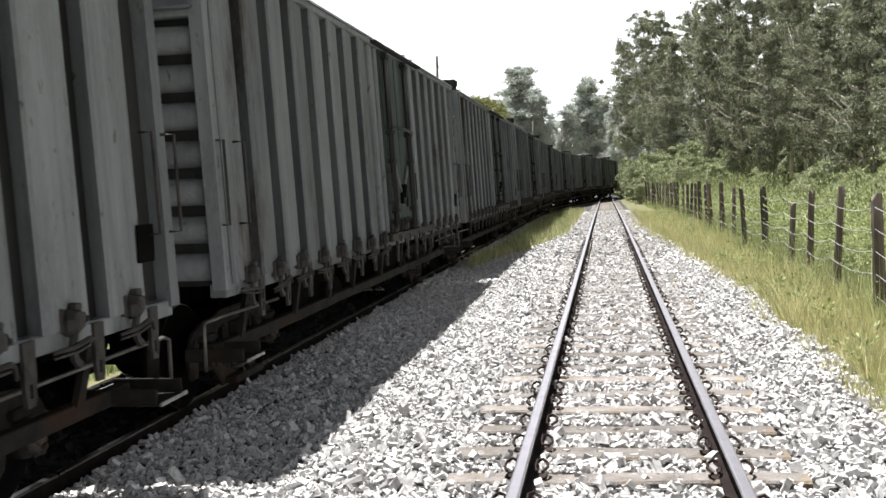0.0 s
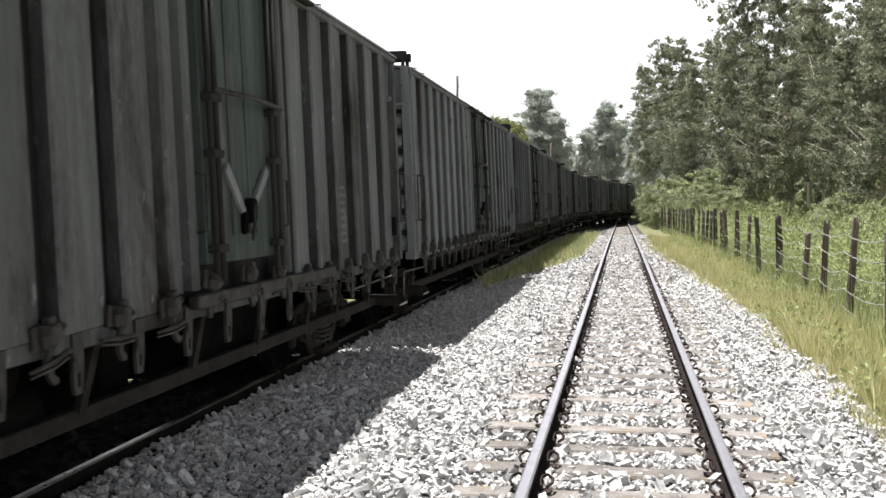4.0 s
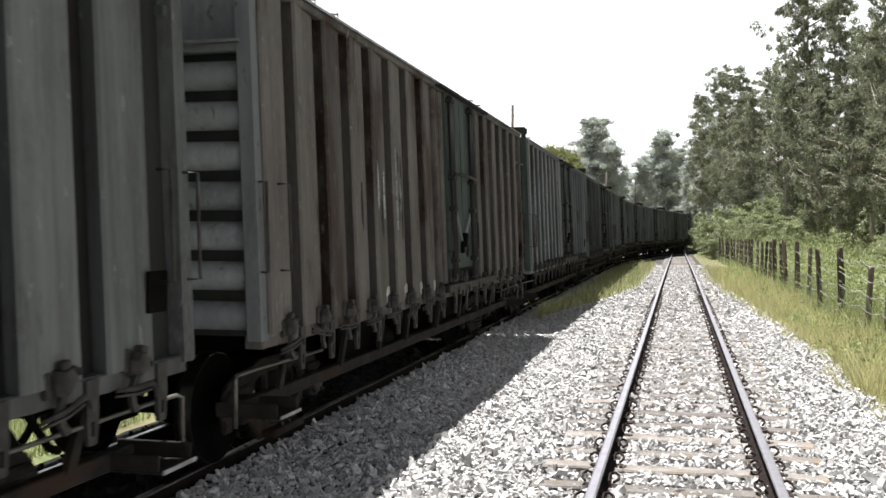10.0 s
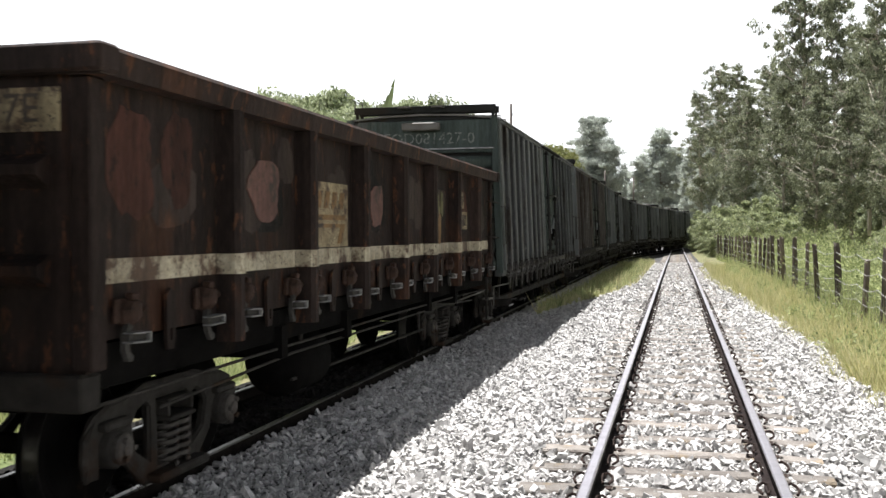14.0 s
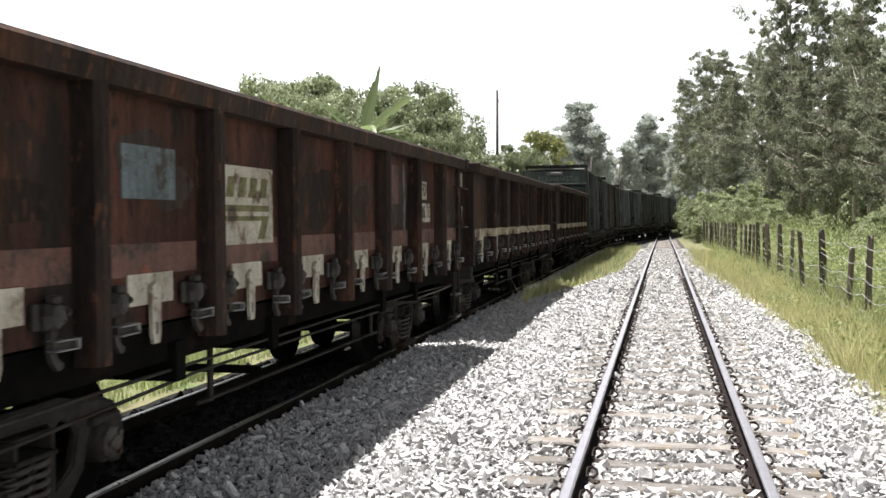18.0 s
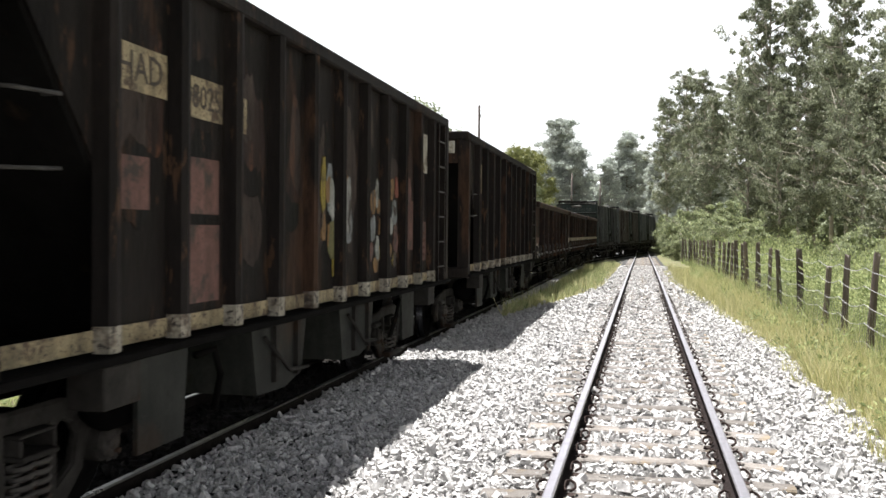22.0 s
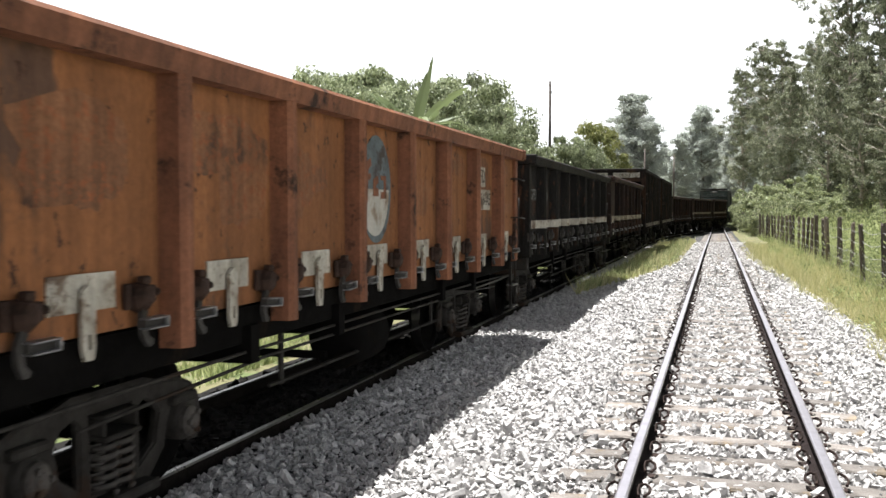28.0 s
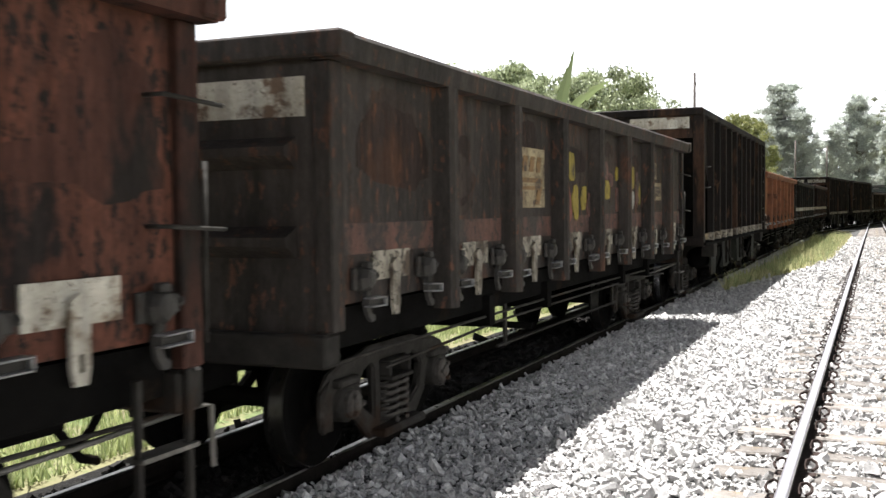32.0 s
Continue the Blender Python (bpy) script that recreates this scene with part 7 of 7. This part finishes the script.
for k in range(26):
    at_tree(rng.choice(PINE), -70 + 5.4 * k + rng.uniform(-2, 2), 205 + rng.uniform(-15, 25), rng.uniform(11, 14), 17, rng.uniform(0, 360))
# the first of each kind stands in the wood too
for made, x, y, h, base in zip(EUC + BROAD + SHRUB + PINE + [YELLOW], (9.4, 11, 12.5, 10.2, 10, 12, 6.4, 6.2, -25, 24, 30, -7.6), (36, 50, 66, 82, 30, 44, 22, 31, 230, 230, 225, 70), (10, 12, 14, 15, 5, 6, 2.6, 2.4, 13, 13, 12, 5.5), [15] * 4 + [8] * 2 + [3.4] * 2 + [17] * 3 + [7]):
    made.matrix_basis = pose(x, y, land(x, y) - 0.05) @ Matrix.Scale(h / base, 4)


def banana_plant():
    """A clump of broad arching leaves, torn at the edges, on a fleshy stem."""
    rng = random.Random(15)
    top = tagged(new("banana_plant"), "banana plant with broad upright torn leaves", "plant")
    part("stem", tube(bmesh.new(), [(0, 0, -0.1), (0.05, 0, 2.0), (0, 0.03, 4.2)], [0.16, 0.13, 0.08], 10), LEAF_GREEN, top, smooth=True)
    for k in range(30):
        a, rise = rng.uniform(0, 2 * math.pi), rng.uniform(0.25, 1.5)
        if k == 0:
            a, rise = 0.2, 3.2
        elif k < 8:
            a, rise = (0.0, 2.6, 3.3, -0.4, 0.5, 3.0, 0.1, -0.2)[k], (0, 2.2, 1.5, 1.9, 1.2, 3.0, 2.6, 0.8)[k]
        out = Vector((math.cos(a), math.sin(a), 0))
        length = rng.uniform(2.0, 2.9) if k else 2.5
        spine = []
        for i in range(10):
            u = i / 9
            spine.append(Vector((0, 0, 4.1)) + out * length * u * (0.25 if k == 0 else 0.8) + Vector((0, 0, length * (0.9 * rise / (1 + 0.5 * rise) * u - (0.12 if k == 0 else 0.35 if k < 8 else 0.75) * u * u))))
        bm = bmesh.new()
        rows = []
        for i, p in enumerate(spine):
            u = i / 9
            w = (0.15 if k else 0.19) * math.sin(math.pi * (0.06 + 0.94 * u) ** 0.75) + 0.015
            d = (spine[min(i + 1, 9)] - spine[max(i - 1, 0)]).normalized()
            s = d.cross(Vector((0, 0, 1))) if k > 4 else Vector((1, -0.3, 0)).cross(d).cross(d)
            s = s.normalized() if s.length > 0.01 else Vector((1, 0, 0))
            nrm = s.cross(d)
            rows.append([bm.verts.new(p + s * w * e + nrm * abs(e) * 0.1 * w) for e in (-1, -0.5, 0, 0.5, 1)])
        for p, q in zip(rows, rows[1:]):
            for e in range(4):
                if rng.random() < (0.82 if k else 0.97):
                    bm.faces.new((p[e], p[e + 1], q[e + 1], q[e]))
        part("leaf", bm, BANANA, top)
    return top


banana_plant().matrix_basis = pose(-10.45, 33.6, -0.8) @ Matrix.Scale(1.16, 4)


# ---- poles ----
def utility_pole(x, y, h, r):
    top = tagged(new("utility_pole"), "slender dark wooden utility pole", "pole", "poles beyond the train")
    part("mast", tube(bmesh.new(), [(0, 0, -0.3), (0.02, 0, h * 0.5), (0.03, 0, h)], [r, r * 0.85, r * 0.65], 9), POST_WOOD, top, smooth=True)
    part("insulator", lathe(bmesh.new(), [(0, 0.03), (0.08, 0.05), (0.14, 0.03)], "z", 8, (0.1, 0, h - 0.7)), BRIGHT_STEEL, top)
    top.matrix_basis = pose(x, y, land(x, y))


utility_pole(-9.6, 58, 9.7, 0.11)
utility_pole(-7.4, 105, 8.5, 0.12)
utility_pole(-5.5, 130, 8.9, 0.12)


# ---- what moves ----
def motions():
    times = [0.5 * i for i in range(65)]
    for car, wheels, y0, half in TRAIN:
        walk(car, [(t, car_pose(y0 + run(t), half)) for t in times])
        close = [i / 15 for i in range(481) if -14 < y0 + run(i / 15) < 24]
        rows = sorted({0.0, 32.0, *close})
        if len(close) < 3:
            continue
        for ax, y in wheels:
            at, turn, last, keyed = ax.matrix_basis.translation.copy(), 0.0, None, []
            for t in rows:
                if last is not None and t - last < 0.1:
                    turn -= math.degrees((run(t) - run(last)) / WHEEL_R)
                keyed.append((t, pose(*at, turn, 0, 0)))
                last = t
            walk(ax, keyed)


motions()
